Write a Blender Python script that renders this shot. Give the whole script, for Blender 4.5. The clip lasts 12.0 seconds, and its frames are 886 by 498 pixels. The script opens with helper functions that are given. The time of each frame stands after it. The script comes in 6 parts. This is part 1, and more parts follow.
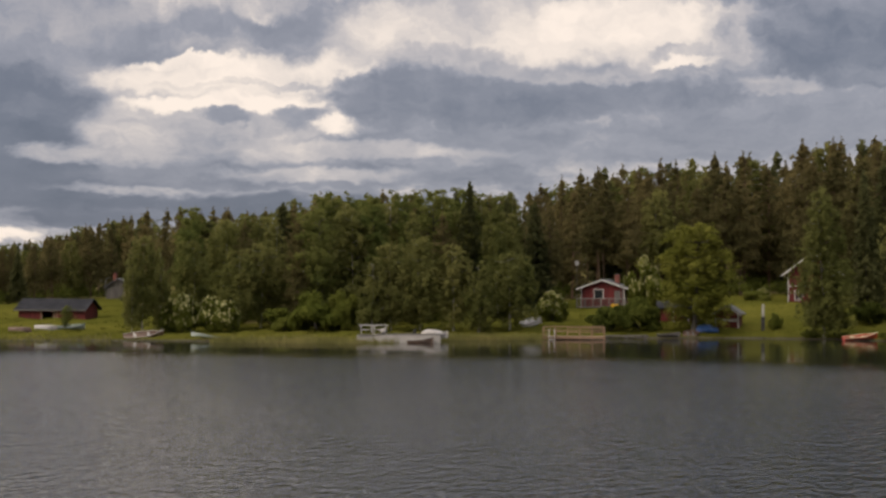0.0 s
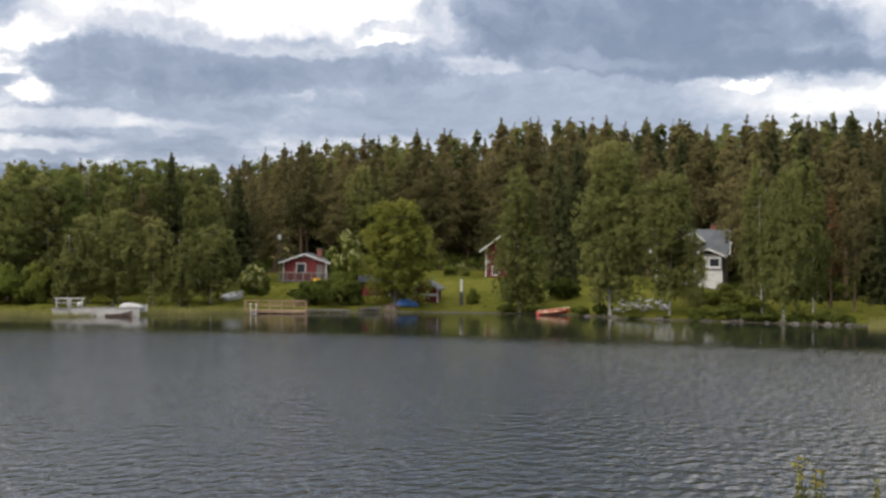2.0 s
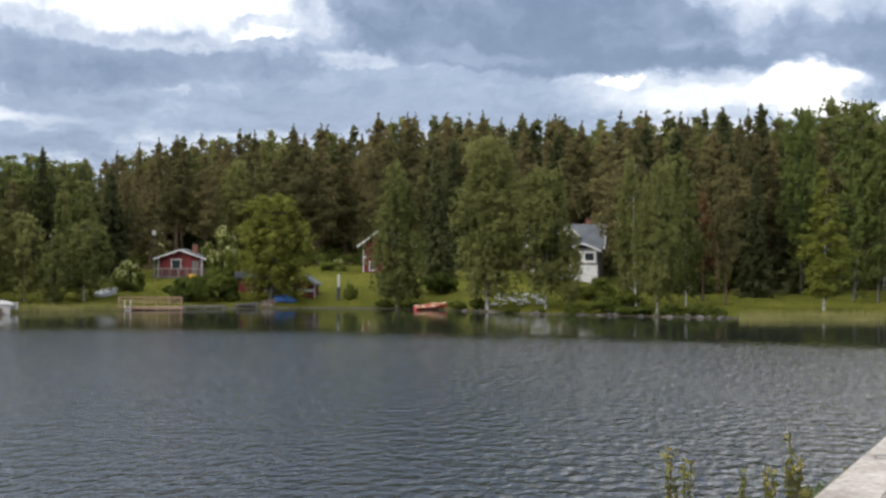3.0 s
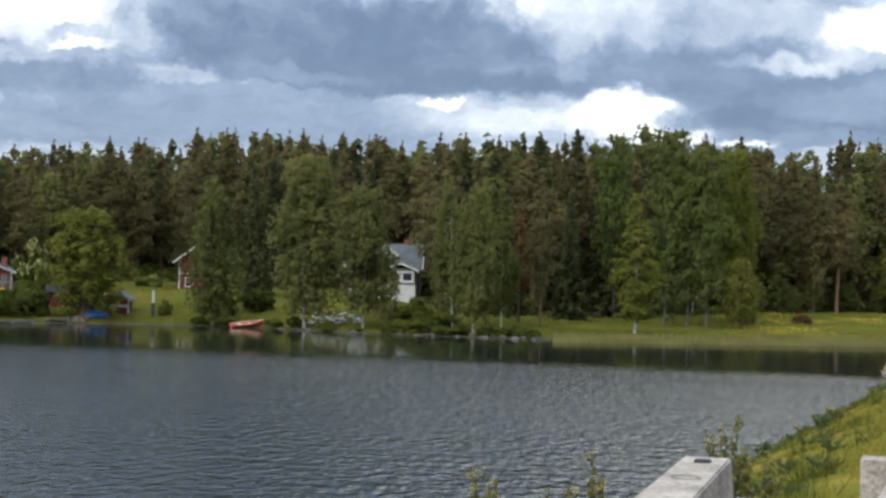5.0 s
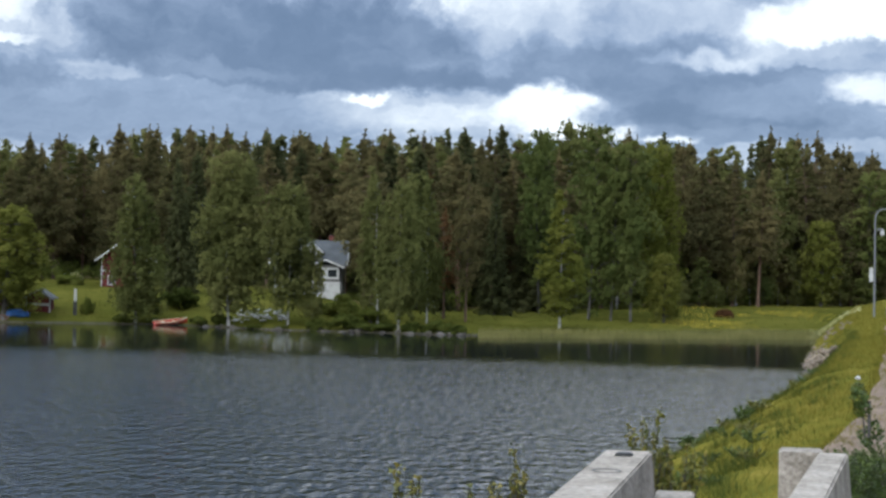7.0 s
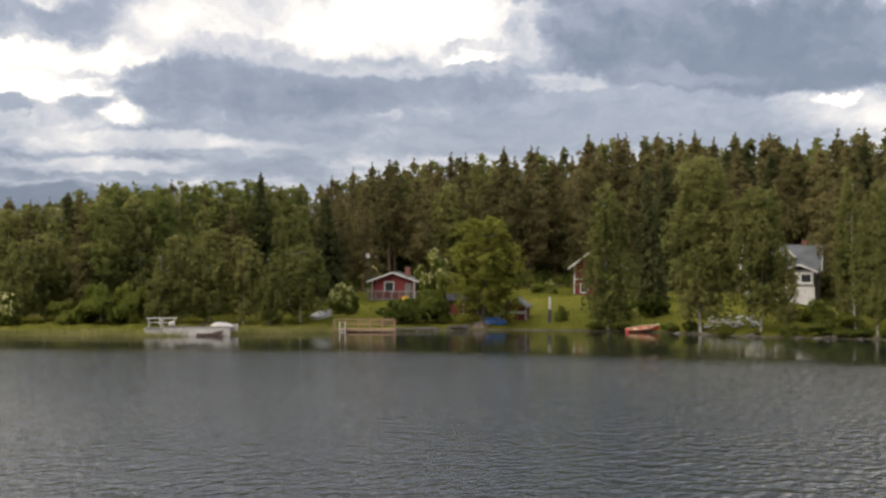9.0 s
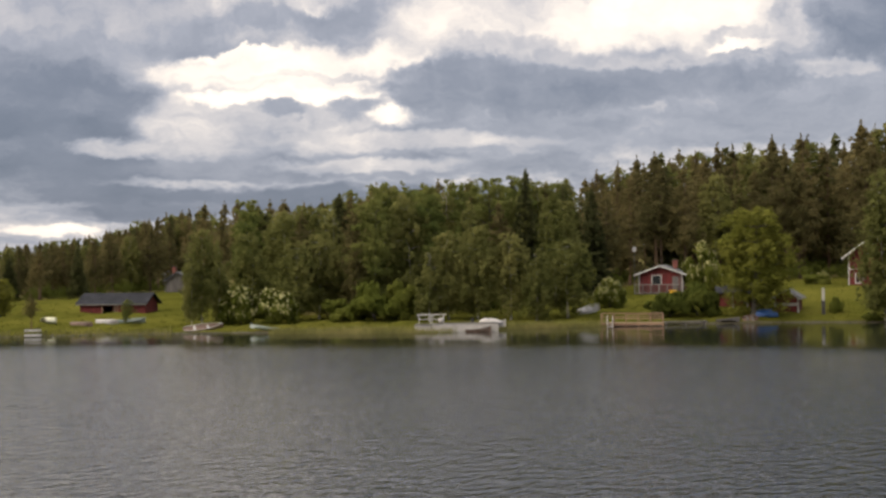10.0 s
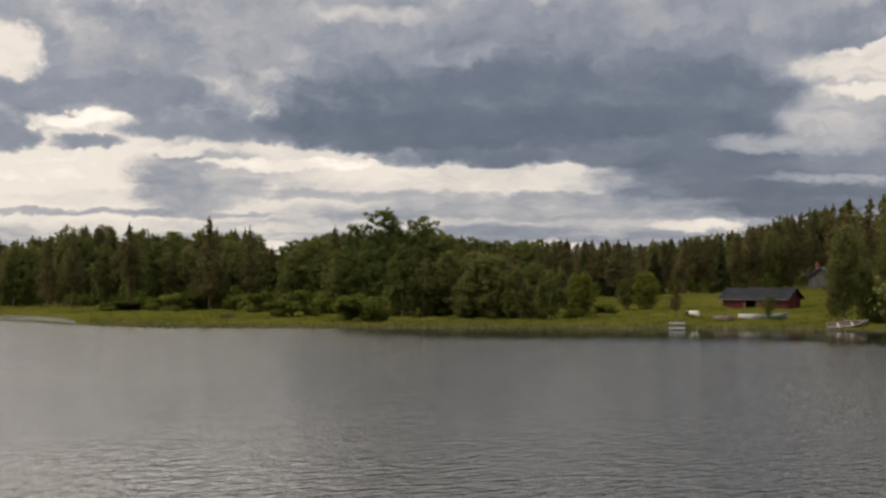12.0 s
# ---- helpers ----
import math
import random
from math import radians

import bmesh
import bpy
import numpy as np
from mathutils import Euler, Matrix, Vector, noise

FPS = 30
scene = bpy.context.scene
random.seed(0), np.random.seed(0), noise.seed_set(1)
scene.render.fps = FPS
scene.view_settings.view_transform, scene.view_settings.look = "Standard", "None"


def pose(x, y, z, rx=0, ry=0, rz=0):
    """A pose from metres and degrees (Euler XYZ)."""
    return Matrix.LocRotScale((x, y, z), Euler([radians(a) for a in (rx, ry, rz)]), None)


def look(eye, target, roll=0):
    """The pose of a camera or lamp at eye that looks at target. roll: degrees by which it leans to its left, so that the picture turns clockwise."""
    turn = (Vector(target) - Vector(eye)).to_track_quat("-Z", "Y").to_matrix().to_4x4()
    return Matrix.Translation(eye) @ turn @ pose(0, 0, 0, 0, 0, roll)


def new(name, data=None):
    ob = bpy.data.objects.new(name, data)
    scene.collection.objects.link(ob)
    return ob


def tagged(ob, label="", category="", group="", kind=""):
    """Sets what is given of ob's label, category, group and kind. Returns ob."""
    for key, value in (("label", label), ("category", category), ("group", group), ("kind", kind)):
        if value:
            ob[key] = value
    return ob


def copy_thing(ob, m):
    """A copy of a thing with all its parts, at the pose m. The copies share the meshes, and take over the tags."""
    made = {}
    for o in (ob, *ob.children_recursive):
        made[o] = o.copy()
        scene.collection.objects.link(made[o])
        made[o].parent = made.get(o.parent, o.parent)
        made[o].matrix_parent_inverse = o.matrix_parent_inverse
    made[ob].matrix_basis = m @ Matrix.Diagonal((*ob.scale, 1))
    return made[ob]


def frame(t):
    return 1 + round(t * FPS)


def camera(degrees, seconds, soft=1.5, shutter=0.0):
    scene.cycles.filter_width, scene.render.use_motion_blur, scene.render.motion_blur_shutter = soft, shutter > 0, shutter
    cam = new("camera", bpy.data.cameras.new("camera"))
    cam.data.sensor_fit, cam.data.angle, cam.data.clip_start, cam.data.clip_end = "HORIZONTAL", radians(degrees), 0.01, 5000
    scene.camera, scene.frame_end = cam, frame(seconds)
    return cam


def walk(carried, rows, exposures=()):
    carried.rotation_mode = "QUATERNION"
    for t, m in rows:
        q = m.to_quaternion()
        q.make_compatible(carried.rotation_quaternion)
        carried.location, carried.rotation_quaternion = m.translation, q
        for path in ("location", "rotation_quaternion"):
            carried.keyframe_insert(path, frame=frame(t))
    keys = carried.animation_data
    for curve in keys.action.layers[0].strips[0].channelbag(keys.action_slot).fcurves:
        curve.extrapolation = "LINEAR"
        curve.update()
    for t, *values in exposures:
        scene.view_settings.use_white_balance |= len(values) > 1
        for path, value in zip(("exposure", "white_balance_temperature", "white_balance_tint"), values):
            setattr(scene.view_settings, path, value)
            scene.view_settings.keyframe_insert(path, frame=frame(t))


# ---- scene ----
# The camera turns on the spot, held by hand on a bridge deck, 6 m over the lake.
EYE = 6.0
cam = camera(32.0, 12.0, soft=2.75)
TURNS = [
    (0.0, -0.13, 1.36, -0.14), (0.5, -3.44, 0.85, -0.48), (1.0, -4.39, 0.63, -0.25), (1.5, -7.01, 0.63, -0.51),
    (2.0, -11.13, 0.47, -0.63), (2.5, -13.79, 0.4, -0.63), (3.0, -15.67, 0.33, -0.4), (3.2, -16.33, 0.4, -0.38),
    (4.8, -20.51, 1.07, -1.56), (5.0, -22.37, 1.14, -1.39), (5.5, -26.21, 1.13, -1.13), (6.0, -26.71, 1.07, -1.19),
    (6.5, -26.7, 1.11, -1.28), (6.7, -26.45, 1.12, -1.24), (8.3, -13.72, 0.78, -0.07), (8.5, -12.26, 0.89, -0.1),
    (9.0, -7.87, 1.11, -0.23), (9.5, -2.27, 0.98, 0.59), (10.0, 1.97, 0.96, 0.76), (10.2, 3.93, 1.14, 0.6),
    (10.5, 7.84, 1.17, 0.24), (11.0, 13.09, 0.98, 0.31), (11.5, 18.18, 0.94, 0.14), (12.0, 25.47, 0.94, 0.03),
]
EXPOSURES = [(0.0, -0.08, 6850, 17), (0.5, 0.2, 6700, 16), (1.2, 0.38, 6500, 14), (2.5, 0.55, 5930, 11), (3.2, 0.55, 5770, 10), (4.8, 0.42, 5590, 8), (5.6, 0.31, 5440, 7), (6.7, 0.23, 5280, 7),
             (8.5, 0.5, 6250, 11), (9.5, 0.38, 6700, 14), (10.0, 0.31, 6800, 15), (10.5, 0.08, 6750, 15), (11.2, -0.05, 6680, 14), (12.0, -0.24, 6620, 13)]


def sway(yaw):
    """The camera is held half a metre before the turning body, so it shifts a little as it swings to the road."""
    a, b = radians(min(max(-yaw, 12.0), 26.7)), radians(26.7)
    return 0.5 * (math.sin(a) - math.sin(b)), 0.5 * (math.cos(a) - math.cos(b))


walk(cam, [(t, pose(*sway(yaw), EYE, 90 + pitch, 0, yaw) @ pose(0, 0, 0, 0, 0, -roll)) for t, yaw, pitch, roll in TURNS], EXPOSURES)

# ---- light: a cloudy evening sky and a veiled sun ----
SUN_BEARING, SUN_HEIGHT = 125.0, 30.0
world = bpy.data.worlds.new("sky")
scene.world = world
world.use_nodes = True
wt = world.node_tree
wt.nodes.clear()


def wnode(kind, **values):
    n = wt.nodes.new(kind)
    for key, v in values.items():
        if key == "op":
            n.operation = v
        elif key.startswith("i"):
            n.inputs[int(key[1:])].default_value = v
    return n


def wmath(op, a, b=None, c=None):
    n = wt.nodes.new("ShaderNodeMath")
    n.operation = op
    for i, v in enumerate((a, b, c)):
        if v is None:
            continue
        if isinstance(v, (int, float)):
            n.inputs[i].default_value = v
        else:
            wt.links.new(v, n.inputs[i])
    return n.outputs[0]


def wvec(op, a, b):
    n = wt.nodes.new("ShaderNodeVectorMath")
    n.operation = op
    for i, v in enumerate((a, b)):
        if isinstance(v, tuple):
            n.inputs[i].default_value = v
        else:
            wt.links.new(v, n.inputs[i])
    return n.outputs["Value"] if op == "DOT_PRODUCT" else n.outputs[0]


def wnoise(vec, scale, detail, rough):
    n = wnode("ShaderNodeTexNoise")
    n.inputs["Scale"].default_value, n.inputs["Detail"].default_value, n.inputs["Roughness"].default_value = scale, detail, rough
    wt.links.new(vec, n.inputs["Vector"])
    return n


coord = wnode("ShaderNodeTexCoord").outputs["Generated"]
split = wnode("ShaderNodeSeparateXYZ")
wt.links.new(coord, split.inputs[0])
bearing = wmath("MULTIPLY", wmath("ARCTAN2", wmath("MULTIPLY", split.outputs[0], -1.0), split.outputs[1]), 57.2958)
rise = wmath("MULTIPLY", wmath("ARCSINE", split.outputs[2]), 57.2958)
flat = wnode("ShaderNodeCombineXYZ")
wt.links.new(bearing, flat.inputs[0])
# clouds lie in flatter, finer streaks towards the horizon
wt.links.new(wmath("MULTIPLY", wmath("LOGARITHM", wmath("MULTIPLY_ADD", wmath("MAXIMUM", rise, -1.5), 1 / 3, 1.0), 2.71828), 13.0), flat.inputs[1])
warp = wnoise(flat.outputs[0], 0.22, 4.0, 0.6)
warp_fine = wnoise(flat.outputs[0], 0.9, 4.0, 0.6)
bent = wvec("ADD", wvec("ADD", flat.outputs[0], wvec("MULTIPLY", wvec("SUBTRACT", warp.outputs["Color"], (0.5, 0.5, 0.5)), (1.8, 1.6, 0))),
            wvec("MULTIPLY", wvec("SUBTRACT", warp_fine.outputs["Color"], (0.5, 0.5, 0.5)), (1.6, 1.6, 0)))
billow = wnoise(bent, 0.17, 7.0, 0.48)
wisps = wnoise(wvec("MULTIPLY", bent, (0.45, 1.5, 1.0)), 0.5, 5.0, 0.6)
density = wmath("MULTIPLY_ADD", billow.outputs["Fac"], 0.9, 0.06)
density = wmath("MULTIPLY_ADD", wisps.outputs["Fac"], 0.28, wmath("ADD", density, -0.12))


curdle = wnoise(bent, 0.55, 6.0, 0.56).outputs["Fac"]
ragged = wmath("MULTIPLY_ADD", curdle, 1.3, -0.65)
density = wmath("MULTIPLY_ADD", ragged, 0.3, density)


heaps = wnoise(bent, 0.3, 8.0, 0.6).outputs["Fac"]
grain = wmath("MULTIPLY_ADD", ragged, 0.22, wmath("MULTIPLY_ADD", wisps.outputs["Fac"], 0.36, wmath("MULTIPLY_ADD", heaps, 0.55, -0.455)))


def layer(az, el, w, h, value, soft):
    """One cloud or rift round a bearing and a height in degrees, of a given lightness, laid over those before it."""
    global density
    d = wvec("MULTIPLY", wvec("SUBTRACT", bent, (az, 13 * math.log(1 + el / 3), 0)), (1 / w, (el + 3) / (13 * h), 0))
    edge = wnode("ShaderNodeMapRange")
    edge.interpolation_type = "SMOOTHSTEP"
    edge.inputs[1].default_value, edge.inputs[2].default_value = 1.5 + 1.5 * soft, 0.75 - 0.75 * soft
    wt.links.new(wmath("MULTIPLY_ADD", ragged, 1.5, wvec("DOT_PRODUCT", d, d)), edge.inputs[0])
    density = wmath("MULTIPLY_ADD", edge.outputs[0], wmath("SUBTRACT", value, density), density)


def cloud(az, el, w, h, lift):
    """An added patch of unseen sky, a brighter rift (lift > 0) or a darker bank, round a bearing and a height in
    degrees, with ragged edges.
    """
    global density
    d = wvec("MULTIPLY", wvec("SUBTRACT", bent, (az, 13 * math.log(1 + el / 3), 0)), (1 / w, (el + 3) / (13 * h), 0))
    near = wvec("DOT_PRODUCT", d, d)
    halo = wmath("POWER", 2.718, wmath("MULTIPLY", near, -0.4))
    fall = wmath("POWER", 2.718, wmath("MULTIPLY", near, -0.8))
    edge = wnode("ShaderNodeMapRange")
    edge.interpolation_type = "SMOOTHSTEP"
    edge.inputs[1].default_value, edge.inputs[2].default_value = 0.3, 0.7
    # the raggedness fades away from the bank
    wt.links.new(wmath("MULTIPLY_ADD", ragged, wmath("MINIMUM", wmath("MULTIPLY", fall, 3.0), 1.0), fall), edge.inputs[0])
    density = wmath("MULTIPLY_ADD", edge.outputs[0], lift * 0.5, wmath("MULTIPLY_ADD", halo, lift * 0.5, density))


# high, bright rifts over the reeds, unseen and added to brighten the water below
cloud(40.0, 16.0, 12.0, 6.0, 1.35)
cloud(14.0, 19.0, 11.0, 8.0, 0.22)
# the banks and rifts round the lake, from the left over the meadow to the right over the road
layer(25.5, 8.87, 16.77, 1.8, 0.47, 0.9)
layer(37.5, 3.20, 6.92, 1.57, 1.02, 0.5)
layer(27.2, 3.47, 6.92, 1.05, 0.84, 0.6)
layer(20.9, 2.58, 5.24, 0.55, 0.56, 0.6)
layer(22.4, 3.34, 3.14, 0.21, 0.84, 0.5)
layer(24.7, 3.89, 3.77, 0.19, 0.86, 0.5)
layer(29.3, 2.95, 3.77, 0.19, 0.66, 0.6)
layer(34.9, 3.33, 1.68, 1.09, 0.50, 0.8)
layer(33.1, 3.55, 0.84, 1.05, 0.66, 0.8)
layer(40.1, 2.30, 3.56, 0.10, 0.62, 0.6)
layer(35.5, 2.23, 3.14, 0.10, 0.58, 0.6)
layer(31.0, 4.09, 2.62, 0.19, 1.08, 0.3)
layer(27.2, 1.84, 8.39, 0.19, 0.72, 0.7)
layer(23.0, 1.63, 2.52, 0.19, 0.50, 0.7)
layer(16.0, 1.73, 1.26, 0.15, 0.90, 0.6)
layer(21.8, 0.96, 1.26, 0.21, 0.90, 0.6)
layer(32.0, 0.96, 0.94, 0.27, 1.00, 0.6)
layer(38.5, 6.84, 4.82, 1.26, 0.46, 0.7)
layer(41.2, 7.86, 0.94, 0.75, 1.00, 0.5)
layer(33.5, 6.58, 1.30, 0.55, 0.74, 0.6)
layer(31.4, 7.19, 0.84, 0.27, 0.70, 0.7)
layer(29.6, 5.38, 1.09, 0.50, 0.84, 0.6)
layer(40.3, 6.49, 1.78, 0.50, 0.38, 0.5)
layer(36.5, 6.48, 2.31, 0.55, 0.37, 0.5)
layer(38.9, 5.58, 1.57, 0.23, 1.12, 0.4)
layer(40.3, 4.68, 1.15, 0.34, 0.95, 0.6)
layer(38.3, 4.88, 1.26, 0.23, 0.40, 0.5)
layer(41.1, 5.06, 0.84, 0.46, 0.42, 0.5)
layer(34.5, 5.39, 2.31, 0.38, 0.42, 0.6)
layer(31.8, 5.12, 1.89, 0.31, 0.36, 0.6)
layer(34.9, 4.55, 1.26, 0.17, 0.92, 0.5)
layer(19.3, 8.61, 10.06, 1.26, 0.44, 0.7)
layer(16.8, 8.46, 6.29, 0.29, 0.36, 0.8)
layer(18.2, 7.57, 10.06, 0.94, 0.41, 0.7)
layer(21.4, 6.06, 9.01, 1.57, 0.21, 0.6)
layer(26.0, 4.94, 4.19, 0.34, 0.20, 0.6)
layer(23.0, 5.35, 6.92, 0.63, 0.12, 0.7)
layer(20.9, 4.34, 5.24, 0.25, 0.24, 0.7)
layer(24.9, 7.95, 1.26, 0.34, 0.50, 0.8)
layer(28.1, 9.38, 1.78, 0.34, 0.62, 0.7)
layer(17.8, 6.13, 6.92, 0.80, 0.24, 0.5)
layer(20.9, 5.44, 6.92, 0.55, 0.13, 0.6)
layer(17.2, 4.57, 4.19, 0.46, 0.30, 0.6)
layer(13.6, 3.60, 4.40, 1.22, 0.20, 0.5)
layer(16.0, 4.76, 1.26, 0.59, 0.24, 0.6)
layer(13.8, 4.79, 1.15, 0.31, 0.50, 0.7)
layer(17.2, 2.36, 2.52, 0.29, 0.50, 0.7)
layer(10.2, 7.4, 2.4, 0.6, 0.56, 0.7)
layer(11.2, 5.89, 1.47, 0.75, 0.52, 0.6)
layer(6.0, 7.68, 5.45, 0.63, 0.86, 0.5)
layer(11.3, 5.28, 1.57, 1.09, 0.60, 0.6)
layer(9.4, 5.47, 1.15, 0.94, 0.60, 0.5)
layer(6.9, 5.22, 2.73, 0.94, 0.58, 0.6)
layer(9.4, 8.22, 1.47, 0.19, 0.95, 0.5)
layer(7.5, 6.68, 3.14, 0.29, 0.95, 0.5)
layer(3.4, 6.08, 1.15, 0.36, 0.95, 0.5)
layer(7.3, 7.40, 3.77, 0.13, 0.72, 0.6)
layer(5.4, 6.29, 0.88, 0.31, 0.44, 0.4)
layer(7.9, 6.17, 0.59, 0.27, 0.42, 0.4)
layer(13.6, 4.73, 1.47, 0.29, 0.55, 0.7)
layer(-0.1, 6.80, 3.46, 1.09, 0.35, 0.3)
layer(4.4, 9.54, 3.98, 0.46, 0.38, 0.6)
layer(-1.3, 8.96, 2.52, 0.71, 0.68, 0.7)
layer(3.6, 5.06, 3.56, 0.27, 0.66, 0.7)
layer(7.3, 4.40, 2.52, 0.21, 0.62, 0.7)
layer(4.8, 4.01, 6.92, 0.46, 0.38, 0.7)
layer(8.6, 3.44, 4.19, 0.15, 0.55, 0.7)
layer(5.9, 2.93, 5.87, 0.42, 0.19, 0.5)
layer(12.7, 2.42, 2.52, 0.29, 0.24, 0.6)
layer(-3.1, 9.30, 5.66, 1.22, 0.8, 0.6)
layer(-7.3, 9.76, 3.35, 0.88, 0.95, 0.5)
layer(-0.2, 8.22, 2.52, 0.34, 0.62, 0.7)
layer(-1.3, 6.91, 4.82, 0.96, 0.34, 0.3)
layer(-6.1, 6.97, 3.98, 0.63, 0.36, 0.5)
layer(-4.8, 7.89, 3.14, 0.29, 0.60, 0.8)
layer(-9.1, 8.26, 1.15, 0.23, 0.95, 0.4)
layer(-8.9, 8.72, 0.88, 0.15, 0.72, 0.6)
layer(-3.2, 5.17, 6.71, 0.63, 0.42, 0.7)
layer(3.0, 5.07, 3.98, 0.29, 0.64, 0.7)
layer(4.6, 4.12, 3.14, 0.21, 0.60, 0.7)
layer(-12.8, 5.63, 6.92, 0.92, 0.43, 0.8)
layer(-12.4, 7.28, 1.26, 0.29, 0.64, 0.7)
layer(-16.1, 7.45, 1.89, 0.25, 0.52, 0.7)
layer(-11.4, 8.88, 1.68, 0.88, 0.74, 0.7)
layer(-19.5, 8.57, 7.13, 1.38, 0.30, 0.5)
layer(-22.2, 7.32, 6.08, 0.46, 0.26, 0.5)
layer(-12.8, 7.16, 0.84, 0.27, 0.60, 0.6)
layer(-16.6, 7.43, 1.68, 0.29, 0.42, 0.7)
layer(-15.2, 5.95, 5.66, 0.63, 0.46, 0.7)
layer(-27.4, 9.39, 1.57, 1.05, 0.60, 0.7)
layer(-33.1, 7.49, 4.82, 1.47, 0.29, 0.6)
layer(-30.2, 9.53, 2.31, 0.80, 0.56, 0.6)
layer(-33.3, 9.74, 2.52, 0.67, 0.50, 0.7)
layer(-26.4, 6.17, 5.24, 0.67, 0.66, 0.6)
layer(-22.2, 6.57, 0.88, 0.19, 0.98, 0.4)
layer(-25.0, 6.04, 1.47, 0.38, 0.80, 0.6)
layer(-29.2, 6.11, 1.57, 0.84, 1.02, 0.5)
layer(-31.0, 5.72, 1.15, 0.59, 1.04, 0.5)
layer(-33.6, 5.23, 0.94, 0.17, 0.90, 0.5)
layer(-35.6, 5.96, 4.61, 0.63, 0.27, 0.6)
layer(-39.8, 9.07, 3.56, 1.09, 1.02, 0.3)
layer(-38.2, 8.19, 4.40, 0.38, 0.62, 0.5)
layer(-40.8, 7.90, 3.14, 0.21, 0.56, 0.6)
layer(-38.6, 6.67, 3.56, 0.55, 0.40, 0.6)
layer(-41.2, 6.95, 1.99, 0.50, 0.76, 0.5)
layer(-37.8, 5.45, 3.77, 0.25, 0.36, 0.7)
layer(-40.4, 4.94, 3.14, 0.21, 0.58, 0.7)


# light clouds billow more than dark ones
density = wmath("MULTIPLY_ADD", grain, wmath("MULTIPLY_ADD", wmath("MINIMUM", density, 0.9), 0.95, 0.38), density)
# unseen higher rift and bank, added to lighten and darken the lake that mirrors them
cloud(-36.0, 21.0, 9.0, 7.5, 0.95)
cloud(-13.0, 18.0, 9.0, 9.0, -0.3)
# behind the bridge, unseen, bright cover round the veiled sun is added as fill
cloud(140.0, 28.0, 80.0, 26.0, 0.68)
# another unseen high bank, added to darken the water ahead
cloud(8.0, 26.0, 16.0, 7.0, -0.2)
ramp = wnode("ShaderNodeValToRGB")
wt.links.new(density, ramp.inputs[0])
stops = ramp.color_ramp.elements
stops[0].position, stops[0].color = 0.05, (0.108, 0.142, 0.2, 1)
stops[1].position, stops[1].color = 1.0, (1.12, 1.04, 0.92, 1)
for at, colour in ((0.28, (0.19, 0.226, 0.292, 1)), (0.5, (0.346, 0.38, 0.446, 1)), (0.68, (0.6, 0.6, 0.61, 1)), (0.84, (0.93, 0.88, 0.8, 1))):
    stops.new(at).color = colour
clouds = wnode("ShaderNodeBackground")
wt.links.new(ramp.outputs[0], clouds.inputs[0])
# the cloud cover is thinner and brighter towards the zenith
zenith = wnode("ShaderNodeMapRange")
zenith.interpolation_type = "SMOOTHSTEP"
zenith.inputs[1].default_value, zenith.inputs[2].default_value, zenith.inputs[3].default_value, zenith.inputs[4].default_value = 9.5, 55.0, 0.93, 3.3
wt.links.new(rise, zenith.inputs[0])
# strength added above lightness 1.1, so that the high rifts brighten the water more
boost = wmath("MULTIPLY_ADD", wmath("MAXIMUM", wmath("ADD", density, -1.1), 0.0), 1.6, 1.0)
wt.links.new(wmath("MULTIPLY", zenith.outputs[0], boost), clouds.inputs[1])
sky = wnode("ShaderNodeTexSky")
sky.sky_type, sky.sun_disc = "NISHITA", False
sky.sun_elevation, sky.sun_rotation = radians(SUN_HEIGHT), radians(-SUN_BEARING)
clear = wnode("ShaderNodeBackground")
wt.links.new(sky.outputs[0], clear.inputs[0])
clear.inputs[1].default_value = 0.1
cover = wnode("ShaderNodeMixShader", i0=0.93)
wt.links.new(clear.outputs[0], cover.inputs[1])
wt.links.new(clouds.outputs[0], cover.inputs[2])
wt.links.new(cover.outputs[0], wnode("ShaderNodeOutputWorld").inputs[0])
sun = new("sun", bpy.data.lights.new("sun", "SUN"))
sun.data.energy, sun.data.angle, sun.data.color = 1.5, radians(35), (1.0, 0.95, 0.86)
sun.matrix_world = look((-60 * math.sin(radians(SUN_BEARING)), 60 * math.cos(radians(SUN_BEARING)), 60 * math.tan(radians(SUN_HEIGHT))), (0, 0, 0))


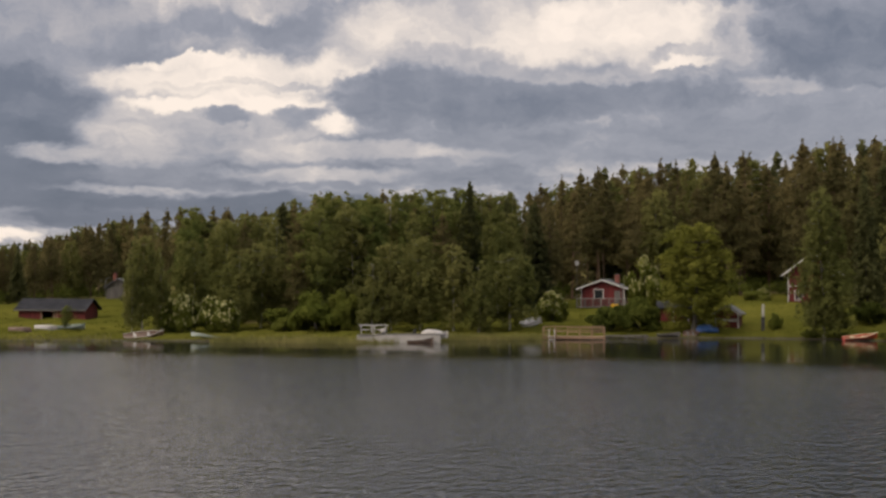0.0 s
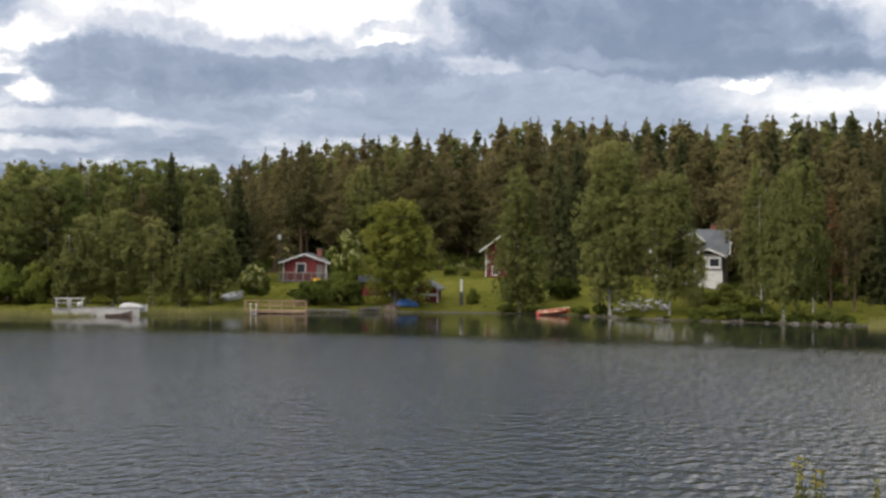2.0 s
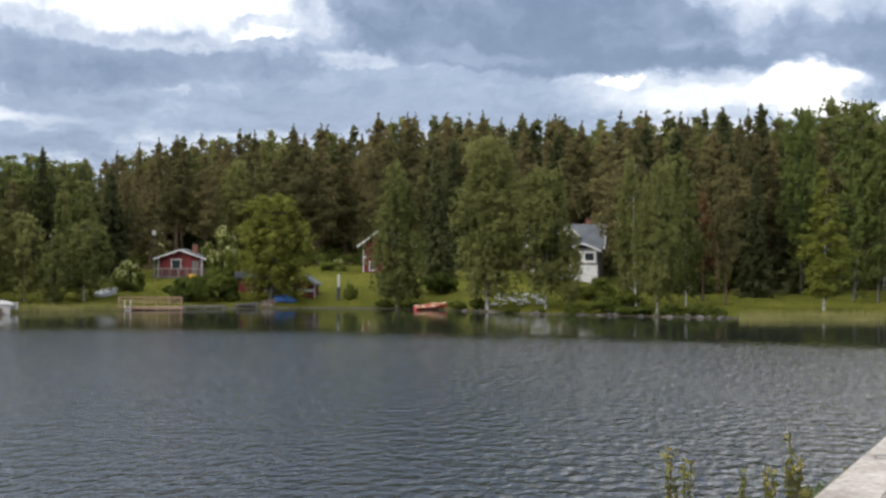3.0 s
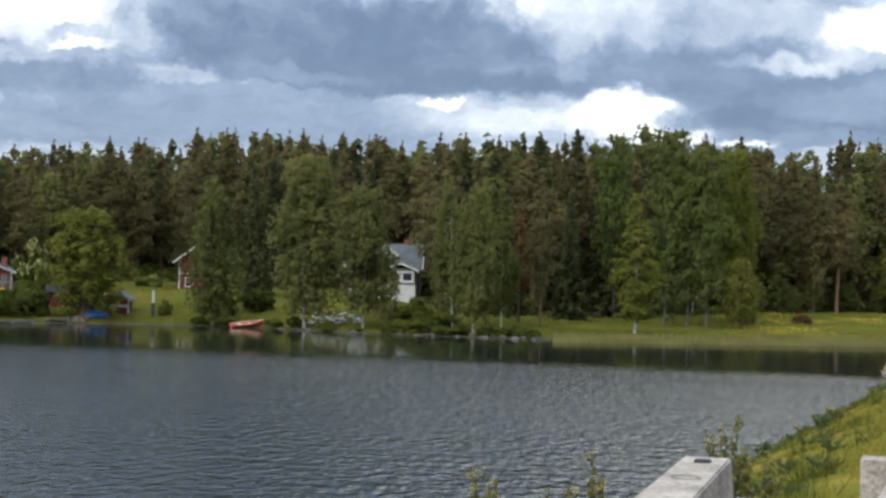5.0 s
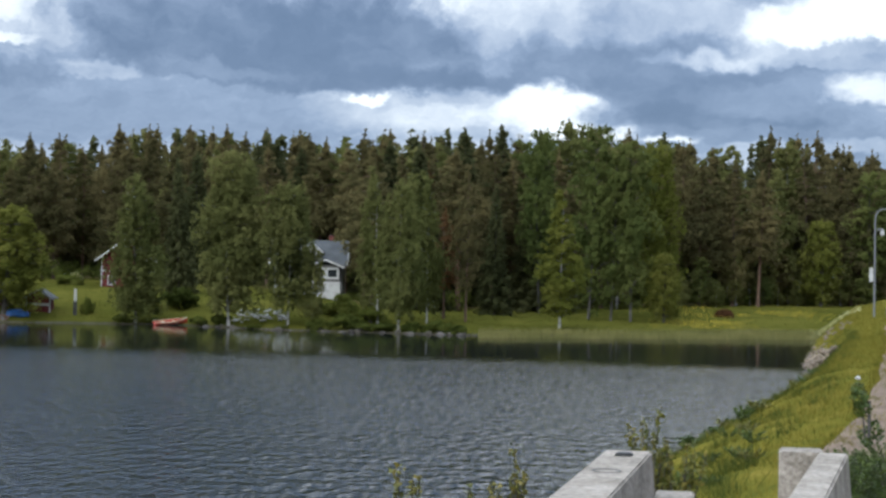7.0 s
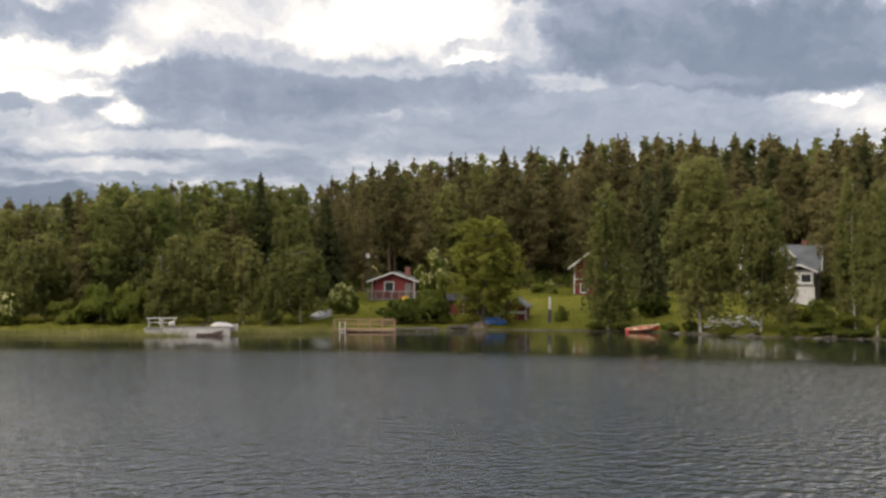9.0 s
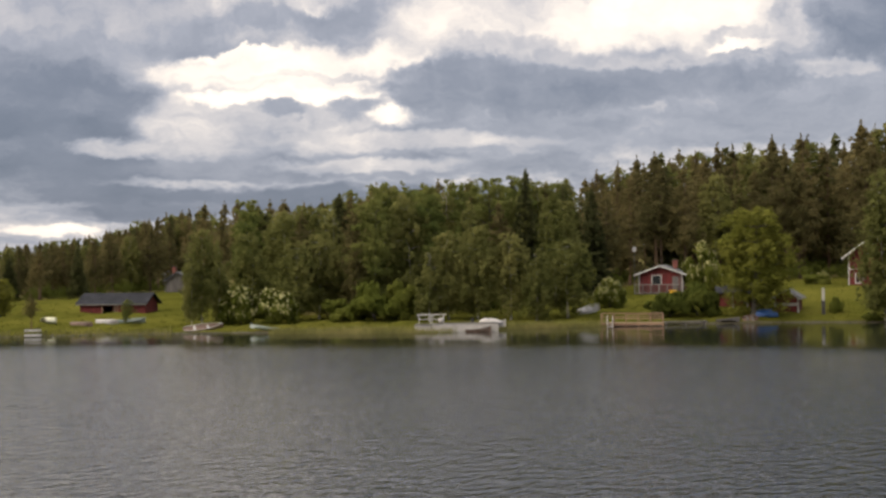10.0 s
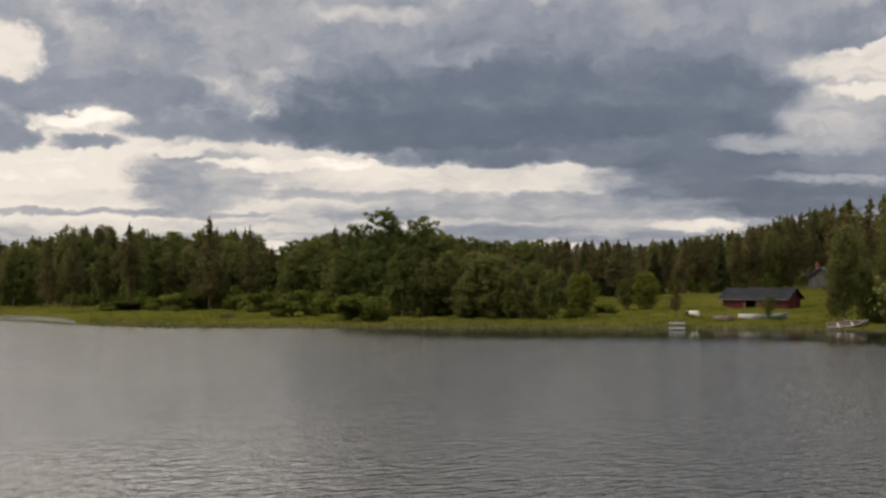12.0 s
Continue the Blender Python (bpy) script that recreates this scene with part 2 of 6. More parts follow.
# ---- materials ----
def material(name, colours, rough=0.7, scale=1.0, bump=0.0, bump_scale=20.0, metal=0.0, spread=0.0, leafy=0.0, island=0.0, stretch=(1, 1, 1), spec=0.3, fine=0.35):
    """A surface whose colour wanders between two or three tones at a broad and a fine scale."""
    m = bpy.data.materials.new(name)
    m.use_nodes = True
    t = m.node_tree
    b = t.nodes["Principled BSDF"]
    b.inputs["Roughness"].default_value, b.inputs["Metallic"].default_value = rough, metal
    b.inputs["Specular IOR Level"].default_value = spec
    c = t.nodes.new("ShaderNodeTexCoord")
    mp = t.nodes.new("ShaderNodeMapping")
    mp.inputs["Scale"].default_value = stretch
    t.links.new(c.outputs["Object"], mp.inputs[0])

    def noise_at(s, d):
        n = t.nodes.new("ShaderNodeTexNoise")
        n.inputs["Scale"].default_value, n.inputs["Detail"].default_value = s, d
        t.links.new(mp.outputs[0], n.inputs["Vector"])
        return n.outputs["Fac"]

    def calc(op, a, b2, c2=None):
        n = t.nodes.new("ShaderNodeMath")
        n.operation = op
        for i, v in enumerate((a, b2, c2)):
            if v is None:
                continue
            if isinstance(v, (int, float)):
                n.inputs[i].default_value = v
            else:
                t.links.new(v, n.inputs[i])
        return n.outputs[0]

    value = calc("ADD", calc("MULTIPLY", noise_at(scale, 3), 1 - fine), calc("MULTIPLY", noise_at(scale * 9, 4), fine))
    value = calc("MULTIPLY_ADD", calc("SUBTRACT", value, 0.5), 2.4, 0.5)
    if spread:
        info = t.nodes.new("ShaderNodeObjectInfo")
        value = calc("MULTIPLY_ADD", calc("SUBTRACT", info.outputs["Random"], 0.5), spread, value)
    if island:
        geo = t.nodes.new("ShaderNodeNewGeometry")
        value = calc("MULTIPLY_ADD", calc("SUBTRACT", geo.outputs["Random Per Island"], 0.5), island, value)
    r = t.nodes.new("ShaderNodeValToRGB")
    e = r.color_ramp.elements
    e[0].position, e[0].color = 0.1, (*colours[0], 1)
    e[1].position, e[1].color = 0.9, (*colours[-1], 1)
    for i, col in enumerate(colours[1:-1]):
        e.new(0.1 + 0.8 * (i + 1) / (len(colours) - 1)).color = (*col, 1)
    t.links.new(value, r.inputs[0])
    t.links.new(r.outputs[0], b.inputs["Base Color"])
    if bump:
        bp = t.nodes.new("ShaderNodeBump")
        bp.inputs["Strength"].default_value, bp.inputs["Distance"].default_value = bump, 0.05
        t.links.new(noise_at(bump_scale, 5), bp.inputs["Height"])
        t.links.new(bp.outputs[0], b.inputs["Normal"])
    if leafy:
        tr = t.nodes.new("ShaderNodeBsdfTranslucent")
        t.links.new(r.outputs[0], tr.inputs[0])
        mix = t.nodes.new("ShaderNodeMixShader")
        mix.inputs[0].default_value = leafy
        t.links.new(b.outputs[0], mix.inputs[1])
        t.links.new(tr.outputs[0], mix.inputs[2])
        t.links.new(mix.outputs[0], t.nodes["Material Output"].inputs[0])
    return m


BIRCH_LEAF = material("birch_leaves", [(0.09412, 0.1037, 0.03037), (0.131, 0.1346, 0.04252), (0.1741, 0.1672, 0.05619)], 0.75, 0.35, spread=0.6, leafy=0.6, island=0.12, spec=0.0, fine=0.2)
ASPEN_LEAF = material("aspen_leaves", [(0.07499, 0.09494, 0.02624), (0.1066, 0.1231, 0.03411), (0.146, 0.1539, 0.04459)], 0.75, 0.35, spread=0.6, leafy=0.6, island=0.12, spec=0.0, fine=0.2)
LINDEN_LEAF = material("linden_leaves", [(0.108, 0.118, 0.021), (0.148, 0.152, 0.03), (0.19, 0.186, 0.04)], 0.75, 0.35, spread=0.6, leafy=0.6, island=0.12, spec=0.0, fine=0.2)
PINE_NEEDLE = material("pine_needles", [(0.07806, 0.07211, 0.02959), (0.1152, 0.1008, 0.04142), (0.1542, 0.1269, 0.05327)], 0.75, 0.35, spread=0.6, leafy=0.6, island=0.12, spec=0.0, fine=0.2)
SPRUCE_NEEDLE = material("spruce_needles", [(0.04332, 0.04897, 0.02029), (0.06545, 0.07022, 0.02819), (0.09144, 0.09426, 0.03833)], 0.75, 0.35, spread=0.6, leafy=0.6, island=0.12, spec=0.0, fine=0.2)
DRY_NEEDLE = material("dry_needles", [(0.09, 0.052, 0.022), (0.125, 0.072, 0.03), (0.16, 0.094, 0.04)], 0.75, 0.35, spread=0.5, leafy=0.4, island=0.12, spec=0.0, fine=0.2)
WILLOW_LEAF = material("willow_leaves", [(0.08096, 0.0968, 0.01867), (0.1141, 0.1294, 0.02593), (0.149, 0.1602, 0.03422)], 0.75, 0.35, spread=0.6, leafy=0.6, island=0.12, spec=0.0, fine=0.2)
HEDGE_LEAF = material("hedge_leaves", [(0.0528, 0.06512, 0.01449), (0.08096, 0.09504, 0.02053), (0.1144, 0.1276, 0.02778)], 0.75, 0.35, spread=0.6, leafy=0.6, island=0.12, spec=0.0, fine=0.2)
BLOSSOM = material("blossom", [(0.24, 0.23, 0.09), (0.36, 0.34, 0.15)], 0.7, 2.0, leafy=0.3, island=0.6)
BIRCH_BARK = material("birch_bark", [(0.044, 0.04125, 0.0385), (0.275, 0.264, 0.242), (0.341, 0.33, 0.308)], 0.8, 1.2, stretch=(1, 1, 2.5), spread=0.3)
PINE_BARK = material("pine_bark", [(0.0434, 0.033, 0.0252), (0.0992, 0.0627, 0.0396), (0.1364, 0.0792, 0.0432)], 0.9, 1.0, stretch=(0.62, 0.66, 0.288), spread=0.3, bump=0.4)
GREY_BARK = material("grey_bark", [(0.03, 0.0275, 0.0225), (0.065, 0.06, 0.05), (0.1, 0.0925, 0.08)], 0.9, 1.0, stretch=(0.5, 0.5, 0.2), spread=0.3, bump=0.4)
GRASS = material("meadow_grass", [(0.03955, 0.04248, 0.007182), (0.0617, 0.06202, 0.01077), (0.08542, 0.07987, 0.01556)], 0.85, 0.06, bump=0.5, bump_scale=3.0, spec=0.0)
BLADE = material("grass_blades", [(0.04429, 0.04844, 0.008379), (0.06644, 0.06882, 0.01197), (0.09096, 0.08667, 0.01676)], 0.8, 0.08, leafy=0.2, island=0.2, spec=0.0)
REED = material("reeds", [(0.09482, 0.09563, 0.03089), (0.1422, 0.1345, 0.04633), (0.1896, 0.1674, 0.06564)], 0.8, 0.15, leafy=0.2, island=0.25, spec=0.0)
BANK = material("bank_grass", [(0.056, 0.062, 0.012), (0.112, 0.1, 0.0158), (0.166, 0.132, 0.027)], 0.85, 0.8, bump=0.5, bump_scale=8.0, spec=0.0)
BANK_BLADE = material("bank_blades", [(0.064, 0.0755, 0.013), (0.126, 0.114, 0.0165), (0.186, 0.147, 0.027)], 0.7, 0.7, leafy=0.3, island=0.8, spec=0.0)
FOREST_FLOOR = material("forest_floor", [(0.06, 0.0504, 0.0234), (0.105, 0.0896, 0.0338), (0.15, 0.1316, 0.0442)], 0.95, 0.2, bump=0.5, bump_scale=3.0, spec=0.0)
MUD = material("shore_mud", [(0.022, 0.019, 0.013), (0.04, 0.034, 0.022), (0.065, 0.056, 0.036)], 0.9, 0.6, bump=0.6, bump_scale=4.0, spec=0.1)
PALE_STONE = material("pale_stone", [(0.1488, 0.1457, 0.1364), (0.2356, 0.2294, 0.2139), (0.31, 0.3038, 0.2852)], 0.9, 1.5, bump=0.5, bump_scale=5, spread=0.4)
WET_STONE = material("wet_stone", [(0.03, 0.026, 0.02), (0.055, 0.047, 0.037), (0.085, 0.073, 0.058)], 0.7, 1.5, bump=0.5, bump_scale=5, spread=0.5)
GRAVEL = material("gravel", [(0.07, 0.05, 0.034), (0.138, 0.1, 0.069), (0.17, 0.127, 0.091), (0.22, 0.167, 0.122)], 0.95, 1.1, bump=1.0, bump_scale=9.0, fine=0.55, spec=0.1)
ASPHALT = material("asphalt", [(0.09563, 0.08468, 0.06854), (0.1339, 0.1197, 0.09792)], 0.85, 0.4, bump=0.3, bump_scale=40)
STONE = material("stone", [(0.072, 0.05535, 0.03925), (0.132, 0.1032, 0.0732), (0.216, 0.1708, 0.122)], 0.9, 1.2, bump=0.6, bump_scale=5, spread=0.5)
CONCRETE = material("concrete", [(0.14, 0.121, 0.099), (0.2137, 0.1853, 0.1502), (0.2885, 0.2531, 0.2111), (0.3847, 0.3387, 0.2852)], 0.9, 3.0, bump=0.8, bump_scale=16, fine=0.55, spec=0.1)
RED_WOOD = material("red_painted_boards", [(0.0481, 0.00814, 0.0078), (0.0888, 0.01258, 0.0117), (0.1221, 0.01924, 0.01716)], 0.8, 0.8, stretch=(2.22, 2.22, 0.312), bump=0.3)
WHITE_WOOD = material("white_painted_wood", [(0.2592, 0.252, 0.2304), (0.36, 0.3528, 0.3312), (0.432, 0.4248, 0.4032)], 0.6, 1.5)
GREY_WOOD = material("weathered_wood", [(0.054, 0.049, 0.04488), (0.0972, 0.091, 0.085), (0.144, 0.1344, 0.1258)], 0.9, 1.0, stretch=(2, 2, 0.5), bump=0.3)
PINE_WOOD = material("fresh_pine_boards", [(0.1048, 0.06457, 0.0374), (0.1647, 0.104, 0.0646), (0.2172, 0.1435, 0.0918)], 0.8, 1.2, stretch=(0.288, 1.52, 1.7))
DARK_ROOF = material("dark_felt_roof", [(0.012, 0.0125, 0.014), (0.02, 0.021, 0.024), (0.032, 0.033, 0.037)], 0.85, 0.7, bump=0.3, spec=0.05)
GREY_ROOF = material("grey_sheet_roof", [(0.0279, 0.02962, 0.03151), (0.0465, 0.04969, 0.05173), (0.0651, 0.06922, 0.07055)], 0.6, 0.6, bump=0.2)
BRICK = material("brick_red", [(0.085, 0.0306, 0.02295), (0.1318, 0.04675, 0.0357), (0.17, 0.068, 0.0493)], 0.9, 3.0, bump=0.4)
WHITE_HULL = material("white_hull", [(0.2059, 0.1946, 0.1746), (0.287, 0.2736, 0.2486), (0.3494, 0.3344, 0.3078)], 0.4, 1.0)
RED_HULL = material("red_hull", [(0.198, 0.0252, 0.0144), (0.288, 0.0405, 0.0234), (0.342, 0.0585, 0.0342)], 0.4, 1.0)
GREEN_HULL = material("pale_green_hull", [(0.13, 0.165, 0.145), (0.19, 0.23, 0.205), (0.24, 0.275, 0.25)], 0.5, 1.0)
BROWN_HULL = material("tarred_hull", [(0.063, 0.0396, 0.0279), (0.112, 0.0726, 0.0527), (0.168, 0.1188, 0.0868)], 0.7, 1.0)
CREAM_HULL = material("cream_hull", [(0.42, 0.4, 0.26), (0.56, 0.54, 0.36), (0.66, 0.64, 0.46)], 0.5, 1.0)
BLUE_TARP = material("blue_tarpaulin", [(0.0105, 0.042, 0.133), (0.021, 0.07, 0.21), (0.042, 0.112, 0.294)], 0.5, 1.5, bump=0.6, bump_scale=4)
YELLOW = material("yellow_plastic", [(0.5, 0.27, 0.02), (0.62, 0.36, 0.03)], 0.5, 2.0)
STEEL = material("galvanised_steel", [(0.119, 0.1204, 0.1225), (0.175, 0.1764, 0.1785), (0.224, 0.2254, 0.2275)], 0.55, 1.5, metal=0.5)
DARK_METAL = material("dark_metal", [(0.03, 0.03, 0.03), (0.06, 0.06, 0.06)], 0.6, 2.0, metal=0.5)
PEAT = material("brown_hay", [(0.0165, 0.008, 0.00378), (0.03025, 0.015, 0.00672), (0.04675, 0.025, 0.01176)], 0.95, 1.5, bump=0.8, bump_scale=6, spec=0.0)
GLASS = bpy.data.materials.new("window_glass")
GLASS.use_nodes = True
GLASS.node_tree.nodes["Principled BSDF"].inputs["Base Color"].default_value = (0.02, 0.023, 0.025, 1)
GLASS.node_tree.nodes["Principled BSDF"].inputs["Roughness"].default_value = 0.05

WATER = bpy.data.materials.new("lake_water")
WATER.use_nodes = True
t = WATER.node_tree
b = t.nodes["Principled BSDF"]
b.inputs["Base Color"].default_value, b.inputs["Roughness"].default_value, b.inputs["IOR"].default_value = (0.008, 0.0098, 0.0095, 1), 0.2, 1.33
wc = t.nodes.new("ShaderNodeTexCoord")
turned = t.nodes.new("ShaderNodeMapping")
turned.inputs["Rotation"].default_value = (0, 0, radians(28))
t.links.new(wc.outputs["Object"], turned.inputs[0])
height_sum = None
for scale, detail, amount, squeeze in ((0.35, 2, 0.05, (0.8, 1.0, 1)), (0.8, 2, 0.035, (1.2, 0.55, 1)), (1.9, 3, 0.2, (1.15, 0.6, 1)), (4.5, 2, 0.03, (0.9, 0.8, 1))):
    mp = t.nodes.new("ShaderNodeMapping")
    mp.inputs["Scale"].default_value = squeeze
    t.links.new(turned.outputs[0], mp.inputs[0])
    n = t.nodes.new("ShaderNodeTexNoise")
    n.inputs["Scale"].default_value, n.inputs["Detail"].default_value = scale, detail
    t.links.new(mp.outputs[0], n.inputs["Vector"])
    k = t.nodes.new("ShaderNodeMath")
    k.operation = "MULTIPLY_ADD"
    k.inputs[1].default_value = amount
    t.links.new(n.outputs["Fac"], k.inputs[0])
    if height_sum is not None:
        t.links.new(height_sum, k.inputs[2])
    height_sum = k.outputs[0]
bp = t.nodes.new("ShaderNodeBump")
bp.inputs["Strength"].default_value, bp.inputs["Distance"].default_value = 1.0, 1.3
# the breeze dies in the lee of the far woods and blows harder towards the bridge bank
far = t.nodes.new("ShaderNodeVectorMath")
far.operation = "LENGTH"
t.links.new(wc.outputs["Object"], far.inputs[0])
sep = t.nodes.new("ShaderNodeSeparateXYZ")
t.links.new(wc.outputs["Object"], sep.inputs[0])
reach = t.nodes.new("ShaderNodeMath")
reach.operation = "MULTIPLY_ADD"
reach.inputs[1].default_value = 0.31
t.links.new(sep.outputs[0], reach.inputs[0])
t.links.new(far.outputs["Value"], reach.inputs[2])

open_side = t.nodes.new("ShaderNodeMath")
open_side.operation = "MULTIPLY_ADD"
open_side.inputs[1].default_value, open_side.inputs[2].default_value = -1.0, -62.0
t.links.new(sep.outputs[0], open_side.inputs[0])
beyond = t.nodes.new("ShaderNodeMath")
beyond.operation = "MAXIMUM"
t.links.new(open_side.outputs[0], beyond.inputs[0])
sheltered = t.nodes.new("ShaderNodeMath")
sheltered.operation = "SUBTRACT"
t.links.new(reach.outputs[0], sheltered.inputs[0])
t.links.new(beyond.outputs[0], sheltered.inputs[1])


def fade(source, x0, x1, y0, y1):
    n = t.nodes.new("ShaderNodeMapRange")
    for i, v in enumerate((x0, x1, y0, y1)):
        n.inputs[i + 1].default_value = v
    t.links.new(source, n.inputs[0])
    return n.outputs[0]


gust = t.nodes.new("ShaderNodeMath")
gust.operation = "MULTIPLY"
t.links.new(fade(sheltered.outputs[0], 118.0, 135.0, 1.0, 0.026), gust.inputs[0])
t.links.new(fade(sep.outputs[0], -38.0, 30.0, 0.28, 1.1), gust.inputs[1])
t.links.new(gust.outputs[0], bp.inputs["Strength"])
t.links.new(fade(sheltered.outputs[0], 122.0, 138.0, 0.12, 0.07), b.inputs["Roughness"])
swell_map = t.nodes.new("ShaderNodeMapping")
swell_map.inputs["Scale"].default_value = (1.3, 0.25, 1)
t.links.new(turned.outputs[0], swell_map.inputs[0])
swell = t.nodes.new("ShaderNodeTexNoise")
swell.inputs["Scale"].default_value, swell.inputs["Detail"].default_value = 1.8, 2
t.links.new(swell_map.outputs[0], swell.inputs["Vector"])
grown = t.nodes.new("ShaderNodeMath")
grown.operation = "MULTIPLY"
t.links.new(swell.outputs["Fac"], grown.inputs[0])
t.links.new(fade(far.outputs["Value"], 60.0, 100.0, 0.0, 0.3), grown.inputs[1])
whole = t.nodes.new("ShaderNodeMath")
t.links.new(grown.outputs[0], whole.inputs[0])
t.links.new(height_sum, whole.inputs[1])
t.links.new(whole.outputs[0], bp.inputs["Height"])
t.links.new(bp.outputs[0], b.inputs["Normal"])


# ---- the lie of the land ----
def polar(az, dist, z=0.0):
    """A place by its bearing (degrees, to the left) and distance from the camera's stand."""
    a = radians(az)
    return Vector((-dist * math.sin(a), dist * math.cos(a), z))


SHORE_AZ = (-180, -100, -60, -38.3, -31.3, -26.3, -22.9, -18.8, -14.8, -9.8, -4.7, -0.5, 3.3, 7, 13.8, 18.9, 23.4, 28.3, 35.5, 39, 41, 48, 100, 180)
SHORE_D = (90, 140, 176, 176, 166, 160, 163, 167, 180, 181, 174, 169, 162, 165, 170, 169, 171, 171, 176, 188, 206, 225, 150, 90)
LAND_AZ = (-45, -38, -33, -28, -23, -19, -15, -10, -6, -2, 2, 6, 10, 14, 18, 24, 32, 42)
LAND_25 = (1, 1, 0.9, 1, 1.6, 2.6, 3.2, 3.2, 3, 2.2, 1.4, 1, 0.9, 0.9, 0.7, 0.5, 0.4, 0.3)
LAND_70 = (2.5, 2.5, 2.4, 2.4, 3, 4.2, 5, 5, 5, 4.5, 3.5, 3, 2.8, 2.6, 2.2, 1.5, 1, 0.8)
LAND_250 = (6, 6, 6, 6, 7, 9, 11, 11, 10, 9, 7, 6, 5.5, 4.5, 3, 2, 1.5, 1.5)
# where the wood begins, metres behind the shore
EDGE_AZ = (-48, -38, -33, -28, -23, -19, -12, -6, -3, 0, 6, 8, 10.8, 11.4, 13.2, 14, 20, 24, 30, 42, 48)
EDGE_S = (75, 75, 62, 48, 34, 62, 62, 58, 34, 24, 26, 34, 60, 136, 136, 112, 100, 70, 62, 66, 60)
STEPS = (-60, -8, -0.5, 1.5, 25, 70, 250, 3000)


def shore(az):
    return np.interp(az, SHORE_AZ, SHORE_D)


def land(az, dist):
    """The ground's height, for numbers or arrays."""
    az, dist = np.broadcast_arrays(np.asarray(az, float), np.asarray(dist, float))
    s = dist - shore(az)
    levels = [np.full(az.shape, v) for v in (-3.0, -1.0, -0.1, 0.15)] + [np.interp(az, LAND_AZ, v) for v in (LAND_25, LAND_70, LAND_250)]
    levels.append(levels[-1] + 10)
    z = levels[0].copy()
    for i in range(len(STEPS) - 1):
        f = np.clip((s - STEPS[i]) / (STEPS[i + 1] - STEPS[i]), 0, 1)
        z = np.where(s > STEPS[i], levels[i] * (1 - f) + levels[i + 1] * f, z)
    creek = np.clip((az - 38.6) / 0.8, 0, 1) * np.clip((s - 5) / 3, 0, 1) * np.clip((36 - s) / 5, 0, 1) * (az < 70)
    return z - 0.75 * creek


def ground_at(az, dist):
    return polar(az, dist, float(land(az, dist)))


AXIS = radians(40.3)
ALONG, ACROSS = Vector((math.sin(AXIS), math.cos(AXIS), 0)), Vector((math.cos(AXIS), -math.sin(AXIS), 0))


def bank_edge(v):
    return np.interp(v, (5, 30, 45, 56, 65, 80, 108, 115, 140, 175, 240), (-11, -8.5, -6.4, -5.7, -4.4, -3.1, -2.65, -3.5, -4.0, -4.3, -3.0)) + 0.22 * np.sin(v * 0.62) + 0.14 * np.sin(v * 1.45 + 1.0)


def bank_height(u, v):
    """The embankment's height: u metres to the right of its axis, v along it."""
    crest = np.interp(v, (0, 15, 60, 110, 150, 190, 240), (2.4, 2.75, 2.9, 2.6, 2.65, 2.7, 3.0))
    edge = bank_edge(v)
    f = np.clip((u - edge) / (-0.3 - edge), -0.6, 1)
    z = crest * np.where(f > 0, 1 - (1 - f) ** 1.35, f)
    z = z + 0.85 * np.clip((u - 0.6) / 2.4, 0, 1) * np.clip((v - 95) / 35, 0, 1)
    return np.where(u > 14, crest - (u - 14) * 0.5, z)


def bank_place(u, v, dz=0.0):
    p = ALONG * v + ACROSS * u
    return Vector((p.x, p.y, float(bank_height(u, v)) + dz))


# ---- mesh helpers ----
def mesh_of(name, verts, faces, mat, smooth=False):
    me = bpy.data.meshes.new(name)
    me.from_pydata([tuple(v) for v in verts], [], [tuple(f) for f in faces])
    me.materials.append(mat)
    if smooth:
        me.polygons.foreach_set("use_smooth", [True] * len(me.polygons))
    me.update()
    return me


def patches(name, corners, mats, index=None):
    """A mesh of loose four-cornered (or three-cornered) leaves from an array (n, k, 3)."""
    n, k, _ = corners.shape
    me = bpy.data.meshes.new(name)
    me.vertices.add(n * k)
    me.vertices.foreach_set("co", corners.reshape(-1).astype(np.float32))
    me.loops.add(n * k)
    me.loops.foreach_set("vertex_index", np.arange(n * k, dtype=np.int32))
    me.polygons.add(n)
    me.polygons.foreach_set("loop_start", np.arange(0, n * k, k, dtype=np.int32))
    for m in mats:
        me.materials.append(m)
    if index is not None:
        me.polygons.foreach_set("material_index", index.astype(np.int32))
    me.update(calc_edges=True)
    return me


def part(name, bm, mat, parent, label=""):
    me = bpy.data.meshes.new(name)
    bm.to_mesh(me)
    bm.free()
    me.materials.append(mat)
    return part_mesh(name, me, parent, label)


def part_mesh(name, me, parent, label=""):
    ob = new(name, me)
    ob.parent = parent
    if label:
        tagged(ob, label)
    return ob


def box(x0, x1, y0, y1, z0, z1, bm=None, bevel=0.0):
    bm = bm or bmesh.new()
    made = bmesh.ops.create_cube(bm, size=1.0)["verts"]
    bmesh.ops.scale(bm, vec=(x1 - x0, y1 - y0, z1 - z0), verts=made)
    bmesh.ops.translate(bm, vec=((x0 + x1) / 2, (y0 + y1) / 2, (z0 + z1) / 2), verts=made)
    if bevel:
        edges = list({e for v in made for e in v.link_edges})
        bmesh.ops.bevel(bm, geom=edges, offset=bevel, segments=2, affect="EDGES")
    return bm


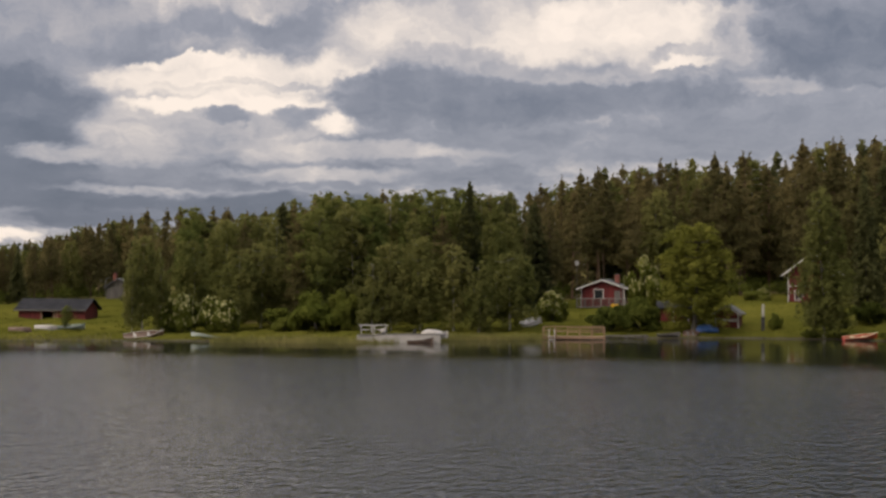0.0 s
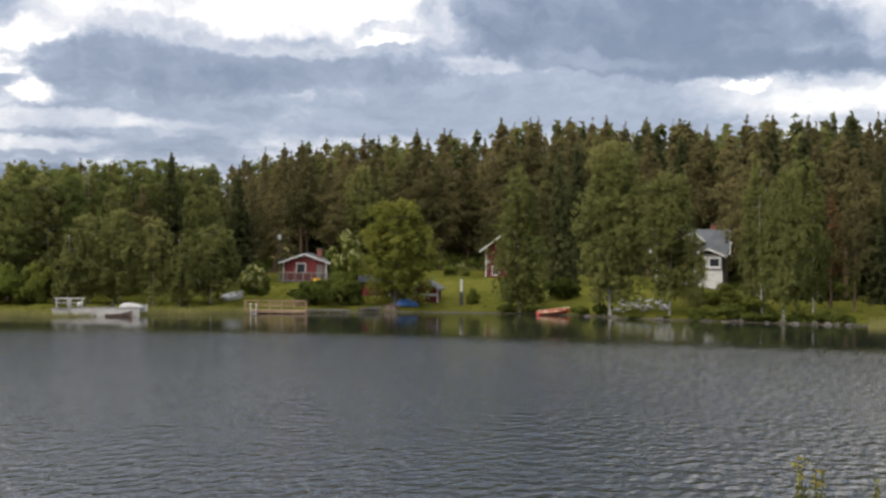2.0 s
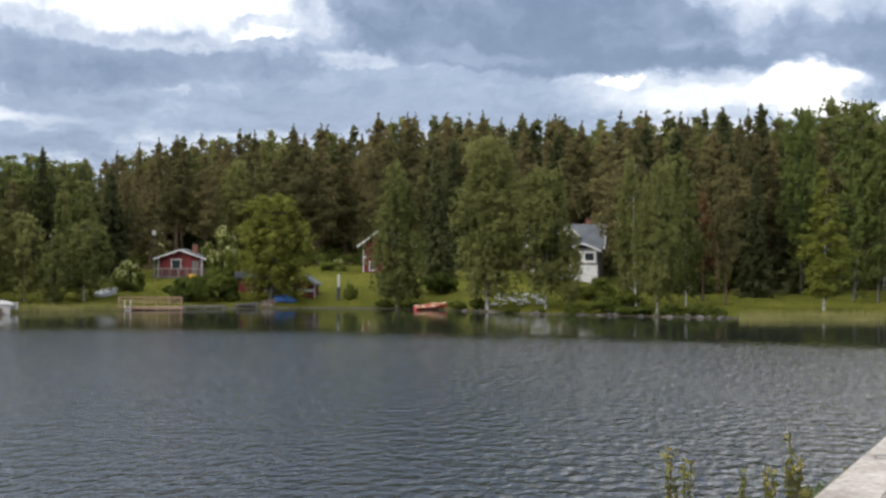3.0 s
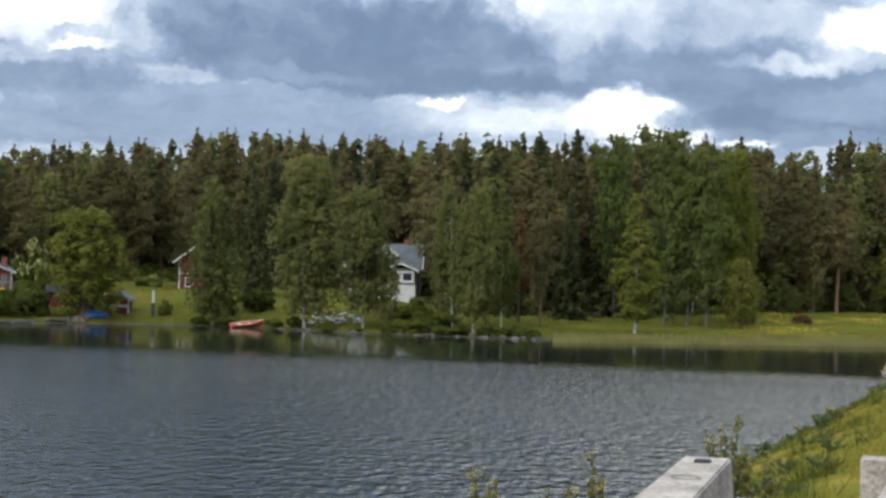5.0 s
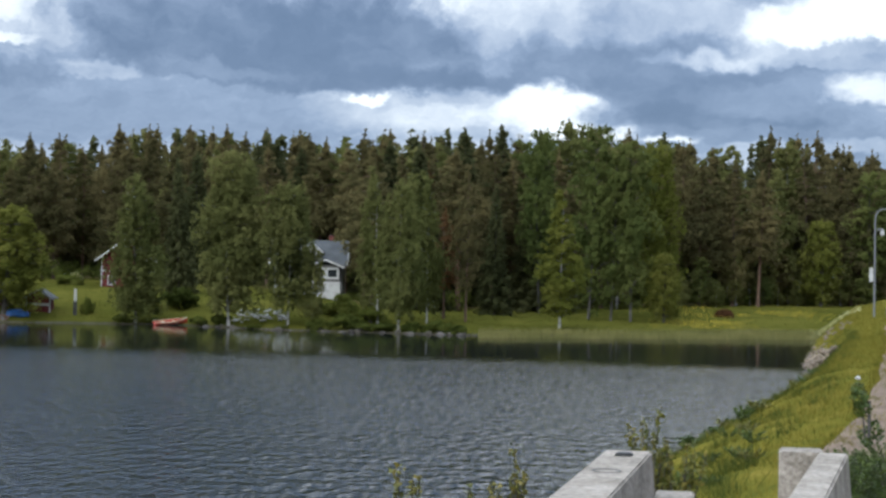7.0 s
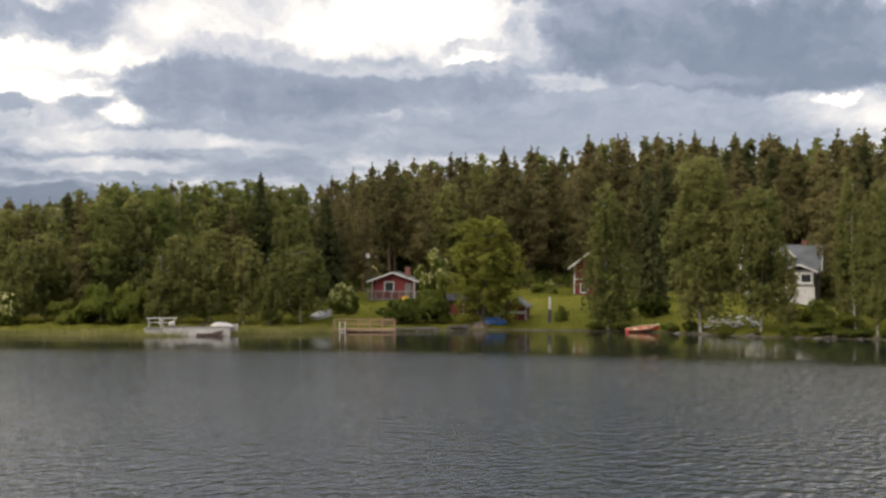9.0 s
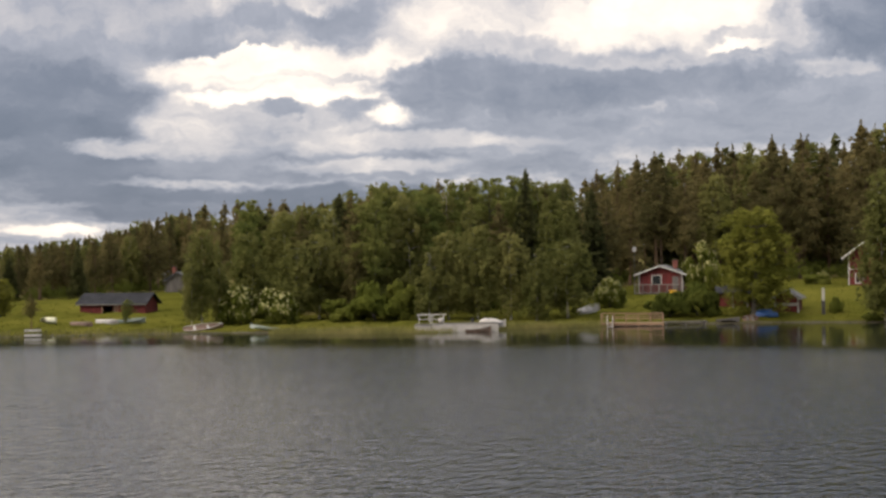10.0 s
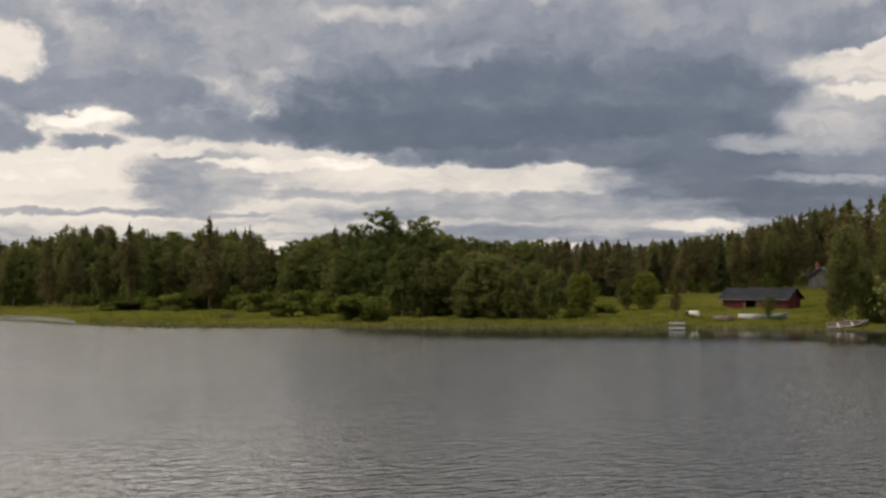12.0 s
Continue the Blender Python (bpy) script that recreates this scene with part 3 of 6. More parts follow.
def tube(points, radii, sides=7, bm=None):
    """A tapered round bar along points."""
    bm = bm or bmesh.new()
    rings = []
    for i, p in enumerate(points):
        a, c = points[max(i - 1, 0)], points[min(i + 1, len(points) - 1)]
        d = (Vector(c) - Vector(a)).normalized()
        side = d.orthogonal().normalized()
        other = d.cross(side)
        rings.append([bm.verts.new(Vector(p) + (side * math.cos(q) + other * math.sin(q)) * radii[i]) for q in [2 * math.pi * j / sides for j in range(sides)]])
    for r0, r1 in zip(rings, rings[1:]):
        for j in range(sides):
            bm.faces.new((r0[j], r0[(j + 1) % sides], r1[(j + 1) % sides], r1[j]))
    bm.faces.new(rings[0][::-1])
    bm.faces.new(rings[-1])
    return bm


def thing(name, place, turn, label, category, group=""):
    ob = new(name)
    ob.matrix_world = Matrix.Translation(place) @ Matrix.Rotation(radians(turn), 4, "Z")
    return tagged(ob, label, category, group)


# ---- ground, lake, road bank ----
def build_ground():
    az = np.concatenate((np.arange(-180, -48, 4.0), np.arange(-48, 48, 0.4), np.arange(48, 180, 4.0)))
    s = np.concatenate(((-60, -30, -15, -8, -4, -2, -1), np.arange(0, 60, 1.5), np.arange(60, 130, 5), (140, 160, 200, 260, 400, 800, 1600, 3000)))
    grid_az, grid_s = np.meshgrid(az, s, indexing="ij")
    dist = shore(grid_az) + grid_s
    dist = np.maximum(dist, 25)
    wob = np.sin(grid_az * 5.1 + grid_s * 0.21) * np.sin(grid_az * 1.7 - grid_s * 0.33)
    z = land(grid_az, dist) + wob * 0.16 * np.clip(grid_s / 6, 0, 1)
    x, y = -dist * np.sin(np.radians(grid_az)), dist * np.cos(np.radians(grid_az))
    n, m = grid_az.shape
    verts = np.stack((x, y, z), -1).reshape(-1, 3)
    faces = []
    for i in range(n):
        j = (i + 1) % n
        for k in range(m - 1):
            faces.append((i * m + k, j * m + k, j * m + k + 1, i * m + k + 1)[::-1])
    me = mesh_of("ground", verts, faces, GRASS, True)
    me.materials.append(FOREST_FLOOR)
    wooded = (grid_s > np.interp(grid_az, EDGE_AZ, EDGE_S) + 2)[:, : m - 1]
    me.materials.append(MUD)
    kinds = wooded.astype(np.int32)
    kinds[(grid_s < 0.5)[:, : m - 1]] = 2
    me.polygons.foreach_set("material_index", kinds.reshape(-1))
    return tagged(new("ground", me), "green lakeside meadow and forest floor", "ground", kind="structure")


build_ground()
water = new("water", mesh_of("water", [(-420, -420, 0), (420, -420, 0), (420, 420, 0), (-420, 420, 0)], [(0, 1, 2, 3)], WATER))
tagged(water, "dark rippled lake water reflecting grey clouds", "lake", kind="structure")


def build_bank():
    us = np.concatenate((np.linspace(-16, -2, 36), np.linspace(-1.6, 4, 14), (6, 9, 12, 14, 18, 24)))
    vs = np.concatenate((np.arange(4, 60, 0.75), np.arange(60, 150, 2.5), np.arange(150, 241, 6)))
    verts, faces = [], []
    for v in vs:
        for u in us:
            p = bank_place(u, v)
            w = noise.noise((u * 0.6, v * 0.3, 0)) * 0.22 * max(0.0, min(1.0, (0.5 - u)))
            verts.append((p.x, p.y, p.z + w))
    k = len(us)
    for i in range(len(vs) - 1):
        for j in range(k - 1):
            faces.append((i * k + j, i * k + j + 1, (i + 1) * k + j + 1, (i + 1) * k + j))
    tagged(new("embankment", mesh_of("embankment", verts, faces, BANK, True)), "grassy road embankment sloping to the water", "embankment", kind="structure")


build_bank()


def strip(name, left, right, vs, mat, lift, label, category):
    verts, faces = [], []
    for v in vs:
        a, c = left(v), right(v)
        for f in np.linspace(0, 1, 7):
            verts.append(bank_place(a + (c - a) * f, v, lift))
    for i in range(len(vs) - 1):
        for j in range(6):
            faces.append((i * 7 + j, i * 7 + j + 1, (i + 1) * 7 + j + 1, (i + 1) * 7 + j))
    return tagged(new(name, mesh_of(name, verts, faces, mat, True)), label, category, kind="structure")


strip("gravel_path", lambda v: np.interp(v, (12, 28, 32, 38, 51, 90, 120), (0.5, -0.9, -0.55, 0.0, 0.53, 1.5, 1.7)) + 0.22 * noise.noise((v * 0.22, 0, 0)) + 0.08 * noise.noise((v * 0.9, 3, 0)),
      lambda v: np.interp(v, (12, 60, 90, 120), (6, 6, 3.4, 3.2)), np.arange(12, 121, 1.5), GRAVEL, 0.085, "brownish gravel track on the embankment", "gravel path")
strip("road", lambda v: np.interp(v, (95, 132, 150, 240), (8, 2.9, 3.4, 4.5)), lambda v: 13.0, np.arange(95, 241, 4), ASPHALT, 0.05, "pale grey asphalt road", "road")
deck = box(-4, 9, -32, 6.3, 3.7, 4.4)
bridge = new("bridge_deck", bpy.data.meshes.new("bridge_deck"))
deck.to_mesh(bridge.data)
deck.free()
bridge.data.materials.append(CONCRETE)
bridge.matrix_world = Matrix.Rotation(-AXIS, 4, "Z")
tagged(bridge, "plain concrete bridge deck", "bridge", kind="structure")


# ---- vegetation ----
rng = np.random.default_rng(7)


def leaf_sprays(centres, outward, size, jitter=0.9, tall=1.0):
    """Small three-cornered leaf sprays at centres, turned roughly outward."""
    n = len(centres)
    normal = outward + rng.normal(0, jitter, (n, 3))
    normal /= np.linalg.norm(normal, axis=1, keepdims=True) + 1e-9
    side = np.cross(normal, rng.normal(0, 1, (n, 3)))
    side /= np.linalg.norm(side, axis=1, keepdims=True) + 1e-9
    other = np.cross(normal, side)
    s = (size * rng.uniform(0.55, 1.25, n))[:, None]
    a, b2 = side * s, other * s * tall
    return np.stack((centres - a - b2 * 0.5, centres + a * 0.8 - b2 * 0.6, centres + b2 + a * 0.15), 1)


def ball_cloud(centres, radii, counts):
    """Points spread through ellipsoids, thicker near their skins, with the ways outward."""
    pts, out = [], []
    for c, r, k in zip(centres, radii, counts):
        d = rng.normal(0, 1, (k, 3))
        d /= np.linalg.norm(d, axis=1, keepdims=True)
        f = rng.uniform(0.25, 1.0, (k, 1)) ** 0.5
        pts.append(np.asarray(c) + d * f * np.asarray(r))
        out.append(d / np.asarray(r))
    pts, out = np.concatenate(pts), np.concatenate(out)
    out /= np.linalg.norm(out, axis=1, keepdims=True) + 1e-9
    mid = pts.mean(0)
    whole = (pts - mid) / (np.abs(pts - mid).max(0) + 1e-6)
    whole /= np.linalg.norm(whole, axis=1, keepdims=True) + 1e-9
    out = out * 0.45 + whole * 0.8
    return pts, out / (np.linalg.norm(out, axis=1, keepdims=True) + 1e-9)


def branches(count, low, reach, rise, droop, every, wild=1.0, start=0.3, fan=0.35, skip=0.1, lift=0.15):
    """Tufts borne on branches: each branch leaves the trunk at its own height and forks into tufts towards
    its tip. Gives the tufts' places, their share of the way up and the limbs."""
    spots, shares, limbs = [], [], []
    seed = rng.uniform(0, 90)
    for i in range(count):
        q = (i + rng.uniform(0, 1)) / count
        ang = i * 2.4 + rng.normal(0, 0.4)
        uneven = 1 + 0.15 * wild * math.cos(ang - seed) + 0.55 * wild * noise.noise((math.cos(ang) * 1.1 + seed, math.sin(ang) * 1.1, q * 4.5))
        long = reach(q) * uneven * rng.uniform(0.72, 1.1)
        z = low + (9.8 - low) * q
        k = max(2, int(round(long * every)))
        f = np.linspace(start, 1, k) + rng.normal(0, 0.06, k)
        aside = rng.normal(0, fan, k) * long * (0.25 + 0.75 * f) * 0.6
        p = np.stack((np.cos(ang) * long * f - np.sin(ang) * aside, np.sin(ang) * long * f + np.cos(ang) * aside, z + long * (rise * (1 - 0.5 * q) * f - droop * f ** 2) + rng.normal(0, lift, k) * (1 - 0.7 * q)), 1)
        keep = rng.uniform(0, 1, k) > skip
        spots.append(p[keep])
        shares.append(np.full(int(keep.sum()), q))
        if i % 2 == 0 and long > 0.3:
            limbs.append((max(0.9, z - 0.1), ang, long * 0.8, long * (rise * (1 - 0.5 * q) - droop * 0.7)))
    return np.concatenate(spots), np.concatenate(shares), limbs


def tufts_of_leaves(spots, shares, per, radii, size, tall=1.0, up=0.45, slim=0.55, jitter=0.42):
    """Leaf sprays in a loose ball round each tuft; the tufts grow smaller towards the top."""
    n = len(spots)
    grow = ((1 - slim * shares) * rng.uniform(0.7, 1.25, n))[:, None, None]
    d = rng.normal(0, 1, (n, per, 3))
    d /= np.linalg.norm(d, axis=2, keepdims=True)
    f = rng.uniform(0.1, 1.0, (n, per, 1)) ** 0.45
    pts = spots[:, None, :] + d * f * np.asarray(radii) * grow
    axis = pts * np.array([1, 1, 0.0])
    axis = axis / (np.linalg.norm(axis, axis=2, keepdims=True) + 0.15)
    out = (d * 0.55 + axis * 0.7 + np.array([0, 0, up])).reshape(-1, 3)
    pts = pts.reshape(-1, 3)
    pts[:, 2] = np.clip(pts[:, 2], 0.2, 10.5)
    return leaf_sprays(pts, out / np.linalg.norm(out, axis=1, keepdims=True), size, jitter, tall)


def trunk_mesh(name, mat, height, foot, limbs, lean=0.02):
    bm = bmesh.new()
    bend = [(lean * height * math.sin(2.2 * q) * random.uniform(0.5, 1.3), lean * height * math.sin(3.1 * q + 1) * 0.6, height * q) for q in np.linspace(0, 1, 8)]
    bend = [(x - bend[0][0], y - bend[0][1], z - 0.15) for x, y, z in bend]
    tube(bend, [foot * (1.25 if i == 0 else 1.0 - 0.12 * i) for i in range(8)], 7, bm)
    for z0, ang, reach, up in limbs:
        q = max(0, min(6, int(z0 / height * 7)))
        base = Vector(bend[q]).lerp(Vector(bend[q + 1]), max(0.0, min(1.0, z0 / height * 7 - q)))
        mid = base + Vector((math.cos(ang) * reach * 0.55, math.sin(ang) * reach * 0.55, up * 0.65))
        tip = base + Vector((math.cos(ang) * reach, math.sin(ang) * reach, up * 0.8))
        before = len(bm.verts)
        tube([base, mid, tip], [foot * 0.34, foot * 0.22, foot * 0.08], 4, bm)
        bm.verts.ensure_lookup_table()
        bm.faces.new((bm.verts[q * 7], bm.verts[before], bm.verts[before + 1]))
    me = bpy.data.meshes.new(name)
    bm.to_mesh(me)
    bm.free()
    me.materials.append(mat)
    return me


def make_tree(kind, label, category, trunk_me, crown_me):
    ob = tagged(new(kind), label, category)
    if trunk_me:
        part_mesh("trunk", trunk_me, ob)
    part_mesh("crown", crown_me, ob)
    ob.location = (0, -300, -60)
    return ob


def birch_model(lean=0.0, full=False, low=None):
    """A birch of unit height 10 and half-width 2, its outer twigs hanging in strands."""
    wide = rng.uniform(0.5, 0.7)
    low = low or rng.uniform(0.7, 1.6)
    if full and low < 0.8:
        reach = lambda q: 1.85 * (1 - q) ** 0.5 * (0.72 + 0.28 * min(1.0, q * 5)) + 0.1
    elif full:
        reach = lambda q: 1.75 * math.sin(math.pi * (0.2 + 0.72 * q)) ** 0.6 + 0.12
    else:
        reach = (lambda q: 1.8 * (1 - q) ** wide * (0.6 + 0.4 * min(1.0, q * 3)) + 0.14) if lean > 0.4 else (lambda q: 1.7 * math.sin(math.pi * (0.2 + 0.71 * q)) ** 0.7 + 0.1)
    spots, shares, limbs = branches(88 if full else 50, low, reach, 0.75, 0.42, 4.6 if full else 4.2, 0.8, 0.3, 0.45, 0.1, 0.25)
    far = np.hypot(spots[:, 0], spots[:, 1])
    hang = spots[far > 0.55] - np.array([0, 0, 1]) * rng.uniform(0.3, 1.1, (int((far > 0.55).sum()), 1))
    hang[:, 2] = np.maximum(hang[:, 2], rng.uniform(0.35, 1.4, len(hang)))
    spots, shares = np.concatenate((spots, hang)), np.concatenate((shares, shares[far > 0.55] * 0.8))
    spots[:, 0] += lean * (spots[:, 2] / 10) ** 1.5
    leaves = tufts_of_leaves(spots, shares, 13 if full else 11, (0.3, 0.3, 0.42), 0.1 if full else 0.13, 1.45, 0.35, 0.3)
    return make_tree("birch", "light green birch with a pale trunk", "tree", trunk_mesh("birch_trunk", BIRCH_BARK, 9.2, 0.075, limbs), patches("birch_crown", leaves, [BIRCH_LEAF]))


def young_birch_model():
    """A young birch with a pointed, conical crown."""
    spots, shares, limbs = branches(66, 0.9, lambda q: 1.9 * (1 - q) ** 0.8 * (0.55 + 0.45 * min(1.0, q * 4)) + 0.08, 0.55, 0.25, 5.0, 0.5, 0.25, 0.4, 0.06, 0.2)
    leaves = tufts_of_leaves(spots, shares, 18, (0.3, 0.3, 0.32), 0.11, 1.4, 0.4, 0.45)
    return make_tree("birch", "yellowish green young birch with a conical crown", "tree", trunk_mesh("birch_trunk", BIRCH_BARK, 9.4, 0.075, limbs), patches("birch_crown", leaves, [LINDEN_LEAF]))


def aspen_model(kind="aspen", leaf=ASPEN_LEAF, label="leafy green broadleaf tree with rounded foliage", low=1.3):
    top = rng.uniform(0.68, 0.77)
    spots, shares, limbs = branches(46, low, lambda q: 1.75 * math.sin(math.pi * (0.2 + top * q)) ** 0.7 + 0.1, 0.75, 0.15, 3.8, 0.9, 0.3, 0.45, 0.1, 0.3)
    leaves = tufts_of_leaves(spots, shares, 19, (0.46, 0.46, 0.36), 0.135, 1.15, 0.45, 0.35)
    return make_tree(kind, label, "tree", trunk_mesh("aspen_trunk", GREY_BARK, 9.0, 0.1, limbs), patches("aspen_crown", leaves, [leaf]))


def linden_model():
    """A full oval crown in rounded clumps, on a short stem."""
    spots, shares, limbs = branches(80, 0.75, lambda q: 1.75 * math.sin(math.pi * (0.24 + 0.66 * q)) ** 0.6 + 0.05, 0.8, 0.5, 4.6, 0.5, 0.35, 0.5, 0.05, 0.5)
    spots[:, 2] -= 0.35 * (np.hypot(spots[:, 0], spots[:, 1]) > 1.0) * rng.uniform(0, 1, len(spots))
    leaves = tufts_of_leaves(spots, shares, 22, (0.27, 0.27, 0.52), 0.1, 1.3, 0.5, 0.2)
    return make_tree("round_tree", "full light green broadleaf tree with a rounded crown", "tree", trunk_mesh("round_trunk", GREY_BARK, 8.4, 0.14, limbs), patches("linden_crown", leaves, [LINDEN_LEAF]))


def pine_model(low=0.38, blunt=0.6, leaf=None, label="tall olive-brown Scots pine with a bare lower trunk", thin=0.12):
    """A forest pine: bare stem, level branches with flat needle tufts, and a narrow pointed top."""
    spots, shares, limbs = branches(66, 10 * low, lambda q: 1.75 * min((1 - q) ** blunt, 2.2 * (1 - q)) * (0.75 + 0.25 * min(1.0, q * 4)) + 0.03, 0.28, 0.1, 3.2, 0.6, 0.3, 0.5, thin, 0.22)
    tip = np.stack((rng.normal(0, 0.03, 9), rng.normal(0, 0.03, 9), np.linspace(9.0, 10.25, 9)), 1)
    leader = tufts_of_leaves(tip, np.zeros(9), 12, (0.06, 0.06, 0.1), 0.05, 1.5, 0.45, 0.0)
    leaves = tufts_of_leaves(spots, shares, 16, (0.46, 0.46, 0.4), 0.105, 1.4, 0.45, 0.72, 0.4)
    return make_tree("pine", label, "tree", trunk_mesh("pine_trunk", PINE_BARK, 9.8, 0.11, limbs, 0.012), patches("pine_crown", np.concatenate((leaves, leader)), [leaf or PINE_NEEDLE]))


def spruce_model():
    pts, out = [], []
    for z in np.arange(0.5, 9.7, 0.3):
        wide = 1.95 * (1 - z / 9.95) ** 0.85 + 0.06
        arms = 9 if z < 7 else 6
        turn = rng.uniform(0, 6.28)
        for a in range(arms):
            ang = turn + a * 6.283 / arms + rng.normal(0, 0.2)
            reach = wide * rng.uniform(0.72, 1.12)
            k = max(6, int(26 * reach / 1.6))
            f = np.sqrt(rng.uniform(0.03, 1, k))
            drop = -0.42 * reach * f ** 1.5 + 0.12 * f ** 6
            d = np.stack((np.cos(ang) * reach * f, np.sin(ang) * reach * f, z + drop), 1) + rng.normal(0, 0.09, (k, 3))
            pts.append(d)
            out.append(np.stack((np.cos(ang) * np.ones(k) * 0.5, np.sin(ang) * np.ones(k) * 0.5, np.ones(k) * 0.7), 1))
    pts.append(np.stack((rng.normal(0, 0.04, 14), rng.normal(0, 0.04, 14), np.linspace(9.2, 10, 14)), 1))
    out.append(rng.normal(0, 1, (14, 3)))
    crown = patches("spruce_crown", leaf_sprays(np.concatenate(pts), np.concatenate(out), 0.16, 0.45, 1.2), [SPRUCE_NEEDLE])
    return make_tree("spruce", "dark green pointed spruce", "tree", trunk_mesh("spruce_trunk", GREY_BARK, 9.6, 0.14, [], 0.005), crown)


def bush_model(kind, label, leaf, blossoms=0.0):
    """A bush of height 2 and half-width 2."""
    blobs, radii = [], []
    for i in range(26):
        ang, r = rng.uniform(0, 6.28), 1.55 * math.sqrt(rng.uniform(0, 1))
        topz = 1.75 * math.sqrt(max(0.12, 1 - (r / 1.95) ** 2))
        z = topz * rng.uniform(0.12, 0.9)
        blobs.append((r * math.cos(ang), r * math.sin(ang), z))
        s = rng.uniform(0.32, 0.55)
        radii.append((s * 1.1, s * 1.1, s * 0.62))
    pts, out = ball_cloud(blobs, radii, [92] * len(blobs))
    pts[:, 2] = np.maximum(pts[:, 2], 0.05)
    quads = leaf_sprays(pts, out + np.array([0, 0, 0.3]), 0.15, 0.5)
    ob = make_tree(kind, label, "bush", trunk_mesh(kind + "_stems", GREY_BARK, 1.4, 0.05, [(0.2, a, 0.9, 0.9) for a in (0.3, 1.6, 2.9, 4.2, 5.4)]), patches(kind + "_crown", quads, [leaf]))
    if blossoms:
        pick = rng.uniform(0, 1, len(pts)) < blossoms * np.clip(out[:, 2] + 0.6, 0, 1.2)
        c, o = pts[pick] + out[pick] * 0.1, out[pick]
        part_mesh("blossom", patches("blossom", leaf_sprays(c, o, 0.1, 0.3), [BLOSSOM]), ob, "clusters of creamy white blossom")
    return ob


BIRCHES = [birch_model(lean) for lean in (0.0, 0.5, -0.3, 0.7, 0.2, -0.6)]
ASPENS = [aspen_model(low=low) for low in (0.7, 1.2, 0.9, 1.5)]
LINDENS = [linden_model() for _ in range(2)]
PINES = [pine_model(low, blunt) for low, blunt in ((0.22, 0.62), (0.34, 0.52), (0.18, 0.72), (0.28, 0.58), (0.38, 0.55), (0.14, 0.78))]
FULL_BIRCHES = [birch_model(lean, True, low) for lean, low in ((0.2, 0.6), (-0.3, 1.2), (0.3, 1.8))]
YOUNG_BIRCHES = [young_birch_model()]
DRY_PINES = [pine_model(low, blunt, DRY_NEEDLE, "reddish brown half-dead pine", 0.35) for low, blunt in ((0.3, 0.7), (0.42, 0.6))]
SPRUCES = [spruce_model() for _ in range(3)]
WILLOWS = [bush_model("willow_bush", "rounded green willow bush", WILLOW_LEAF) for _ in range(3)]
HEDGES = [bush_model("hedge_bush", "dense dark green garden bush", HEDGE_LEAF) for _ in range(2)]
BLOOMS = [bush_model("flowering_bush", "green bush covered in creamy blossom", WILLOW_LEAF, 0.34) for _ in range(2)]
linden = LINDENS
full_birch, young_birch, dry_pine, birch, aspen, pine, spruce, willow, hedge, flower_bush = FULL_BIRCHES, YOUNG_BIRCHES, DRY_PINES, BIRCHES, ASPENS, PINES, SPRUCES, WILLOWS, HEDGES, BLOOMS
TALL = {id(WILLOWS): 2.0, id(HEDGES): 2.0, id(BLOOMS): 2.0}
USED = {}
KEEP_CLEAR = ((-20.6, 1.5, 224), (-6.0, 1.8, 213), (-13.5, 1.4, 231), (11.9, 1.5, 298), (14.15, 2.2, 218), (-9.0, 2.0, 200))


def plant(models, az, dist, height, half, group="", label="", sink=0.1):
    """One tree or bush by bearing, distance, height and half-width in metres."""
    i = USED.get(id(models), 0)
    USED[id(models)] = i + 1
    model = models[i % len(models)]
    z = height / TALL.get(id(models), 10.0)
    wide = random.uniform(0.86, 1.16)
    m = Matrix.Translation(ground_at(az, dist) - Vector((0, 0, sink))) @ Matrix.Rotation(random.uniform(0, 6.28), 4, "Z") @ Euler((random.uniform(-0.03, 0.03), random.uniform(-0.03, 0.03), 0)).to_matrix().to_4x4() @ Matrix.Diagonal((half / 2 * wide, half / 2 / wide, z, 1))
    ob = copy_thing(model, m)
    if group or label:
        tagged(ob, label, group=group)
    return ob


# trees and bushes along the shore, by the bay from the bridge side round to the far reeds
plant(spruce, -0.98, 198.0, 17.4, 3.0)
plant(birch, 10.90, 181.2, 11.2, 2.0)
plant(birch, 10.23, 183.2, 10.1, 1.7)
plant(birch, 11.28, 179.2, 7.7, 1.1)
plant(flower_bush, 9.48, 181.5, 5.0, 2.9)
plant(flower_bush, 8.30, 181.0, 4.6, 2.9)
plant(willow, 4.54, 179.2, 5.3, 3.9)
plant(willow, 5.78, 182.0, 3.4, 3.0)
plant(willow, 3.49, 178.8, 5.7, 2.6)
plant(birch, 2.55, 176.5, 8.6, 2.3)
plant(birch, 1.82, 178.5, 10.3, 2.6)
plant(birch, 0.74, 179.5, 10.9, 2.6)
plant(birch, -0.48, 178.8, 10.1, 2.3)
plant(birch, -1.42, 177.5, 8.5, 2.5)
plant(birch, -2.57, 180.8, 9.2, 3.2)
plant(aspen, 4.13, 192.0, 15.9, 2.7)
plant(aspen, 2.56, 194.0, 15.8, 2.3)
plant(aspen, 1.20, 196.0, 15.8, 2.0)
plant(birch, -2.15, 195.0, 15.1, 2.7)
plant(birch, 7.43, 185.2, 9.6, 2.7)
plant(birch, 9.08, 193.0, 10.6, 2.7)
plant(birch, 6.62, 188.0, 10.2, 3.1)
plant(birch, 5.17, 188.0, 10.5, 3.1)
plant(flower_bush, -4.14, 189.5, 4.3, 2.1)
plant(flower_bush, -7.52, 206.0, 7.6, 2.7)
plant(linden, -9.3, 185.5, 12.9, 5.1)
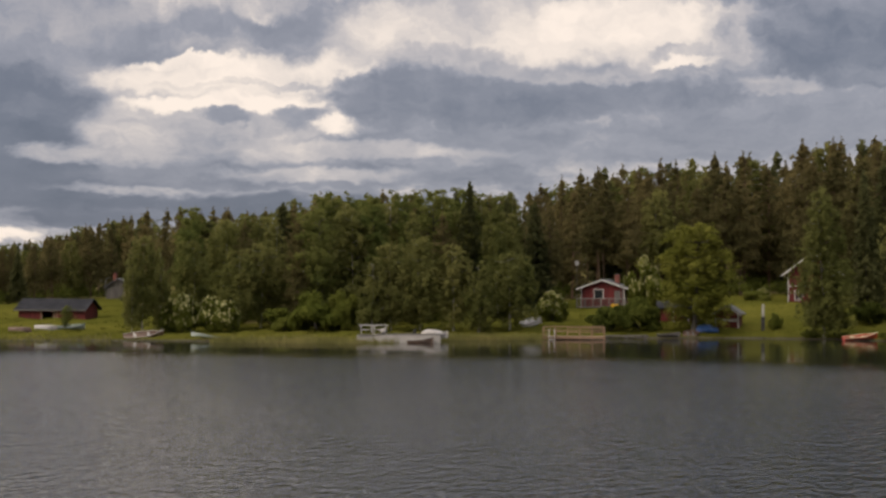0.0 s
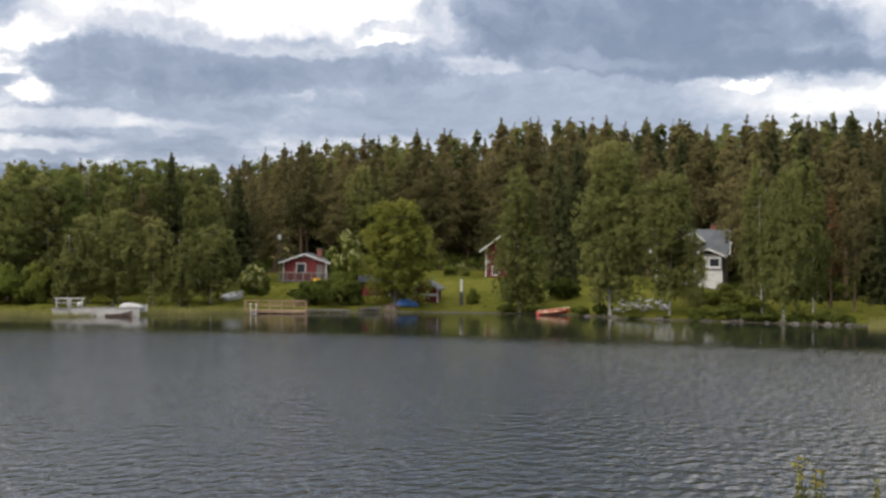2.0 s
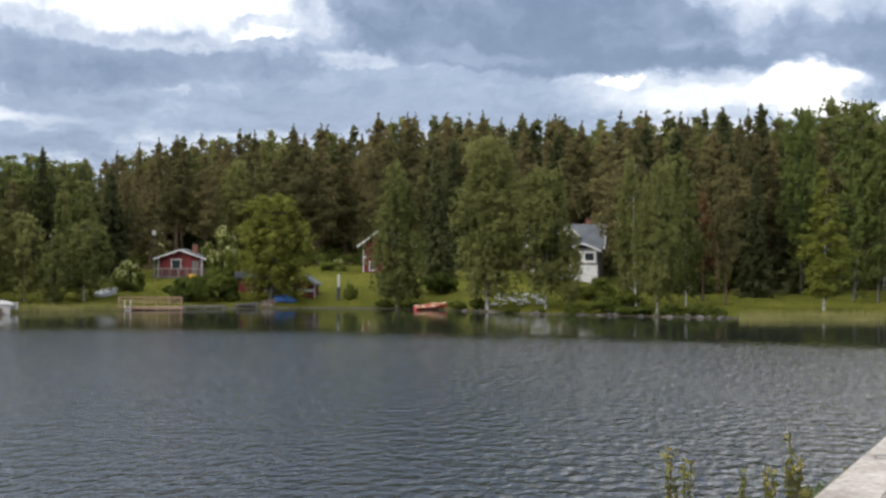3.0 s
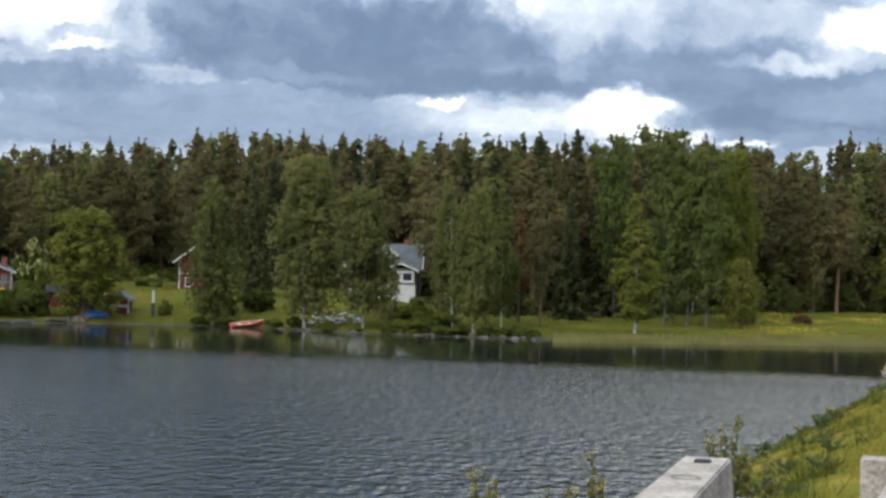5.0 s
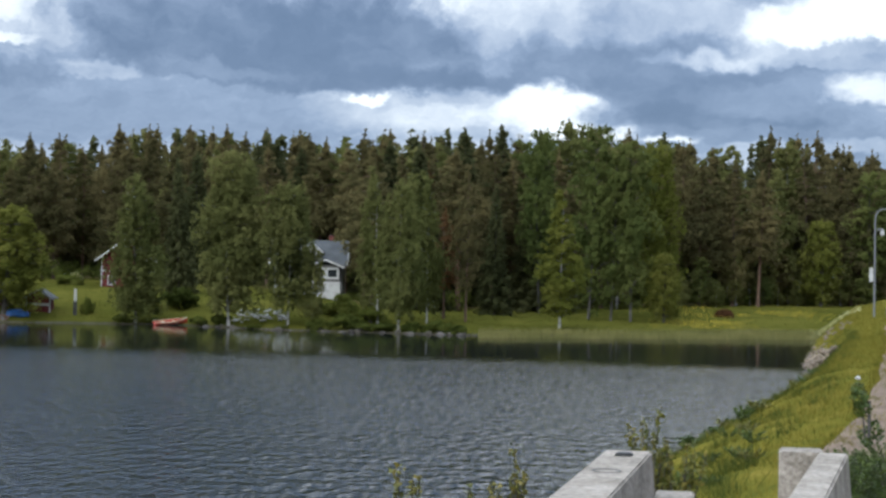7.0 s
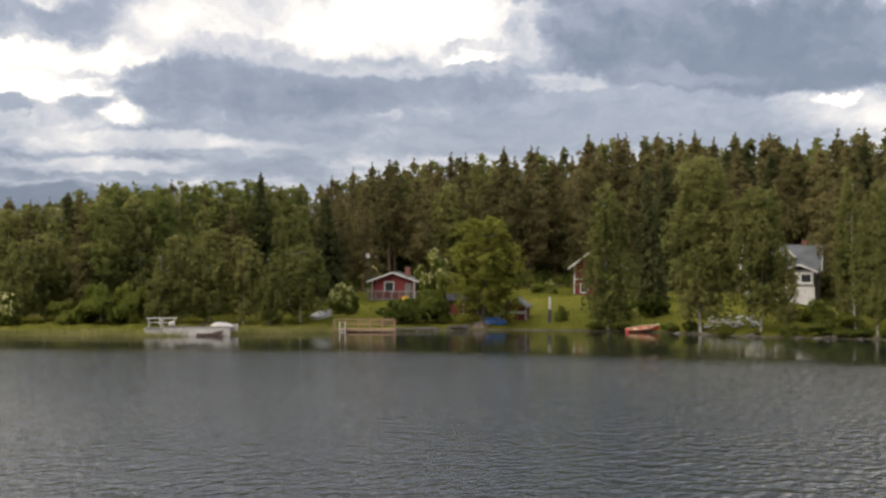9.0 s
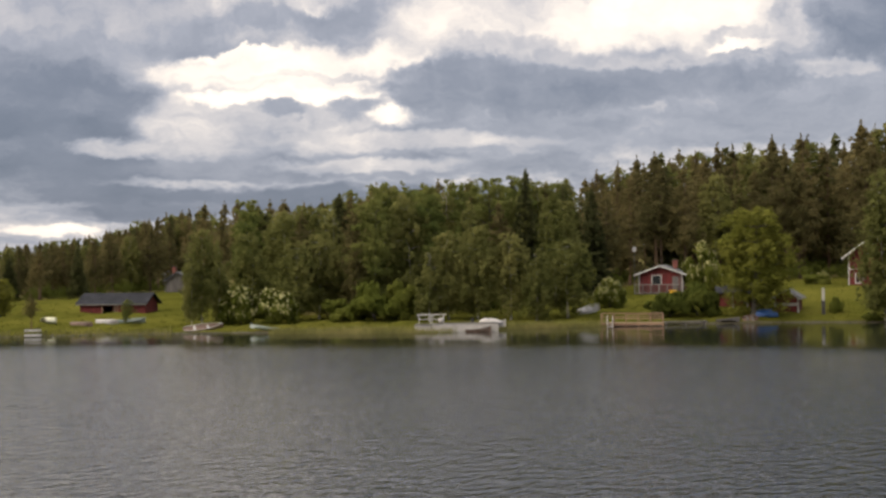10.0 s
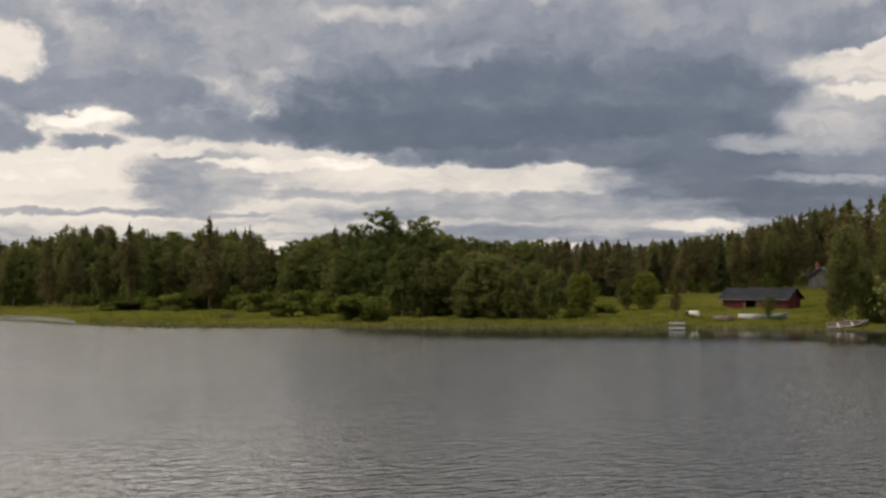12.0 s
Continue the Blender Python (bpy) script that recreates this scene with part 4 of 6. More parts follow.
plant(hedge, -6.3, 182.5, 3.7, 3.1)
plant(hedge, -7.3, 184.8, 4.6, 3.0)
plant(full_birch, -13.95, 181.8, 17.3, 4.1)
plant(spruce, -15.46, 208.0, 17.9, 3.2)
plant(hedge, -15.51, 190.8, 3.3, 2.7)
plant(full_birch, -17.3, 173.5, 19.5, 4.0)
plant(full_birch, -19.45, 170.8, 15.8, 3.3)
plant(birch, -20.38, 169.8, 9.0, 1.6)
plant(birch, -22.77, 172.8, 17.8, 2.8)
plant(birch, -23.53, 165.8, 16.4, 2.5)
plant(birch, -24.58, 174.8, 17.2, 2.6)
plant(pine, -26.01, 177.5, 17.8, 2.5)
plant(spruce, -27.06, 195.0, 16.4, 2.9)
plant(young_birch, -29.5, 174.0, 15.9, 3.8)
plant(dry_pine, -25.2, 181.0, 13.0, 2.6)
plant(dry_pine, -21.9, 236.0, 19.0, 3.2)
plant(dry_pine, -24.6, 214.0, 19.5, 3.0)
plant(aspen, -28.73, 205.0, 23.8, 3.0)
plant(aspen, -30.54, 193.5, 24.0, 3.2)
plant(aspen, -31.37, 193.0, 22.3, 2.8)
plant(aspen, -32.10, 192.5, 22.7, 3.2)
plant(linden, -33.03, 202.5, 22.5, 3.0)
plant(linden, -33.3, 192.0, 8.8, 2.3)
plant(linden, -38.9, 246.0, 13.4, 3.4)
plant(birch, -36.41, 248.0, 16.5, 3.4)
plant(willow, -21.35, 180.0, 3.1, 2.8)
plant(willow, -22.50, 173.2, 2.2, 2.2)
plant(willow, -33.55, 206.2, 3.8, 1.1)
plant(willow, -12.2, 187.8, 2.4, 1.2)
plant(willow, -11.51, 226.8, 1.8, 2.4)
plant(flower_bush, -11.80, 229.0, 2.0, 1.3)
plant(willow, 28.48, 187.0, 4.3, 3.6)
plant(willow, 31.09, 204.5, 4.0, 4.0)
plant(willow, 33.66, 247.2, 2.2, 5.0)
plant(willow, 31.91, 236.5, 4.0, 2.2)
plant(aspen, 27.54, 209.5, 13.9, 3.7)
plant(aspen, 26.29, 211.2, 13.0, 3.2)
plant(aspen, 28.90, 215.5, 12.0, 2.8)
plant(aspen, 30.15, 222.5, 10.6, 2.9)
plant(birch, 26.29, 202.8, 7.8, 3.3)
plant(birch, 23.88, 196.0, 8.2, 3.6)
plant(birch, 22.63, 192.8, 6.8, 2.8)
plant(birch, 21.58, 190.0, 6.1, 1.9)
plant(birch, 24.72, 196.8, 5.5, 2.2)
plant(linden, 20.4, 196.2, 5.6, 2.0)
plant(linden, 18.02, 210.5, 5.1, 1.9)
plant(birch, 18.75, 211.0, 4.3, 1.3)
plant(pine, 16.95, 184.0, 4.2, 1.2)
plant(pine, 34.07, 233.8, 13.7, 3.8)
plant(pine, 32.64, 230.8, 12.3, 2.4)
plant(pine, 37.02, 236.5, 12.9, 3.0)
plant(pine, 20.95, 250.0, 9.7, 3.7)
plant(pine, 19.08, 250.0, 9.2, 3.3)

plant(aspen, 13.6, 186.0, 3.0, 0.8)

# willows and young birches before the far reeds
for az, dist, height, half in ((29.8, 214, 3.6, 3.4), (30.4, 222, 4.2, 3.2), (32.2, 224, 3.6, 3.4), (33.0, 232, 4.0, 3.0), (34.6, 236, 3.4, 3.6), (35.6, 232, 3.2, 3.4), (36.4, 238, 3.4, 3.0), (37.3, 236, 2.0, 3.2),
                               (27.2, 206, 2.2, 2.6), (25.6, 204, 2.0, 2.4), (24.4, 198, 1.8, 2.2), (23.0, 195, 1.6, 2.0), (22.0, 193, 1.5, 1.8), (20.6, 194, 1.6, 1.8), (19.5, 204, 1.5, 1.8)):
    plant(willow, az, dist, height, half)
for az, dist, height, half in ((29.4, 218, 9.5, 3.2), (31.0, 224, 9.0, 3.0), (27.0, 200, 9.5, 3.0), (25.2, 204, 8.6, 3.0), (25.7, 212, 10.5, 3.2), (24.3, 208, 8.4, 3.2), (23.2, 202, 8.0, 3.0), (22.2, 204, 6.8, 2.6), (21.0, 204, 6.0, 2.4)):
    plant(birch, az, dist, height, half)

# young trees at the wood's edge behind the flowering meadow
for az, s, height, half, kind in ((-33.8, 1, 5.0, 1.6, birch), (-34.6, 3, 7.5, 2.0, aspen), (-35.2, 0, 4.2, 1.5, birch), (-35.9, 2, 8.5, 2.2, birch), (-36.9, 1, 4.6, 1.7, aspen), (-37.5, 3, 9.0, 2.3, pine),
                                  (-38.1, 0, 5.2, 1.7, birch), (-39.6, 2, 7.0, 2.0, birch), (-40.4, 1, 4.8, 1.8, aspen), (-41.3, 3, 8.2, 2.2, pine), (-42.2, 2, 6.0, 1.9, birch), (-43.2, 2, 6.6, 2.0, aspen)):
    plant(kind, az, float(shore(az)) + float(np.interp(az, EDGE_AZ, EDGE_S)) - 3 + s, height, half)

# low growth at the water's edge below the houses
for az, s, height, half in ((-16.2, 1.5, 1.3, 1.4), (-17.0, 2.2, 1.6, 1.5), (-18.3, 1.4, 0.5, 1.2), (-19.2, 2.0, 0.5, 1.0), (-20.6, 1.6, 1.5, 1.6), (-21.6, 2.6, 2.2, 1.9), (-22.2, 1.5, 1.2, 1.5),
                            (-23.0, 1.8, 1.3, 1.6), (-24.1, 1.6, 1.4, 1.5), (-25.0, 2.4, 1.7, 1.7), (-25.7, 1.6, 1.2, 1.6), (-14.6, 1.4, 0.9, 1.2), (-13.5, 1.8, 1.2, 1.4)):
    plant(hedge, az, float(shore(az)) + s, height, half)

# the wood behind: its tops follow the skyline, its edge the clearings
SKY_AZ = (-48, -42.5, -40.1, -39.1, -36.9, -35.5, -33.8, -30.5, -28.6, -26.9, -22.4, -18.3, -15, -13.2, -11.4, -8.8, -5.7, -3.6, -0.9, 1.6, 4.4, 6.8, 9.3, 11.5, 12.7, 14.8, 17.8, 20.9, 24.1, 26, 27.4, 30.1, 31.6, 32.6, 34.1, 35.5, 38.5, 41.3, 48)
SKY_EL = (4.2, 4.3, 4.5, 5.2, 5.09, 4.46, 5.2, 5.4, 5.2, 5.15, 5.18, 4.97, 5.1, 4.77, 4.49, 4.41, 4.2, 3.35, 3.3, 3.3, 3.3, 2.5, 2.7, 2.5, 2.1, 1.51, 1.13, 1.2, 1.18, 1.6, 1.7, 1.42, 0.8, 1.4, 1.6, 1.34, 1.65, 1.14, 1.1)



def wood_tree(az, row):
    s = float(np.interp(az, EDGE_AZ, EDGE_S)) + row * 11 + random.uniform(-4, 4)
    dist = float(shore(az)) + s
    if any(abs(az - a) < w and dist < d for a, w, d in KEEP_CLEAR):
        return
    el = float(np.interp(az, SKY_AZ, SKY_EL))
    foot = float(land(az, dist))
    full = EYE + dist * math.tan(radians(el)) - foot
    height = full * random.uniform(*((0.84, 1.12) if az > 22 else (0.93, 1.09))) * (0.88 if row == 0 else 1.0)
    if height < 5:
        return
    pick = random.random()
    if -3.5 < az < 9.5:
        kind = birch if pick < 0.45 else aspen if pick < 0.7 else spruce if pick < 0.8 else pine
    elif az > 22:
        kind = pine if pick < 0.3 else spruce if pick < 0.34 else birch if pick < 0.6 else aspen
    elif az >= 9.5:
        kind = pine if pick < 0.7 else spruce if pick < 0.85 else birch
    elif az < -27:
        kind = pine if pick < 0.58 else spruce if pick < 0.66 else birch if pick < 0.88 else aspen
    else:
        kind = pine if pick < 0.72 else spruce if pick < 0.84 else birch
    half = min(5.4, max(2.3, height * random.uniform(0.19, 0.26)))
    plant(kind, az, dist, height, half, "trees of the wood")


for row, gap in ((0, 1.05), (1, 0.95), (2, 0.92)):
    az = -46.0
    while az < 44:
        wood_tree(az + random.uniform(-0.4, 0.4), row)
        az += gap * random.uniform(0.75, 1.25) * (0.62 if az > 12 else 1.0)


def far_wood():
    """The rest of the wood, too deep and dense to count."""
    source = {}
    for name, models in (("pine", PINES), ("spruce", SPRUCES), ("birch", BIRCHES)):
        for i, ob in enumerate(models):
            me = [c for c in ob.children if c.name.startswith("crown")][0].data
            co = np.empty(len(me.vertices) * 3, np.float32)
            me.vertices.foreach_get("co", co)
            source[(name, i)] = co.reshape(-1, 3, 3)
    for name, mat, share, label in (("pine", PINE_NEEDLE, 0.6, "dense pine wood behind the shore"), ("spruce", SPRUCE_NEEDLE, 0.22, "dark spruces deep in the wood"), ("birch", BIRCH_LEAF, 0.18, "birches scattered deep in the wood")):
        chunks = []
        trunks = bmesh.new()
        for i in range(int(800 * share)):
            az = random.uniform(-47, 45) if i % 3 else random.uniform(11, 45)
            dist = float(shore(az)) + float(np.interp(az, EDGE_AZ, EDGE_S)) + random.uniform(18, 75)
            full = EYE + dist * math.tan(radians(float(np.interp(az, SKY_AZ, SKY_EL)))) - float(land(az, dist))
            height = full * random.uniform(0.86, 1.05)
            q = source[(name, i % (6 if name != "spruce" else 3))]
            q = q[rng.permutation(len(q))[: len(q) * 22 // 100]]
            mid = q.mean(1, keepdims=True)
            q = mid + (q - mid) * 1.85
            a = random.uniform(0, 6.28)
            w = min(5.6, max(2.4, height * random.uniform(0.2, 0.27))) / 2
            x = (q[..., 0] * math.cos(a) - q[..., 1] * math.sin(a)) * w
            y = (q[..., 0] * math.sin(a) + q[..., 1] * math.cos(a)) * w
            foot = ground_at(az, dist)
            chunks.append(np.stack((x + foot.x, y + foot.y, q[..., 2] * height / 10 + foot.z), -1))
            tube([foot - Vector((0, 0, 0.3)), foot + Vector((0, 0, height * 0.9))], [0.18, 0.05], 5, trunks)
        wood = tagged(new(name + "_wood", patches(name + "_wood", np.concatenate(chunks), [mat])), label, "forest", kind="stuff")
        part("trunks", trunks, GREY_BARK if name != "pine" else PINE_BARK, wood)


far_wood()


def undergrowth():
    """Young growth that closes the wood's edge near the ground."""
    me = [o for o in HEDGES[0].children if o.name.startswith("crown")][0].data
    co = np.empty(len(me.vertices) * 3, np.float32)
    me.vertices.foreach_get("co", co)
    q = co.reshape(-1, 3, 3)
    chunks = []
    for i in range(420):
        az = random.uniform(-47, 45)
        dist = float(shore(az)) + float(np.interp(az, EDGE_AZ, EDGE_S)) + random.uniform(-3, 18)
        foot, w, h = ground_at(az, dist), random.uniform(0.8, 1.6), random.uniform(0.5, 2.2)
        p = q[rng.permutation(len(q))[:250]]
        a = random.uniform(0, 6.28)
        chunks.append(np.stack(((p[..., 0] * math.cos(a) - p[..., 1] * math.sin(a)) * w + foot.x, (p[..., 0] * math.sin(a) + p[..., 1] * math.cos(a)) * w + foot.y, p[..., 2] * h + foot.z - 0.1), -1))
    tagged(new("undergrowth", patches("undergrowth", np.concatenate(chunks), [HEDGE_LEAF])), "dense green undergrowth at the wood's edge", "undergrowth", kind="stuff")


undergrowth()


def blades(name, feet, tall, wide, mat, label, category, lean=0.35):
    """Grass or reeds: many tapering blades on their feet."""
    n = len(feet)
    ang = rng.uniform(0, 6.28, n)
    h = (tall * rng.uniform(0.5, 1.2, n))[:, None]
    side = np.stack((np.cos(ang), np.sin(ang), np.zeros(n)), 1) * (wide * rng.uniform(0.6, 1.3, n))[:, None]
    top = np.stack((rng.normal(0, lean, n), rng.normal(0, lean, n), np.ones(n)), 1) * h
    tri = np.stack((feet - side, feet + side, feet + top), 1)
    return tagged(new(name, patches(name, tri, [mat])), label, category, kind="stuff")


def land_feet(n, az0, az1, s0, s1, power=1.0):
    az = rng.uniform(az0, az1, n)
    s = s0 + (s1 - s0) * rng.uniform(0, 1, n) ** power
    dist = shore(az) + s
    dry = (az < 38.4) | (s > 36)
    az, dist = az[dry], dist[dry]
    z = np.maximum(land(az, dist), -0.15) - 0.05
    return np.stack((-dist * np.sin(np.radians(az)), dist * np.cos(np.radians(az)), z), 1)


blades("meadow_grass", np.concatenate((land_feet(27000, 8, 42.5, 0, 75, 1.4), land_feet(9000, -9, 8, 0, 30), land_feet(14000, -40, -9, 0, 60, 1.3))), 0.2, 0.06, BLADE, "rough green meadow grass along the shore", "grass")
blades("reeds", np.concatenate((land_feet(2600, 12, 38.0, -1, 3), land_feet(500, 35, 38.4, -1, 3), land_feet(3200, 1.5, 8.5, -3.5, 2), land_feet(7000, -38.3, -26.5, -7, 4), land_feet(2600, -39.6, -34.0, -6, 5), land_feet(1200, -40.4, -36.0, -4, 6), land_feet(1600, -4, 0.5, -1, 2))), 0.75, 0.05, REED, "pale green reeds standing at the water's edge", "reeds", 0.15)


def bank_feet(n, v0, v1, u_from, u_to):
    v = v0 + (v1 - v0) * rng.uniform(0, 1, n) ** 1.5
    a, c = u_from(v), u_to(v)
    u = a + (c - a) * rng.uniform(0, 1, n)
    p = np.outer(v, np.array(ALONG)) + np.outer(u, np.array(ACROSS))
    p[:, 2] = bank_height(u, v) - 0.03
    return p


blades("bank_grass", np.concatenate((bank_feet(80000, 16, 235, lambda v: bank_edge(v) + 0.2, lambda v: np.interp(v, (12, 28, 32, 38, 51, 90, 120, 240), (0.5, -0.9, -0.55, 0.0, 0.5, 1.4, 2.2, 3.0))),
                                     bank_feet(5000, 60, 140, lambda v: v * 0 + 2.2, lambda v: v * 0 + 4.5))), 0.22, 0.008, BANK_BLADE, "yellowish green tall grass on the road bank", "grass", 0.4)
def weed_clumps(n, per, v0, v1):
    v = v0 + (v1 - v0) * rng.uniform(0, 1, n) ** 1.4
    u = bank_edge(v) * rng.uniform(0.15, 1.03, n)
    v, u = np.repeat(v, per) + rng.normal(0, 0.3, n * per), np.repeat(u, per) + rng.normal(0, 0.22, n * per)
    p = np.outer(v, np.array(ALONG)) + np.outer(u, np.array(ACROSS))
    p[:, 2] = bank_height(u, v) - 0.03
    return p


blades("bank_weeds", np.concatenate((bank_feet(7000, 30, 110, lambda v: bank_edge(v) - 0.1, lambda v: bank_edge(v) + 0.7), weed_clumps(170, 55, 20, 130))), 0.36, 0.012, HEDGE_LEAF, "dark green weeds scattered over the bank", "weeds", 0.5)
tufts = bank_feet(26000, 24, 110, lambda v: np.interp(v, (28, 38, 51, 90), (-1.1, -0.2, 0.3, 1.2)), lambda v: np.interp(v, (28, 38, 51, 90), (2.6, 3.0, 3.0, 3.2)))
inner = np.array([noise.noise((x * 0.55, y * 0.55, 4.0)) + 0.5 * noise.noise((x * 1.7, y * 1.7, 1.0)) for x, y, _ in tufts])
off = tufts @ np.array(ACROSS) - np.interp(tufts @ np.array(ALONG), (28, 38, 51, 90), (-0.7, 0.2, 0.7, 1.6))
blades("gravel_tufts", tufts[inner > -0.05 + 0.3 * np.clip(off, -1.0, 1.0)], 0.22, 0.014, BANK_BLADE, "grass tufts creeping over the gravel", "grass", 0.5)
FLOWER = material("buttercups", [(0.3, 0.22, 0.01), (0.42, 0.31, 0.015)], 0.7, 1.0, leafy=0.2, island=0.3)
spots = land_feet(14000, -39.8, -31.0, 10, 60)
drift = np.array([noise.noise((x * 0.07, y * 0.07, 3.0)) + 0.5 * noise.noise((x * 0.3, y * 0.3, 8.0)) for x, y, _ in spots])
thinning = np.clip((3.6 - np.abs(np.degrees(np.arctan2(spots[:, 0], spots[:, 1])) - 36.0)) / 2.2, 0, 1)
spots = spots[rng.uniform(0, 1, len(spots)) < np.clip(0.35 + 1.3 * drift, 0, 1) * thinning]
spots[:, 2] += 0.35
tagged(new("buttercups", patches("buttercups", leaf_sprays(spots, np.tile((0.0, -0.3, 1.0), (len(spots), 1)), 0.075, 0.5), [FLOWER])), "yellow buttercups spread over the meadow", "flowers", kind="stuff")
bloom = [(random.uniform(-40.3, -38.5), random.uniform(168, 180)) for _ in range(300)]
spots = np.array([polar(a, d + (-38.5 - a) * 5, max(float(land(a, d)), float(bank_height(d * math.sin(radians(-a - 40.3)), d * math.cos(radians(-a - 40.3))))) + random.uniform(0.35, 0.8)) for a, d in bloom])
tagged(new("white_flowers", patches("white_flowers", leaf_sprays(spots, np.tile((0.0, -0.3, 1.0), (len(spots), 1)), 0.12, 0.5), [BLOSSOM])), "white umbels flowering on the verge", "flowers", kind="stuff")
for models in (FULL_BIRCHES, YOUNG_BIRCHES, DRY_PINES, BIRCHES, ASPENS, LINDENS, PINES, SPRUCES, WILLOWS, HEDGES, BLOOMS):
    for ob in models:
        for o in (*ob.children_recursive, ob):
            bpy.data.objects.remove(o)


# ---- buildings ----
DARK_WOOD = material("dark_stained_wood", [(0.03, 0.024, 0.021), (0.05, 0.041, 0.036), (0.075, 0.062, 0.055)], 0.85, 1.0, stretch=(2, 2, 0.5), bump=0.3)
PALE_WOOD = material("pale_weathered_wood", [(0.1, 0.096, 0.09), (0.15, 0.145, 0.136), (0.2, 0.194, 0.182)], 0.85, 1.0, stretch=(2, 2, 0.5), bump=0.3)
GREY_BOARD = material("pale_grey_boards", [(0.2, 0.2, 0.195), (0.3, 0.3, 0.295), (0.38, 0.38, 0.37)], 0.8, 0.8, stretch=(3, 3, 0.4), bump=0.3)


def window(parent, x, y, z, w, h, bars=1, casing=WHITE_WOOD, e=0.12):
    """A window on a wall that faces -y: casing, glass and glazing bar."""
    bm = bmesh.new()
    box(x - w / 2 - e, x + w / 2 + e, y - 0.05, y + 0.02, z + h, z + h + e, bm)
    box(x - w / 2 - e, x + w / 2 + e, y - 0.07, y + 0.02, z - e, z, bm)
    box(x - w / 2 - e, x - w / 2, y - 0.05, y + 0.02, z, z + h, bm)
    box(x + w / 2, x + w / 2 + e, y - 0.05, y + 0.02, z, z + h, bm)
    for i in range(bars):
        c = x - w / 2 + w * (i + 1) / (bars + 1)
        box(c - 0.025, c + 0.025, y - 0.035, y + 0.01, z, z + h, bm)
    win = part("window", bm, casing, parent, "white-framed window")
    part("pane", box(x - w / 2, x + w / 2, y - 0.02, y - 0.005, z, z + h), GLASS, win, "dark reflecting glass")
    return win


def gable_body(w, d, h, peak):
    """Walls with a gable to the front and back: the front is at y = 0."""
    bm = bmesh.new()
    ring = [(-w / 2, 0), (w / 2, 0), (w / 2, h), (0, peak), (-w / 2, h)]
    front = [bm.verts.new((x, 0, z)) for x, z in ring]
    back = [bm.verts.new((x, d, z)) for x, z in ring]
    bm.faces.new(front)
    bm.faces.new(back[::-1])
    for i in range(5):
        j = (i + 1) % 5
        bm.faces.new((front[j], front[i], back[i], back[j]))
    return bm


def roof_slope(x0, z0, x1, z1, y0, y1, thick=0.14):
    """One roof slope from the eave (x0, z0) to the ridge (x1, z1)."""
    bm = bmesh.new()
    d = Vector((x1 - x0, 0, z1 - z0)).normalized()
    n = Vector((-d.z, 0, d.x)) * thick
    if n.z < 0:
        n = -n
    a, c = Vector((x0, 0, z0)), Vector((x1, 0, z1))
    lower = [bm.verts.new(p + Vector((0, y, 0))) for p, y in ((a, y0), (c, y0), (c, y1), (a, y1))]
    upper = [bm.verts.new(p + n + Vector((0, y, 0))) for p, y in ((a, y0), (c, y0), (c, y1), (a, y1))]
    bm.faces.new(lower[::-1])
    bm.faces.new(upper)
    for i in range(4):
        j = (i + 1) % 4
        bm.faces.new((lower[i], lower[j], upper[j], upper[i]))
    bmesh.ops.recalc_face_normals(bm, faces=bm.faces)
    return bm


def gable_roof(parent, w, d, h, peak, over, mat, edge=WHITE_WOOD):
    k = (peak - h) / (w / 2)
    for sign in (-1, 1):
        part("roof", roof_slope(sign * (w / 2 + over), h - k * over + 0.02, 0, peak + 0.02, -over, d + over), mat, parent)
        part("barge_board", roof_slope(sign * (w / 2 + over), h - k * over - 0.1, 0, peak - 0.1, -over - 0.06, -over - 0.01, 0.19), edge, parent, "white painted barge board")


def corner_boards(parent, w, h, y=0.0, mat=WHITE_WOOD):
    for sign in (-1, 1):
        part("corner_board", box(sign * w / 2 - 0.08, sign * w / 2 + 0.08, y - 0.04, y + 0.1, 0, h), mat, parent, "white corner board")


def cladding(parent, w, h, y, mat, holes=()):
    """Upright boards proud of the wall, with gaps at the openings."""
    n = int(w / 0.24)
    for i in range(n):
        x = -w / 2 + (i + 0.5) * w / n
        if any(a < x < c for a, c in holes):
            continue
        part("board", box(x - 0.03, x + 0.03, y - 0.022, y - 0.002, 0.1, h), mat, parent)


def chimney(parent, x, y, z0, z1, mat=BRICK):
    c = part("chimney", box(x - 0.32, x + 0.32, y - 0.3, y + 0.3, z0, z1), mat, parent, "brick chimney")
    part("cap", box(x - 0.38, x + 0.38, y - 0.36, y + 0.36, z1, z1 + 0.08), DARK_METAL, c)


# red cabin with a veranda above the jetty
cabin = thing("red_cabin", ground_at(-6.0, 206.5) + Vector((0, 0, -0.2)), -6.0 - 8, "small red cabin with white trim and a grey veranda", "cabin")
part("wall", gable_body(5.7, 5.0, 2.75, 3.75), RED_WOOD, cabin)
part("plinth", box(-2.95, 2.95, -1.5, 5.1, -1.0, 0.25), STONE, cabin)
cladding(cabin, 5.5, 2.7, 0, RED_WOOD, ((-0.9, 0.9),))
gable_roof(cabin, 5.7, 5.0, 2.75, 3.75, 0.6, GREY_ROOF)
corner_boards(cabin, 5.7, 2.7)
window(cabin, -0.55, 0, 1.35, 1.1, 1.1, bars=0)
part("door", box(1.55, 2.35, -0.04, 0.02, 0.3, 2.35), GREY_WOOD, cabin, "dark cabin door")
chimney(cabin, 1.6, 2.6, 2.6, 4.5)
part("veranda_floor", box(-3.3, 3.3, -1.7, -0.05, 0.1, 0.28), GREY_WOOD, cabin)
